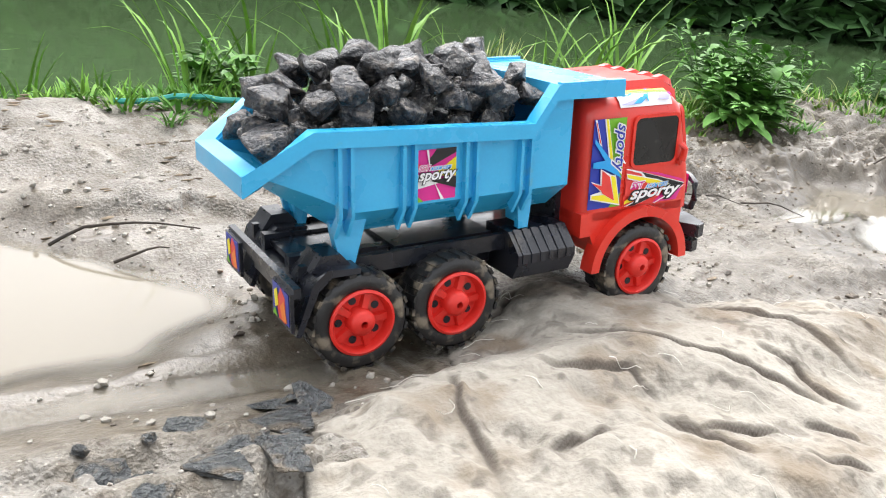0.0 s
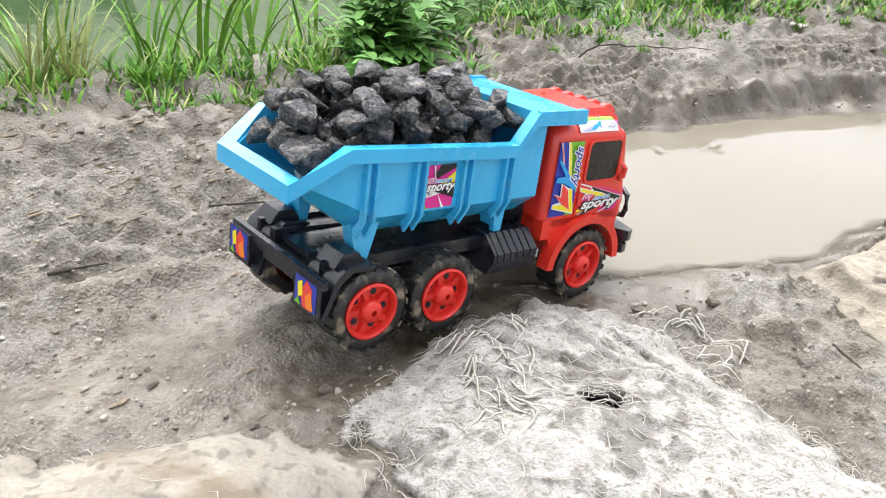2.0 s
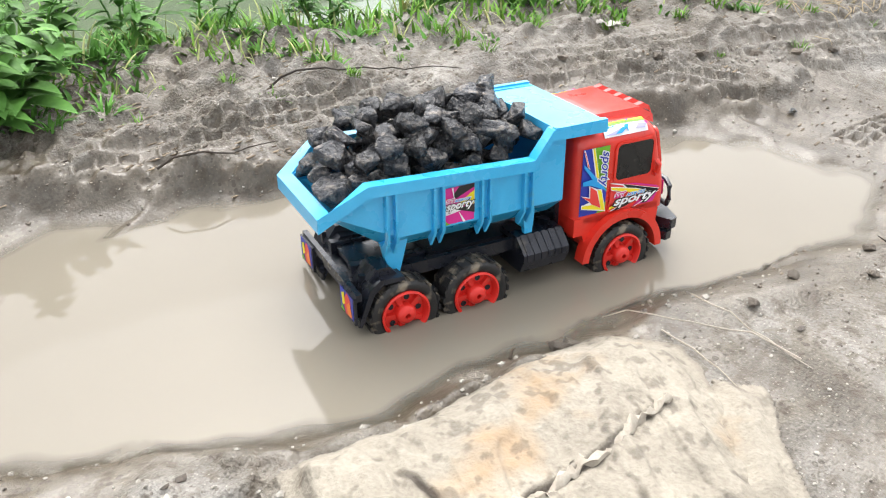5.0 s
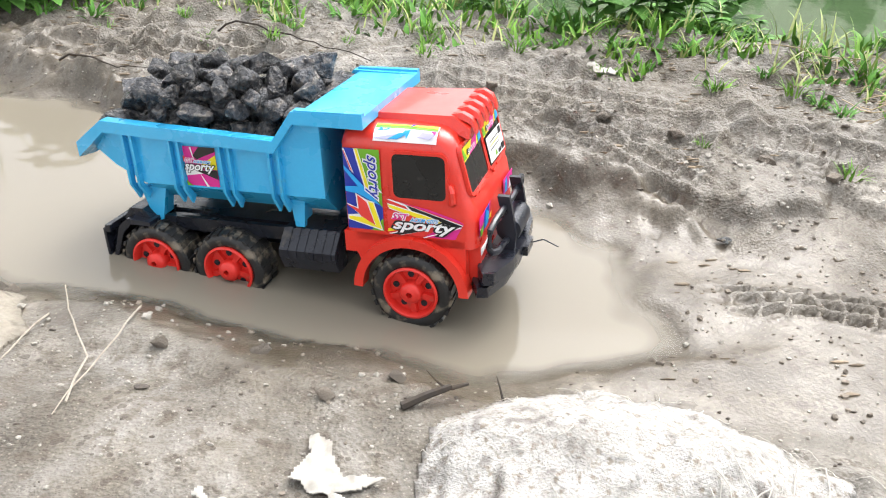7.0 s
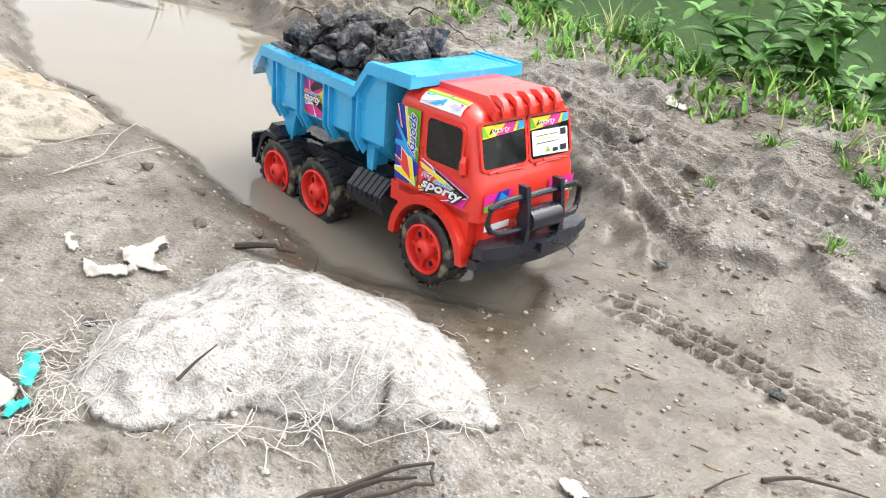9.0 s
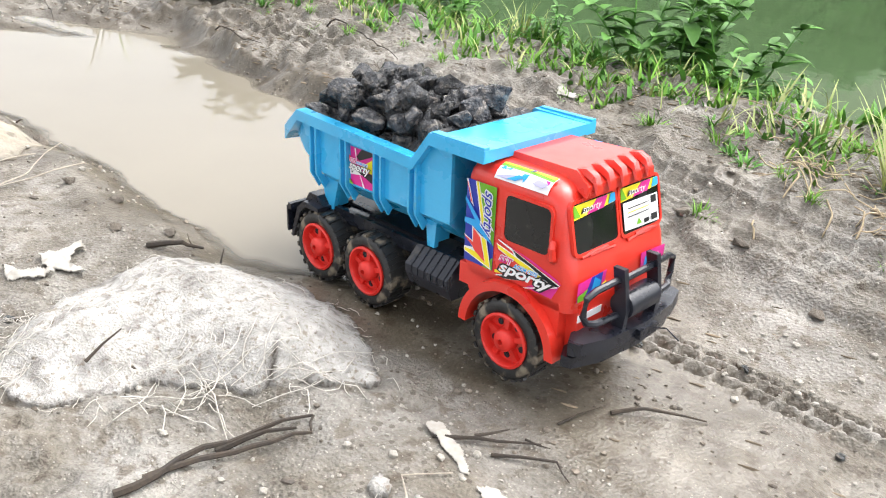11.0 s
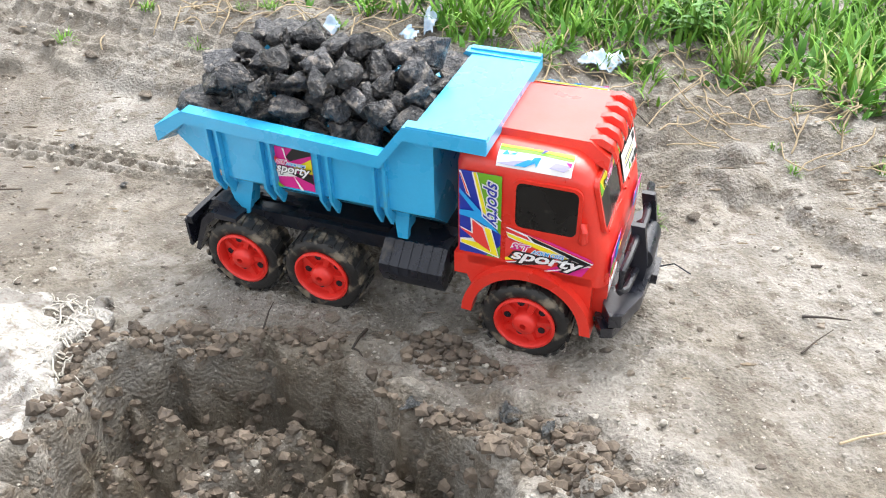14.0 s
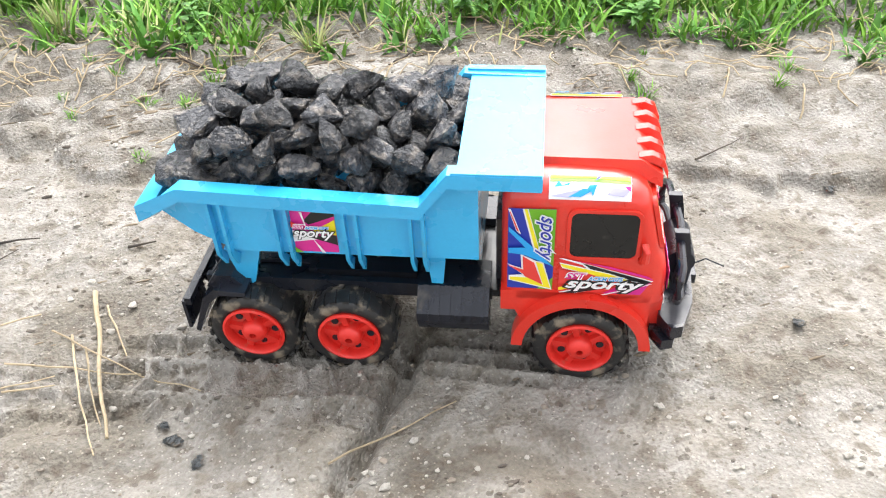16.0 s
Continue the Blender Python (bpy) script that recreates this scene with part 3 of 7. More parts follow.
def build_ground():
    xs, ys = axis_points(0.25, 5.0, 0.0034, 160), axis_points(-0.80, 1.12, 0.0034, 160)
    gx, gy = np.meshgrid(xs, ys, indexing="ij")
    gz = height(gx, gy)
    nx, ny = gx.shape
    co = np.stack([gx, gy, gz], -1).reshape(-1, 3)
    k = (np.arange(nx - 1)[:, None] * ny + np.arange(ny - 1)[None, :]).ravel()
    faces = np.stack([k, k + ny, k + ny + 1, k + 1], -1)
    me = bpy.data.meshes.new("ground")
    me.vertices.add(len(co)), me.loops.add(faces.size), me.polygons.add(len(faces))
    me.vertices.foreach_set("co", co.ravel().astype(np.float32))
    me.loops.foreach_set("vertex_index", faces.ravel().astype(np.int32))
    me.polygons.foreach_set("loop_start", np.arange(0, faces.size, 4, dtype=np.int32))
    me.polygons.foreach_set("use_smooth", np.ones(len(faces), bool))
    me.update(calc_edges=True)
    m = np.maximum(inside_puddle(gx, gy), inside_rear_puddle(gx, gy))
    wet = step(m, -0.13, -0.01) + 1.1 * np.exp(-((gx - 3.02) / 0.28) ** 2 - (across(gx, gy) / 0.17) ** 2) + 0.55 * (1 - step(np.abs(across(gx, gy)), 0.08, 0.17)) * (1 - step(gx, 2.9, 3.6)) + 0.7 * step(in_polygon(gx, gy, PIT), -0.02, 0.03) + 0.35 * step(across(gx, gy), 0.20, 0.32) * (1 - step(gx, 3.5, 4.2))
    wet = np.clip(wet + 0.6 * value_noise(gx, gy, 0.09, 71) + 0.7 * value_noise(gx, gy, 0.26, 72) + 0.3 * value_noise(gx, gy, 0.03, 73), 0, 1)
    wet = np.clip(wet + np.exp(-(((gx - 1.685) / 0.05) ** 2 + ((gy - 0.375) / 0.04) ** 2) ** 2), 0, 1)
    for ax, ay, bx, by, width, pitch, seed, deep in PRINTS:
        on, bars = treads(gx, gy, ax, ay, bx, by, width, pitch, seed)
        wet = np.clip(wet + on * (0.55 - 0.85 * bars) * (deep / 0.012) ** 2, 0, 1)
    wet = wet * (1 - 0.62 * step(gx, 3.3, 3.95) * (1 - step(in_polygon(gx, gy, PIT), -0.02, 0.03)))
    at = me.attributes.new("wet", "FLOAT", "POINT")
    at.data.foreach_set("value", wet.ravel().astype(np.float32))
    me.materials.append(MUD)
    return tagged(new("ground", me), "wet sandy mud track with ruts and tyre prints", "ground", kind="structure")


def shallow_sheet(name, x0, x1, y0, y1, z, mat, label, where):
    """Water that clears towards its shore, by its depth over the mud."""
    gx, gy = np.meshgrid(np.arange(x0, x1, 0.008), np.arange(y0, y1, 0.008), indexing="ij")
    deep = z - height(gx, gy)
    use = (deep > -0.006) & (where(gx, gy) > -0.05)
    ny = gx.shape[1]
    i, j = np.nonzero(use[:-1, :-1] | use[1:, :-1] | use[1:, 1:] | use[:-1, 1:])
    k = i * ny + j
    faces = np.stack([k, k + ny, k + ny + 1, k + 1], -1)
    ids, faces = np.unique(faces, return_inverse=True)
    co = np.stack([gx, gy, np.full(gx.shape, z)], -1).reshape(-1, 3)[ids]
    me = bpy.data.meshes.new(name)
    me.from_pydata(co.tolist(), [], faces.reshape(-1, 4).tolist())
    me.attributes.new("deep", "FLOAT", "POINT").data.foreach_set("value", deep.ravel()[ids].astype(np.float32))
    me.materials.append(mat)
    me.update()
    return tagged(new(name, me), label, "water", kind="structure")


def sheet(name, corners, z, mat, label):
    bm = bmesh.new()
    bm.faces.new([bm.verts.new((x, y, z)) for x, y in corners])
    return tagged(part(name, bm, mat), label, "water", kind="structure")


build_ground()
shallow_sheet("puddle_water_main", 1.40, 3.15, -0.05, 0.95, WATER_Z, PUDDLE, "shallow muddy brown puddle across the track", inside_puddle)
shallow_sheet("puddle_water_rear", -1.5, 0.80, 0.60, 1.60, WATER_Z, PUDDLE, "shallow muddy puddle behind the truck's start", inside_rear_puddle)
sheet("pond_water", [(-70, 3.0), (-70, 60), (90, 60), (90, -40), (7.0, 0.3), (4.4, 0.9), (3.0, 0.9), (2.0, 1.15), (0.0, 1.7), (-10, 2.2)], -0.055, POND, "still green pond water beside the bank")


def ground_z(x, y):
    return float(height(np.array([x]), np.array([y]))[0])


# ---------------------------------------------------------------- the toy truck, built nose to +x with its middle axle over the origin
WALL = 0.077


def sticker(name, pieces, plane, parent, label, thick=0.0004):
    """Flat printed film: (material, outline) pieces laid over one another. plane(u, v, lift) gives the place."""
    base = None
    for k, (mat, outline) in enumerate(pieces):
        bm = bmesh.new()
        lo = [bm.verts.new(plane(u, v, k * thick)) for u, v in outline]
        hi = [bm.verts.new(plane(u, v, (k + 1) * thick)) for u, v in outline]
        n = len(outline)
        for i in range(n):
            bm.faces.new((lo[i], lo[(i + 1) % n], hi[(i + 1) % n], hi[i]))
        bm.faces.new(hi), bm.faces.new(lo[::-1])
        if base is None:
            base = part(name, bm, mat, parent, label)
        else:
            part("print", bm, mat, base)
    return base


def lettering(text, size, plane, lift, mat, parent, fat=0.0, shear=0.35, spread=1.0):
    """Letters in the built-in font as a flat mesh. plane as for sticker(); the text's origin is its lower left."""
    curve = bpy.data.curves.new("lettering", "FONT")
    curve.body, curve.size, curve.shear, curve.offset, curve.space_character = text, size, shear, fat, spread
    ob = bpy.data.objects.new("lettering", curve)
    scene.collection.objects.link(ob)
    bpy.context.view_layer.update()
    me = bpy.data.meshes.new_from_object(ob.evaluated_get(bpy.context.evaluated_depsgraph_get()))
    bpy.data.objects.remove(ob)
    for v in me.vertices:
        v.co = Vector(plane(v.co.x, v.co.y, lift))
    me.materials.clear()
    me.materials.append(mat)
    letters = new("lettering", me)
    letters.parent = parent
    return letters


def build_wheel(truck, wx, side):
    wheel = new("wheel")
    wheel.parent = truck
    s = side
    bm = bmesh.new()
    lathe_y(bm, [(0.027, s * 0.048), (0.027, s * 0.083), (0.031, s * 0.0855), (0.037, s * 0.0855), (0.0402, s * 0.083), (0.0412, s * 0.078), (0.0412, s * 0.054), (0.0385, s * 0.050), (0.034, s * 0.048)], 36)
    for k in range(22):
        a = 2 * math.pi * k / 22
        for half in (0, 1):
            turn = a + half * math.pi / 22
            lug = [(0.0400, 0), (0.0425, 0.0006), (0.0425, 0.0058), (0.0400, 0.0064)]
            y0, y1 = (0.0535, 0.0665) if half else (0.0675, 0.0848)
            ring = []
            for y in (y0, y1):
                lean = (y - 0.0675) * 5.0 * (1 if half else -1)
                ring.append([(r * math.cos(turn + w / 0.04 + lean * 0.6), s * y, r * math.sin(turn + w / 0.04 + lean * 0.6)) for r, w in lug])
            loft(bm, ring)
    part("tyre", bm, TYRE, wheel, "muddy black ribbed tyre", smooth=True)
    bm = bmesh.new()
    lathe_y(bm, [(0.0275, s * 0.080), (0.0285, s * 0.0865), (0.0262, s * 0.0875), (0.0245, s * 0.085), (0.0235, s * 0.078), (0.012, s * 0.0775), (0.011, s * 0.0865), (0.0085, s * 0.0895), (0.003, s * 0.0905), (0.003, s * 0.070), (0.0275, s * 0.070)], 30)
    for k in range(5):
        a = 2 * math.pi * k / 5
        ring = [[(0.0105 * math.cos(a) - w * math.sin(a), s * y, 0.0105 * math.sin(a) + w * math.cos(a)) if end == 0 else (0.0240 * math.cos(a) - 1.3 * w * math.sin(a), s * (y - 0.001), 0.0240 * math.sin(a) + 1.3 * w * math.cos(a)) for y, w in ((0.0772, -0.0034), (0.0825, -0.0024), (0.0825, 0.0024), (0.0772, 0.0034))] for end in (0, 1)]
        loft(bm, ring)
    rim = part("rim", bm, WHEEL_RED, wheel, "red plastic rim with a domed hub", smooth=True)
    # black discs on the rim stand in for the shade in its holes
    bm = bmesh.new()
    for k in range(5):
        a = 2 * math.pi * (k + 0.5) / 5
        cx, cz = 0.0178 * math.cos(a), 0.0178 * math.sin(a)
        prism(bm, [(cx + 0.0034 * math.cos(q), cz + 0.0034 * math.sin(q)) for q in (2 * math.pi * j / 10 for j in range(10))], "y", s * 0.0770, s * 0.0784)
    part("wheel_hole_disc", bm, BLACK, wheel)
    wheel.location = (wx, 0, 0.042)
    return wheel


def build_cab(truck):
    bm = bmesh.new()
    arch = [(0.203 + 0.050 * math.cos(radians(a)), 0.044 + 0.050 * math.sin(radians(a))) for a in range(8, 173, 12)]
    outline = [(0.134, 0.078), (0.134, 0.100), (0.270, 0.100), (0.270, 0.050)] + arch + [(0.146, 0.078)]
    prism(bm, outline, "y", -WALL, WALL)
    corner = [e for e in bm.edges if abs(e.verts[0].co.x - 0.270) < 1e-6 and abs(e.verts[1].co.x - 0.270) < 1e-6 and abs(e.verts[0].co.z - e.verts[1].co.z) > 0.02]
    bmesh.ops.bevel(bm, geom=corner, offset=0.012, segments=4, affect="EDGES")
    rings = []
    for z, back, front, side, r in ((0.092, 0.134, 0.2700, 0.0770, 0.013), (0.118, 0.134, 0.2690, 0.0770, 0.013), (0.134, 0.134, 0.2660, 0.0768, 0.013), (0.142, 0.134, 0.2620, 0.0766, 0.013), (0.168, 0.134, 0.2560, 0.0762, 0.013), (0.188, 0.134, 0.2510, 0.0756, 0.013),
                                    (0.194, 0.135, 0.2485, 0.0742, 0.014), (0.1995, 0.137, 0.2440, 0.0710, 0.014), (0.2035, 0.140, 0.2370, 0.0660, 0.014), (0.2060, 0.146, 0.2270, 0.0580, 0.014), (0.2068, 0.155, 0.2150, 0.0470, 0.014)):
        rings.append([(x, y, z) for x, y in rounded(back, front, -side, side, r, 5)])
    loft(bm, rings)
    cab = part("cab", bm, RED, truck, "glossy red plastic cab", smooth=True, auto=28)
    for s in (-1, 1):
        bm = bmesh.new()
        arc = [radians(a) for a in range(2, 179, 8)]
        flare = [(0.203 + 0.0595 * math.cos(a), 0.042 + 0.0595 * math.sin(a)) for a in arc] + [(0.203 + 0.050 * math.cos(a), 0.042 + 0.050 * math.sin(a)) for a in arc[::-1]]
        prism(bm, flare, "y", s * 0.070, s * 0.0865)
        bevel(bm, 0.0025, 2, 45)
        part("wheel_arch", bm, RED, cab, smooth=True)
        # side window with a raised surround
        bm = bmesh.new()
        prism(bm, rounded(0.1885, 0.2405, 0.1405, 0.1845, 0.006), "y", s * (WALL - 0.001), s * (WALL + 0.0006))
        part("side_window", bm, PANE, cab, "black window panel")
        outer, inner = rounded(0.1855, 0.2435, 0.1375, 0.1875, 0.008), rounded(0.1885, 0.2405, 0.1405, 0.1845, 0.006)
        bm = bmesh.new()
        rings = [[(o[0], s * (WALL - 0.001), o[1]), (o[0], s * (WALL + 0.0012), o[1]), (i[0], s * (WALL + 0.0012), i[1]), (i[0], s * (WALL - 0.001), i[1])] for o, i in zip(outer, inner)]
        loft(bm, rings, closed=True)
        part("window_surround", bm, RED, cab, smooth=True)
        bm = bmesh.new()
        tube(bm, [(0.2465, s * 0.0775, 0.139), (0.2475, s * 0.0815, 0.142), (0.2475, s * 0.083, 0.152), (0.2465, s * 0.079, 0.157)], 0.0042, 8, 0.7)
        part("mirror", bm, RED, cab, smooth=True)
    # raised roof hood with ribs at its front
    bm = bmesh.new()
    loft(bm, [[(0.158, -0.046, 0.2045), (0.158, 0.046, 0.2045), (0.158, 0.043, 0.2125), (0.158, -0.043, 0.2125)],
              [(0.240, -0.050, 0.2000), (0.240, 0.050, 0.2000), (0.240, 0.047, 0.2140), (0.240, -0.047, 0.2140)],
              [(0.257, -0.054, 0.194), (0.257, 0.054, 0.194), (0.257, 0.051, 0.2035), (0.257, -0.051, 0.2035)]])
    bevel(bm, 0.0025, 2)
    part("roof_hood", bm, RED, cab, smooth=True)
    for k in range(5):
        y = -0.040 + 0.020 * k
        bm = bmesh.new()
        loft(bm, [[(x, y - 0.0052, z - 0.006), (x, y + 0.0052, z - 0.006), (x, y + 0.0038, z), (x, y - 0.0038, z)] for x, z in ((0.238, 0.2145), (0.248, 0.2165), (0.257, 0.2120), (0.2615, 0.2020))])
        bevel(bm, 0.0012, 2)
        part("roof_rib", bm, RED, cab, smooth=True)
    # windscreen halves on the slanting front
    foot, top = Vector((0.2618, 0, 0.1445)), Vector((0.2505, 0, 0.191))
    up = (top - foot).normalized()
    out = Vector((up.z, 0, -up.x))

    def screen(u, v, lift):
        return Vector((0, u, 0)) + foot + up * v + out * (lift + 0.0006)

    for s in (-1, 1):
        a, b = sorted((s * 0.0035, s * 0.067))
        glass = sticker("windscreen", [(PANE, rounded(a, b, 0.001, 0.046, 0.005))], screen, cab, "black windscreen panel", 0.0008)
        bm = bmesh.new()
        o, i = rounded(a - 0.003, b + 0.003, -0.002, 0.049, 0.007), rounded(a, b, 0.001, 0.046, 0.005)
        loft(bm, [[screen(p[0], p[1], -0.002), screen(p[0], p[1], 0.0016), screen(q[0], q[1], 0.0016), screen(q[0], q[1], -0.002)] for p, q in zip(o, i)], closed=True)
        part("screen_surround", bm, RED, cab, smooth=True)

        def high(u, v, lift, s=s):
            return screen(u, v, lift + 0.0009)

        print_base = sticker("screen_sticker", [(S_YELLOW, [(a + .001, .032), (b - .001, .036), (b - .001, .0445), (a + .001, .0445)]), (S_PINK, [(a + .020, .0335), (a + .045, .0345), (a + .052, .0445), (a + .036, .0445)]),
                                        (S_GREEN, [(a + .001, .034), (a + .010, .0335), (a + .004, .0445), (a + .001, .0445)]), (S_CYAN, [(b - .012, .036), (b - .001, .037), (b - .001, .0445), (b - .008, .0445)]), (S_BLACK, [(a + .010, .036), (a + .030, .038), (a + .014, .041)])], high, glass, "bright printed film strip", 0.0003)
        lettering("sporty", 0.0115, lambda u, v, l, a=a, h=high: h(a + 0.012 + u * 0.9, 0.0365 + v * 0.75, l), 0.0019, S_WHITE, print_base)
        bm = bmesh.new()
        for p, q in (((s * 0.010, 0.1405), (s * 0.048, 0.1415)), ((s * 0.022, 0.1440), (s * 0.060, 0.1420))):
            tube(bm, [(0.2645, p[0], p[1]), (0.2640, (p[0] + q[0]) / 2, (p[1] + q[1]) / 2 + 0.001), (0.2640, q[0], q[1])], 0.0016, 6)
        part("wiper", bm, RED, cab, smooth=True)

    def left_half(u, v, lift):
        return screen(u, v, lift + 0.0028)

    label_film = sticker("white_label", [(S_WHITE, [(0.005, 0.005), (0.062, 0.003), (0.062, 0.030), (0.005, 0.031)]), (S_BLACK, [(0.050, 0.022), (0.059, 0.022), (0.059, 0.029), (0.050, 0.029)]), (S_GREEN, [(0.024, 0.007), (0.032, 0.007), (0.028, 0.013)]),
                                         (S_BLACK, [(0.036, 0.006), (0.044, 0.006), (0.044, 0.010), (0.036, 0.010)]), (S_BLACK, [(0.048, 0.006), (0.058, 0.006), (0.058, 0.012), (0.048, 0.012)])]
                         + [(S_YELLOW if k == 1 else S_BLACK, [(0.009, 0.017 + 0.004 * k), (0.044, 0.017 + 0.004 * k), (0.044, 0.0178 + 0.004 * k), (0.009, 0.0178 + 0.004 * k)]) for k in range(3)], left_half, cab, "white paper label with small print", 0.0003)
    # printed films on the sides
    for s in (-1, 1):
        def wall(u, v, lift, s=s):
            return Vector((u, s * (WALL + 0.0004 + lift), v))

        x0, x1, z0, z1 = 0.1395, 0.1765, 0.104, 0.187
        w, h = x1 - x0, z1 - z0

        def q(*pts):
            return [(x0 + a * w, z0 + b * h) for a, b in pts]

        film = sticker("door_sticker", [(S_BLUE, q((0, 0), (1, 0), (1, 1), (0, 1))), (S_GREEN, q((.37, 1), (1, 1), (1, .30), (.66, .48))), (S_GREEN, q((.66, 0), (1, 0), (1, .16))), (S_WHITE, q((.30, 1), (.42, 1), (.72, .46), (.56, .50))), (S_YELLOW, q((.34, 1), (.40, 1), (.69, .49), (.60, .50))), (S_WHITE, q((.0, 1), (.05, 1), (.28, .70), (.18, .74))), (S_RED, q((.03, .97), (.05, .97), (.24, .73), (.19, .75))),
                                        (S_WHITE, q((.0, .33), (.31, .28), (.28, .46), (.62, .38), (.78, .37), (.99, .01), (.03, .12), (.03, .18), (.34, .20))), (S_YELLOW, q((.06, .165), (.45, .16), (.80, .07), (.62, .37), (.76, .35), (.96, .03), (.06, .13))), (S_RED, q((.02, .315), (.35, .265), (.33, .44), (.58, .36), (.78, .08), (.40, .175), (.34, .215))),
                                        (S_CYAN, q((.02, .80), (.60, .53), (.97, .33), (.36, .46), (.02, .48), (.02, .54), (.38, .55), (.02, .75)))], wall, cab, "printed film in blue, green, red and yellow", 0.00025)
        way = 1 if s < 0 else -1
        for fat, mat, lift in ((0.0014, S_WHITE, 0.0028), (0.0002, S_BLUE, 0.0031)):
            lettering("sporty", h * 0.205, lambda u, v, l, wl=wall, f=way: wl(x0 + w * (0.70 if f > 0 else 0.92) + f * v, z0 + h * 0.95 - u * 0.96, l), lift, mat, film, fat)
        film = sticker("sporty_sticker", [(S_RED, [(0.181, 0.102), (0.2485, 0.102), (0.2575, 0.120), (0.222, 0.131), (0.182, 0.138)]), (S_PINK, [(0.190, 0.1365), (0.206, 0.1335), (0.2575, 0.1185), (0.253, 0.122), (0.222, 0.131)]), (S_PINK, [(0.218, 0.102), (0.2485, 0.102), (0.2572, 0.119), (0.2515, 0.1155), (0.236, 0.1145)]), (S_WHITE, [(0.181, 0.1382), (0.184, 0.1384), (0.203, 0.1335), (0.201, 0.132)]), (S_WHITE, [(0.1975, 0.1350), (0.2572, 0.1178), (0.2525, 0.1145), (0.2310, 0.1182), (0.2080, 0.1240)]), (S_BLACK, [(0.2005, 0.1340), (0.2560, 0.1172), (0.2525, 0.1155), (0.2310, 0.1192), (0.2105, 0.1248)]),
                                          (S_WHITE, [(0.1815, 0.1345), (0.221, 0.1250), (0.238, 0.1188), (0.2315, 0.1152), (0.1835, 0.1290)]), (S_YELLOW, [(0.182, 0.1335), (0.221, 0.1242), (0.237, 0.1185), (0.2315, 0.1160), (0.184, 0.1300)]), (S_RED, [(0.1815, 0.1275), (0.200, 0.1255), (0.2315, 0.1160), (0.2000, 0.1120), (0.1815, 0.1130)]), (S_YELLOW, [(0.1815, 0.1078), (0.1915, 0.112), (0.205, 0.1103), (0.1815, 0.105)]), (S_WHITE, [(0.1820, 0.1030), (0.2075, 0.1112), (0.2240, 0.1106), (0.1950, 0.1026)]), (S_BLACK, [(0.1850, 0.1028), (0.2075, 0.1103), (0.2220, 0.1100), (0.1940, 0.1028)]), (S_WHITE, [(0.2170, 0.1022), (0.2195, 0.1022), (0.2560, 0.1160), (0.2540, 0.1160)])], wall, cab, "printed film with the word sporty", 0.00022)
        flip = 1 if s < 0 else -1
        for fat, mat, lift in ((0.0018, S_BLACK, 0.0031), (0.0004, S_WHITE, 0.0034)):
            lettering("sporty", 0.0150, lambda u, v, l, wl=wall, f=flip: wl((0.1865 if f > 0 else 0.2480) + f * u * 1.50, 0.1095 + v, l), lift, mat, film, fat)
        for fat, mat, lift in ((0.0010, S_WHITE, 0.0031), (0.0002, S_PINK, 0.0034)):
            lettering("SST", 0.0092, lambda u, v, l, wl=wall, f=flip: wl((0.1865 if f > 0 else 0.2480) + f * u * 1.05, 0.1190 + v, l), lift, mat, film, fat)
        for fat, mat, lift in ((0.0007, S_WHITE, 0.0031), (0.0001, S_CYAN, 0.0034)):
            lettering("ACKM C075", 0.0054, lambda u, v, l, wl=wall, f=flip: wl((0.2050 if f > 0 else 0.2300) + f * u * 0.95, 0.1182 + v, l), lift, mat, film, fat)

        def shoulder(u, v, lift, s=s):
            k = v / 0.03
            y = np.interp(k, (0, 0.33, 0.66, 1.0), (0.0742, 0.0710, 0.0660, 0.0590))
            z = np.interp(k, (0, 0.33, 0.66, 1.0), (0.1940, 0.1995, 0.2035, 0.2058))
            return Vector((u, s * (y + 0.0009 + lift * 0.7), z + 0.0009 + lift))

        sticker("roof_sticker", [(S_WHITE, [(0.170, 0.0), (0.232, 0.0), (0.232, 0.010), (0.232, 0.020), (0.232, 0.030), (0.170, 0.030), (0.170, 0.020), (0.170, 0.010)]), (S_GREEN, [(0.1705, 0.021), (0.200, 0.0225), (0.2315, 0.020), (0.2315, 0.0295), (0.1705, 0.0295)]), (S_YELLOW, [(0.1705, 0.026), (0.200, 0.0275), (0.2315, 0.024), (0.2315, 0.0295), (0.1705, 0.0295)]), (S_LILAC, [(0.171, 0.003), (0.186, 0.002), (0.205, 0.014), (0.196, 0.013)]), (S_CYAN, [(0.185, 0.003), (0.194, 0.003), (0.204, 0.012), (0.196, 0.013)]), (S_CYAN, [(0.196, 0.006), (0.201, 0.013), (0.203, 0.004), (0.206, 0.018), (0.2005, 0.017)]),
                                 (S_CYAN, [(0.174, 0.014), (0.177, 0.021), (0.180, 0.016), (0.186, 0.020), (0.185, 0.0165)]), (S_BLUE, [(0.205, 0.023), (0.210, 0.0285), (0.2065, 0.0285)]), (S_LILAC, [(0.214, 0.006), (0.226, 0.004), (0.231, 0.012), (0.218, 0.014)]), (S_PINK, [(0.226, 0.016), (0.231, 0.010), (0.231, 0.016)])], shoulder, cab, "bright printed film along the roof edge", 0.0003)

    def nose(u, v, lift):
        return Vector((0.2686 + 0.0018 + lift, u, v))

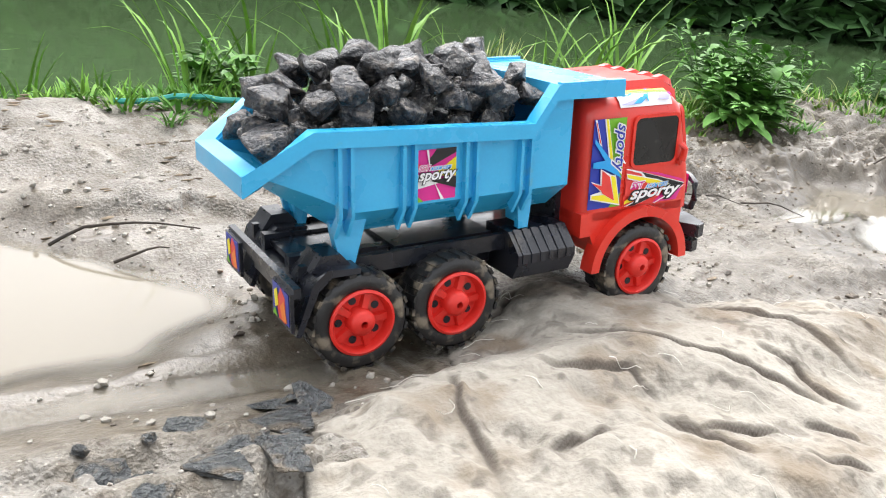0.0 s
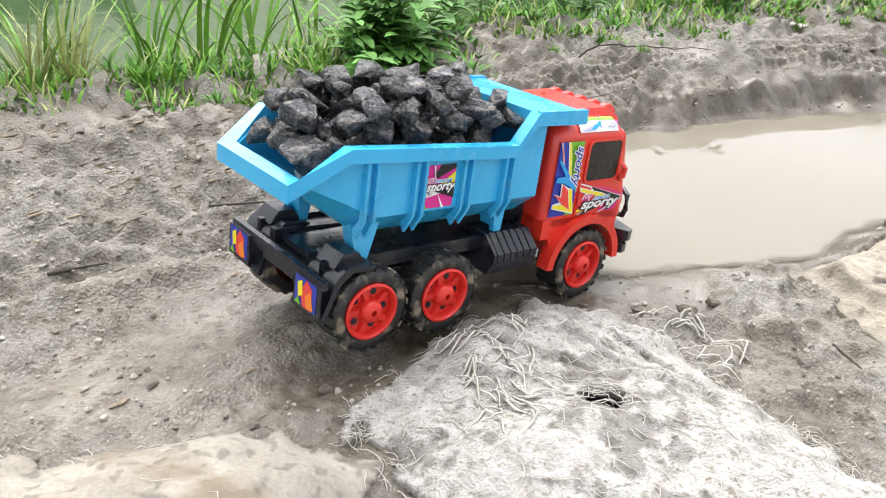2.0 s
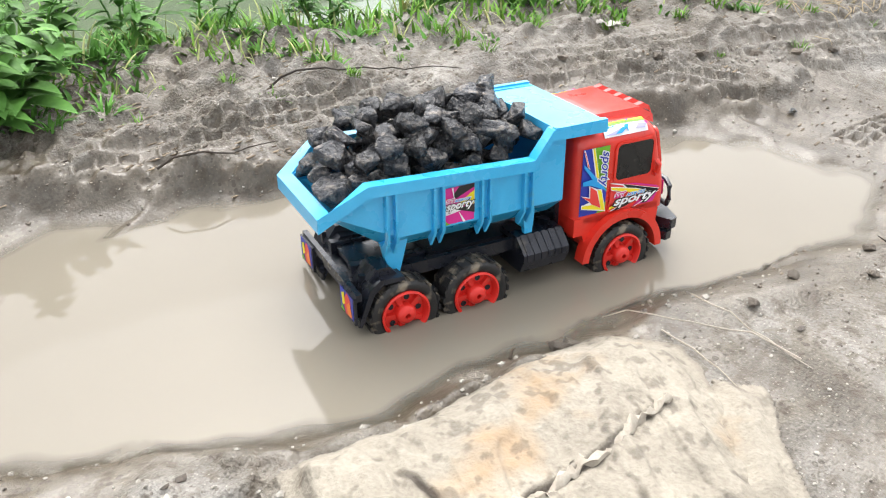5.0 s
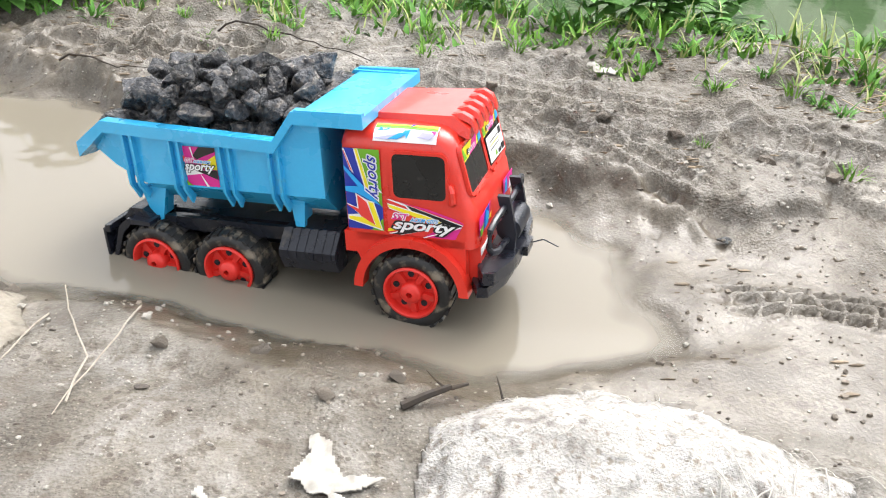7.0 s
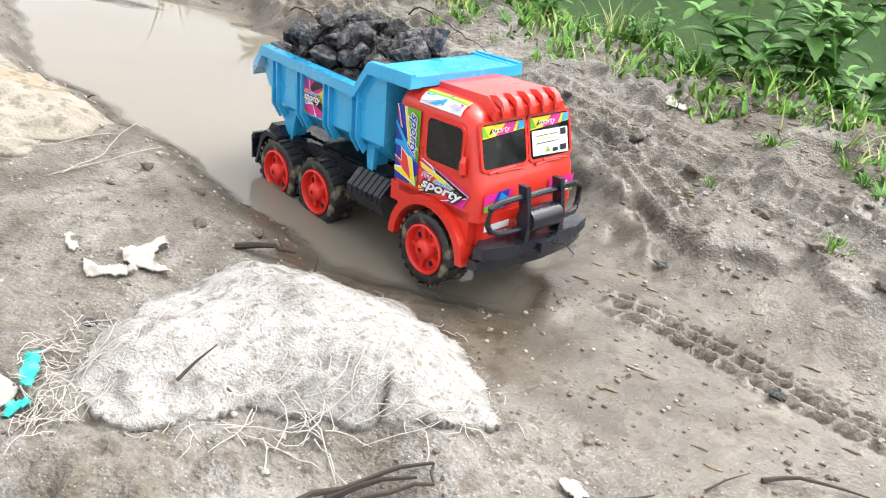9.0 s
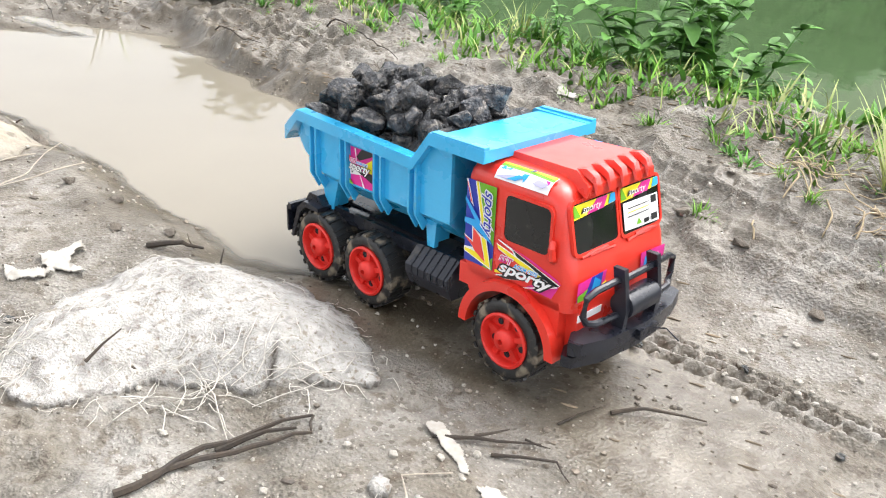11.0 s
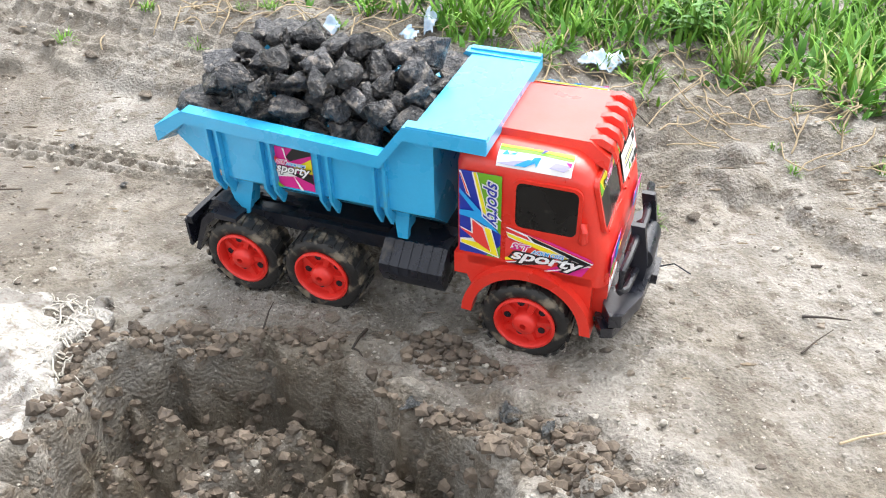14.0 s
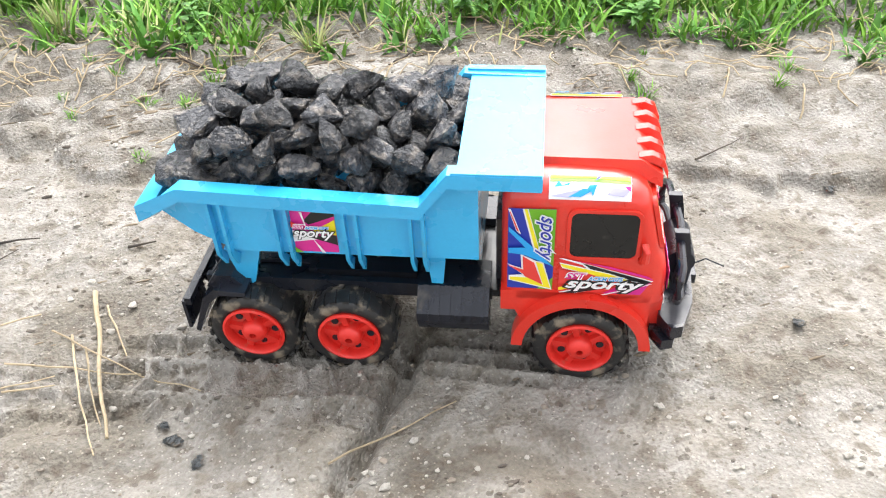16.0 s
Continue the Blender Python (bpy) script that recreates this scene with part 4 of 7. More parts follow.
    sticker("nose_sticker", [(S_PINK, [(-0.070, 0.103), (-0.030, 0.106), (-0.028, 0.124), (-0.070, 0.122)]), (S_BLUE, [(-0.060, 0.104), (-0.036, 0.106), (-0.034, 0.124), (-0.050, 0.123)]), (S_CYAN, [(-0.052, 0.105), (-0.040, 0.106), (-0.036, 0.116), (-0.046, 0.122)]), (S_GREEN, [(-0.070, 0.104), (-0.062, 0.104), (-0.056, 0.113), (-0.070, 0.110)]), (S_YELLOW, [(-0.040, 0.110), (-0.030, 0.108), (-0.029, 0.114)])], nose, cab, "bright printed film on the nose", 0.0003)
    sticker("nose_sticker", [(S_PINK, [(0.030, 0.106), (0.070, 0.103), (0.070, 0.122), (0.028, 0.124)]), (S_CYAN, [(0.034, 0.107), (0.046, 0.106), (0.044, 0.122), (0.036, 0.118)]), (S_WHITE, [(0.050, 0.106), (0.064, 0.105), (0.058, 0.118)]), (S_GREEN, [(0.062, 0.104), (0.070, 0.104), (0.070, 0.113)])], nose, cab, "bright printed film on the nose", 0.0003)
    sticker("number_plate", [(S_WHITE, [(-0.066, 0.082), (-0.030, 0.082), (-0.030, 0.089), (-0.066, 0.089)])], nose, cab, "small white plate", 0.0006)
    return cab


def build_front_bar(truck):
    bm = bmesh.new()
    outline = [(0.268, -0.070), (0.277, -0.086), (0.287, -0.083), (0.298, -0.052), (0.302, 0.0), (0.298, 0.052), (0.287, 0.083), (0.277, 0.086), (0.268, 0.070)]
    prism(bm, outline, "z", 0.060, 0.073)
    bevel(bm, 0.003, 2)
    bumper = part("bumper", bm, BLACK, truck, "black plastic bumper", smooth=True)
    bm = bmesh.new()
    prism(bm, [(0.262 if i in (0, 8) else x - 0.006, y) for i, (x, y) in enumerate(outline)], "z", 0.046, 0.057)
    bevel(bm, 0.003, 2)
    part("lower_lip", bm, BLACK, bumper, smooth=True)
    bm = bmesh.new()
    box(bm, 0.262, 0.284, -0.055, 0.055, 0.055, 0.062)
    part("bumper_core", bm, BLACK, bumper)
    bars = new("bull_bar")
    bars.parent = truck
    tagged(bars, "black tubular bull bar")
    for s in (-1, 1):
        bm = bmesh.new()
        tube(bm, [(0.285, s * 0.020, 0.119), (0.283, s * 0.060, 0.117), (0.281, s * 0.070, 0.112), (0.280, s * 0.072, 0.095), (0.281, s * 0.068, 0.087), (0.285, s * 0.060, 0.085), (0.288, s * 0.026, 0.084)], 0.0034, 8)
        part("bar", bm, BLACK, bars, smooth=True)
        bm = bmesh.new()
        loft(bm, [[(x - 0.006, s * 0.0235, z), (x + 0.006, s * 0.0235, z), (x + 0.006, s * 0.0295, z), (x - 0.006, s * 0.0295, z)] for x, z in ((0.289, 0.068), (0.291, 0.090), (0.287, 0.115), (0.284, 0.130))])
        bevel(bm, 0.001, 1)
        part("upright", bm, BLACK, bars, smooth=True)
    bm = bmesh.new()
    tube(bm, [(0.286, -0.022, 0.118), (0.287, 0.0, 0.119), (0.286, 0.022, 0.118)], 0.0034, 8)
    part("bar", bm, BLACK, bars, smooth=True)
    bm = bmesh.new()
    outline = [(0.002, -0.0235)]
    for i in range(15):
        outline.append((0.0132 if i % 2 else 0.0126, -0.0235 + 0.00336 * i))
    lathe_y(bm, outline + [(0.002, 0.0235)], 18)
    bmesh.ops.translate(bm, vec=(0.288, 0, 0.092), verts=bm.verts[:])
    part("winch_drum", bm, BLACK, bars, "black ribbed winch drum", smooth=True)
    bm = bmesh.new()
    box(bm, 0.296, 0.306, -0.014, 0.014, 0.060, 0.070)
    tube(bm, [(0.303, 0.004, 0.066), (0.318, 0.010, 0.069), (0.334, 0.006, 0.064)], 0.0008, 5)
    part("tow_hook", bm, BLACK, bars, "black hook with a loose wire")


def build_bed(truck):
    bed = new("tipper_bed")
    bed.parent = truck
    tagged(bed, "sky-blue plastic tipper bed")
    yw, yb, zf, zb = 0.0755, 0.046, 0.131, 0.106

    def ring(x, zt, zf, zb, yw, yb, inset):
        yw, yb = yw - inset, yb - inset
        return [(x, -yw, zt), (x, -yw, zf), (x, -yb, zb + inset), (x, yb, zb + inset), (x, yw, zf), (x, yw, zt)]

    bm = bmesh.new()
    secs = [(-0.158, 0.166, 0.163, 0.156, 0.060, 0.045), (-0.122, 0.190, 0.148, 0.130, 0.0735, 0.046), (-0.088, 0.189, zf, zb, yw, yb), (0.068, 0.184, zf, zb, yw, yb), (0.092, 0.212, zf, zb, yw, yb), (0.116, 0.212, zf, zb, yw, yb)]
    outer = [[bm.verts.new(c) for c in ring(*s, 0)] for s in secs]
    inner = [[bm.verts.new(c) for c in ring(*s, 0.004)] for s in secs]
    for shell in (outer, inner):
        for a, b in zip(shell, shell[1:]):
            for i in range(5):
                bm.faces.new((a[i], a[i + 1], b[i + 1], b[i]))
        bm.faces.new(shell[-1])
        bm.faces.new(shell[0])
    for i in (0, 5):
        for (a, b), (c, d) in zip(zip(outer, outer[1:]), zip(inner, inner[1:])):
            bm.faces.new((a[i], b[i], d[i], c[i]))
    part("tub", bm, BLUE, bed, smooth=True, auto=18)
    bm = bmesh.new()
    half = [(0.1645, -0.0850, -0.070, 0.2200), (0.093, -0.0850, -0.0715, 0.2210), (0.070, -0.0855, -0.0715, 0.1905), (-0.124, -0.0835, -0.0700, 0.1985)]

    def bar(x, yo, yi, z):
        return [(x, yo, z), (x, yi, z), (x, yi, z - 0.0125), (x, yo, z - 0.0125)]

    rings = [bar(*p) for p in half]
    rings.append([(-0.1735, -0.0665, 0.1665), (-0.1580, -0.0590, 0.1680), (-0.1580, -0.0590, 0.1540), (-0.1735, -0.0665, 0.1500)])
    rings.append([(x, -y, z) for x, y, z in rings[-1]])
    rings += [[(x, -y, z) for x, y, z in bar(*p)] for p in half[::-1]]
    loft(bm, rings)
    bevel(bm, 0.0012, 2, 25)
    part("rim", bm, BLUE, bed, "thick sky-blue rim", smooth=True)
    bm = bmesh.new()
    box(bm, 0.100, 0.1650, -0.0845, 0.0845, 0.2085, 0.2195)
    bevel(bm, 0.0016, 2)
    part("front_canopy", bm, BLUE, bed, "flat blue canopy over the cab", smooth=True)
    for y0, y1 in ((-0.0845, -0.0775), (0.0775, 0.0845)):
        bm = bmesh.new()
        box(bm, 0.096, 0.1645, y0, y1, 0.2190, 0.2225)
        bevel(bm, 0.001, 1)
        part("canopy_edge", bm, BLUE, bed, smooth=True)
    for s in (-1, 1):
        for x in (-0.098, -0.044, 0.013, 0.067):
            bm = bmesh.new()
            for dx in (-0.0066, 0.0036):
                prism(bm, [(s * 0.0745, 0.186), (s * 0.0815, 0.186), (s * 0.0815, 0.130), (s * 0.0700, 0.1105), (s * 0.0640, 0.1175), (s * 0.0745, 0.1305)], "x", x + dx, x + dx + 0.003)
            bevel(bm, 0.0007, 1)
            part("rib", bm, BLUE, bed, smooth=True)
        for x, low, wide in ((-0.090, 0.082, 0.016), (0.079, 0.092, 0.008)):
            bm = bmesh.new()
            prism(bm, [(x - wide, 0.122), (x + wide, 0.122), (x + 0.005, low), (x - 0.005, low)], "y", s * 0.058, s * 0.064)
            prism(bm, [(x - wide * 0.6, 0.120), (x + wide * 0.6, 0.120), (x + 0.003, low + 0.004), (x - 0.003, low + 0.004)], "y", s * 0.040, s * 0.059)
            bevel(bm, 0.0008, 1)
            part("leg", bm, BLUE, bed, smooth=True)

        def wall(u, v, lift, s=s):
            return Vector((u, s * (yw + 0.0004 + lift), v))

        film = sticker("bed_sticker", [(S_PINK, [(-0.0365, 0.1335), (0.0, 0.1335), (0.0, 0.1755), (-0.0365, 0.1755)]), (S_BLACK, [(-0.018, 0.1755), (0.0, 0.1755), (0.0, 0.1715), (-0.022, 0.1620), (-0.026, 0.1660)]), (S_YELLOW, [(0.0, 0.168), (0.0, 0.152), (-0.022, 0.154)]), (S_WHITE, [(-0.0365, 0.156), (-0.020, 0.154), (-0.012, 0.148), (-0.0365, 0.144)]),
                                       (S_BLACK, [(0.0, 0.152), (0.0, 0.142), (-0.024, 0.150)]), (S_WHITE, [(-0.014, 0.1335), (-0.011, 0.1335), (-0.020, 0.148)]), (S_WHITE, [(-0.028, 0.1755), (-0.026, 0.1755), (-0.024, 0.158)]), (S_GREEN, [(-0.0365, 0.1335), (-0.030, 0.1335), (-0.0365, 0.139)]), (S_RED, [(-0.0365, 0.166), (-0.026, 0.160), (-0.0365, 0.160)])], wall, bed, "square printed film with the word sporty", 0.00025)
        flip = 1 if s < 0 else -1
        for fat, mat, lift in ((0.0010, S_BLACK, 0.0030), (0.0003, S_WHITE, 0.0033)):
            lettering("sporty", 0.0125, lambda u, v, l, wl=wall, f=flip: wl((-0.0360 if f > 0 else -0.0015) + f * u * 1.0, 0.1515 + v, l), lift, mat, film, fat)
        for text, size, at, mat in (("SST", 0.0062, -0.0355, S_PINK), ("ACKM C075", 0.0036, -0.0250, S_CYAN)):
            for fat, tone, lift in ((0.0006, S_WHITE, 0.0026), (0.0001, mat, 0.0029)):
                lettering(text, size, lambda u, v, l, wl=wall, f=flip, a=at: wl((a if f > 0 else -0.0365 - a) + f * u, 0.1592 + v, l), lift, tone, film, fat)
    return bed


def build_chassis(truck):
    chassis = new("chassis")
    chassis.parent = truck
    tagged(chassis, "black plastic chassis")
    bm = bmesh.new()
    for s in (-1, 1):
        prism(bm, [(-0.130, 0.060), (0.262, 0.050), (0.262, 0.076), (-0.130, 0.088)], "y", s * 0.026, s * 0.036)
    box(bm, -0.140, 0.262, -0.030, 0.030, 0.060, 0.072)
    bevel(bm, 0.0012, 1)
    part("frame", bm, BLACK, chassis, smooth=True)
    bm = bmesh.new()
    box(bm, -0.125, 0.132, -0.060, 0.060, 0.078, 0.0835)
    for y0, y1 in ((-0.062, -0.056), (0.056, 0.062)):
        box(bm, -0.130, 0.126, y0, y1, 0.074, 0.0885)
    bevel(bm, 0.001, 1)
    part("deck", bm, WET_BLACK, chassis, "wet glossy black deck", smooth=True)
    bm = bmesh.new()
    box(bm, -0.040, 0.058, -0.046, 0.046, 0.0836, 0.0868)
    bevel(bm, 0.0012, 1)
    part("deck_plate", bm, WET_BLACK, chassis, smooth=True)
    bm = bmesh.new()
    box(bm, 0.1285, 0.1345, -0.045, 0.045, 0.080, 0.150)
    bevel(bm, 0.001, 1)
    part("bulkhead", bm, BLACK, chassis, smooth=True)
    for s in (-1, 1):
        bm = bmesh.new()
        a, b = sorted((s * 0.032, s * 0.084))
        prism(bm, [(-0.088, 0.0885), (-0.116, 0.0905), (-0.128, 0.0800), (-0.143, 0.0400), (-0.139, 0.0385), (-0.123, 0.0745), (-0.112, 0.0840), (-0.088, 0.0840)], "y", a, b)
        bevel(bm, 0.0012, 1)
        part("mudguard", bm, BLACK, chassis, smooth=True)
        bm = bmesh.new()
        prism(bm, [(-0.090, 0.086), (-0.126, 0.086), (-0.117, 0.099), (-0.101, 0.099)], "y", s * 0.044, s * 0.074)
        bevel(bm, 0.002, 1)
        part("corner_block", bm, BLACK, chassis, smooth=True)
        bm = bmesh.new()
        prism(bm, [(s * 0.030, 0.050), (s * 0.076, 0.050), (s * 0.084, 0.066), (s * 0.084, 0.074), (s * 0.066, 0.091), (s * 0.030, 0.091)], "x", 0.062, 0.124)
        bevel(bm, 0.002, 2)
        tank = part("side_tank", bm, BLACK, chassis, smooth=True)
        for k in range(6):
            x = 0.0665 + 0.0095 * k
            bm = bmesh.new()
            prism(bm, [(s * 0.0838, 0.066), (s * 0.0848, 0.066), (s * 0.0848, 0.0745), (s * 0.0665, 0.0922), (s * 0.0655, 0.0915), (s * 0.0838, 0.074)], "x", x, x + 0.0055)
            part("tank_rib", bm, BLACK, tank)
        bm = bmesh.new()
        a, b = sorted((s * 0.044, s * 0.086))
        box(bm, -0.1475, -0.1445, a, b, 0.045, 0.077)
        bevel(bm, 0.0006, 1)
        plate = part("tail_plate", bm, BLACK, chassis, "black tail plate with a bright lamp film")

        def back(u, v, lift):
            return Vector((-0.1477 - lift, u, v))

        a, b = a + 0.003, b - 0.003
        w = b - a
        sticker("tail_film", [(S_BLUE, [(a, .049), (b, .049), (b, .076), (a, .076)]), (S_RED, [(a + .2 * w, .049), (a + .6 * w, .049), (a + .75 * w, .062), (a + .45 * w, .076), (a + .2 * w, .07)]), (S_ORANGE, [(a + .1 * w, .051), (a + .4 * w, .050), (a + .5 * w, .06), (a + .25 * w, .068)]), (S_YELLOW, [(a + .6 * w, .06), (a + .8 * w, .056), (a + .85 * w, .07), (a + .65 * w, .074)]), (S_GREEN, [(a + .65 * w, .0495), (a + .95 * w, .0495), (a + .8 * w, .056)])], back, plate, "", 0.0003)
    bm = bmesh.new()
    box(bm, -0.1445, -0.1385, -0.086, 0.086, 0.073, 0.081)
    box(bm, -0.141, -0.120, -0.046, 0.046, 0.066, 0.074)
    bevel(bm, 0.001, 1)
    part("rear_bar", bm, BLACK, chassis, smooth=True)
    for x in (0.203, 0.0, -0.088):
        bm = bmesh.new()
        tube(bm, [(x, -0.070, 0.042), (x, 0.070, 0.042)], 0.005, 10)
        axle = part("axle", bm, BLACK, chassis, smooth=True)
        bm = bmesh.new()
        box(bm, x - 0.012, x + 0.012, -0.034, 0.034, 0.042, 0.066)
        bevel(bm, 0.001, 1)
        part("axle_block", bm, BLACK, axle)


def build_truck():
    truck = new("toy_dump_truck")
    tagged(truck, "red and blue plastic toy dump truck loaded with coal", "toy truck")
    build_chassis(truck)
    build_cab(truck)
    build_front_bar(truck)
    build_bed(truck)
    wheels = [build_wheel(truck, x, s) for x in (0.203, 0.0, -0.088) for s in (-1, 1)]
    return truck, wheels


TRUCK, WHEELS = build_truck()


# ---------------------------------------------------------------- the coal on the truck
def rock_mesh(name, seed, mat, corners=13, flat=0.8, jag=0.10):
    rng = random.Random(seed)
    bm = bmesh.new()
    for _ in range(corners):
        v = Vector((rng.gauss(0, 1), rng.gauss(0, 1), rng.gauss(0, 1))).normalized()
        v *= rng.uniform(0.86, 1.05)
        bm.verts.new((v.x, v.y * rng.uniform(0.8, 1), v.z * flat))
    hull = bmesh.ops.convex_hull(bm, input=bm.verts[:])
    bmesh.ops.delete(bm, geom=[g for g in hull["geom_interior"] if isinstance(g, bmesh.types.BMVert)], context="VERTS")
    bmesh.ops.bevel(bm, geom=bm.edges[:], offset=0.05, segments=1, affect="EDGES", clamp_overlap=True)
    bmesh.ops.triangulate(bm, faces=bm.faces[:])
    bmesh.ops.subdivide_edges(bm, edges=bm.edges[:], cuts=1)
    for v in bm.verts:
        v.co *= 1 + jag * noise.noise(v.co * 2.3 + Vector((seed * 3.7, 0, 0))) + jag * 0.5 * noise.noise(v.co * 6 + Vector((0, seed, 0)))
    me = bpy.data.meshes.new(name)
    bmesh.ops.recalc_face_normals(bm, faces=bm.faces[:])
    bm.to_mesh(me)
    bm.free()
    me.materials.append(mat)
    return me


COAL_MESHES = [rock_mesh("coal_lump", 100 + k, COAL, 11 + k % 5, 0.7 + 0.05 * (k % 4)) for k in range(12)]
LUMPS = []


def load_coal():
    rng = random.Random(7)
    placed = []
    for level, x0, x1, wide, count, gap in ((0.162, -0.080, 0.080, 0.040, 20, 0.025), (0.184, -0.112, 0.088, 0.050, 36, 0.025), (0.203, -0.144, 0.090, 0.060, 80, 0.0235), (0.219, -0.132, 0.086, 0.056, 56, 0.0245), (0.233, -0.100, 0.082, 0.044, 34, 0.026)):
        tries = 0
        made = 0
        while made < count and tries < 4000:
            tries += 1
            x, y = rng.uniform(x0, x1), rng.uniform(-wide, wide)
            size = 0.0175 + 0.0175 * rng.random() ** 1.6 if level > 0.19 else rng.uniform(0.016, 0.022)
            z = level + rng.uniform(-0.005, 0.006) - 0.35 * max(0, -0.085 - x)
            if (x < -0.118 and abs(y) > 0.046) or any((x - a) ** 2 + (y - b) ** 2 + ((z - c) * 1.2) ** 2 < (gap * (0.6 + size / 0.045)) ** 2 for a, b, c in placed):
                continue
            placed.append((x, y, z))
            made += 1
            lump = new("coal_lump", COAL_MESHES[rng.randrange(12)])
            lump.scale = (size * rng.uniform(1.0, 1.3), size * rng.uniform(0.85, 1.1), size * rng.uniform(0.85, 1.1))
            tagged(lump, "rough dusty black coal lump heaped on the truck", "coal", "coal on the truck")
            LUMPS.append((lump, pose(x, y, z, rng.uniform(-24, 24), rng.uniform(-24, 24), rng.uniform(0, 360))))


load_coal()


# ---------------------------------------------------------------- moving things
def motions():
    walk(TRUCK, [(row[0], truck_pose(*row[1:])) for row in TRUCK_ROWS])
    for lump, place in LUMPS:
        walk(lump, [(row[0], truck_pose(*row[1:]) @ place) for row in TRUCK_ROWS])
    times = [r[0] for r in TRUCK_ROWS]
    fine = [0.1 * k for k in range(161)]
    px = np.interp(fine, times, [r[1] for r in TRUCK_ROWS])
    py = np.interp(fine, times, [r[2] for r in TRUCK_ROWS])
    turned = np.concatenate([[0], np.cumsum(np.hypot(np.diff(px), np.diff(py)))]) / 0.042
    for wheel in WHEELS:
        place = wheel.location.copy()
        walk(wheel, [(t, pose(*place, 0, math.degrees(a), 0)) for t, a in zip(fine, turned)])


# ---------------------------------------------------------------- sacks lying in the mud
def soft_height(x, y):
    return sum(height(x + a, y + b) for a, b in ((0, 0), (0.025, 0.01), (-0.025, -0.01), (0.01, -0.025), (-0.01, 0.025))) / 5


def sack_z(x, y, corners, dome, angle, seed, folds, edge, creases=()):
    """Height of a sack's cloth, metres inside its edge, and its mud specks with painted crease shade."""
    m = in_polygon(x, y, corners) + edge * value_noise(x, y, 0.05, seed) + edge * 0.5 * value_noise(x, y, 0.018, seed + 1)
    c, s = math.cos(radians(angle)), math.sin(radians(angle))
    u, v = x * c + y * s, -x * s + y * c
    bent = v + 0.05 * value_noise(x, y, 0.16, seed + 2)
    one, two = value_noise(u / 4.5, bent, 0.085, seed + 3), value_noise(u / 3.0, bent, 0.034, seed + 4)
    three = value_noise(u / 2.5, bent, 0.014, seed + 8)
    here = step(value_noise(x, y, 0.17, seed + 6), -0.2, 0.12)
    lip = step(one, -0.06, 0.05) * np.exp(-np.maximum(one, 0) / 0.16) * 0.014 * here
    lip2 = step(two, -0.09, 0.09) * np.exp(-np.maximum(two, 0) / 0.22) * 0.006 * (1 - here * 0.3)
    z = soft_height(x, y) + 0.003 + dome * step(m, -0.01, 0.12) ** 0.7 + folds * (lip + lip2 + 0.010 * (0.5 - np.abs(three)))
    # shade under the folds' lips, put into the colour
    dirt_shade = 0.30 * np.exp(-(np.minimum(one, 0) / 0.035) ** 2 - (np.maximum(one, 0) / 0.015) ** 2) * here + 0.25 * np.exp(-((two + 0.03) / 0.035) ** 2)
    # mud specks at random, and darker cloth along the edge
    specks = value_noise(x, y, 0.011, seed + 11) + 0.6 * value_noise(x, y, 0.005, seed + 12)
    dirt_shade = dirt_shade * 0.8 + 0.45 * step(specks + 0.35 * value_noise(x, y, 0.07, seed + 13), 0.24, 0.42) + 0.3 * (1 - step(m, 0.0, 0.012))
    z = z + 0.007 * value_noise(x, y, 0.05, seed + 5) + 0.0030 * value_noise(x, y, 0.012, seed + 7)
    base = soft_height(x, y) + 0.002
    z = base + (z - base) * step(m, -0.008, 0.035)
    for k, line in enumerate(creases):
        # one layer of cloth lapping over the next
        off, side, along = np.full(x.shape, 9.0), np.zeros(x.shape), np.zeros(x.shape)
        wx, wy = x + 0.006 * value_noise(x, y, 0.03, seed + 30), y + 0.006 * value_noise(x, y, 0.03, seed + 31)
        for i, ((ax, ay), (bx, by)) in enumerate(zip(line, line[1:])):
            g = (bx - ax) ** 2 + (by - ay) ** 2 + 1e-9
            t = ((wx - ax) * (bx - ax) + (wy - ay) * (by - ay)) / g
            c = np.clip(t, 0, 1)
            r = np.hypot(wx - ax - c * (bx - ax), wy - ay - c * (by - ay))
            near = r < off
            side = np.where(near, ((bx - ax) * (wy - ay) - (by - ay) * (wx - ax)) / np.sqrt(g), side)
            along = np.where(near, (i + c) / (len(line) - 1), along)
            off = np.where(near, r, off)
        taper = np.sqrt(np.clip(4.5 * along * (1 - along), 0, 1))
        up = step(side, -0.0015, 0.0045)
        z = z + taper * (up * 0.0050 * np.exp(-off / 0.022) - (1 - up) * 0.0030 * np.exp(-(off / 0.0030) ** 2))
        # the dark gap under the lap is painted along the crease
        dirt_shade = np.maximum(dirt_shade, taper * np.exp(-(off / 0.0034) ** 2))
    return z, m, np.clip(dirt_shade, 0, 1)


def mesh_from(name, co, faces, mat, smooth=True):
    me = bpy.data.meshes.new(name)
    me.from_pydata(co, [], faces)
    me.polygons.foreach_set("use_smooth", np.full(len(me.polygons), smooth))
    me.materials.append(mat)
    me.update()
    return me


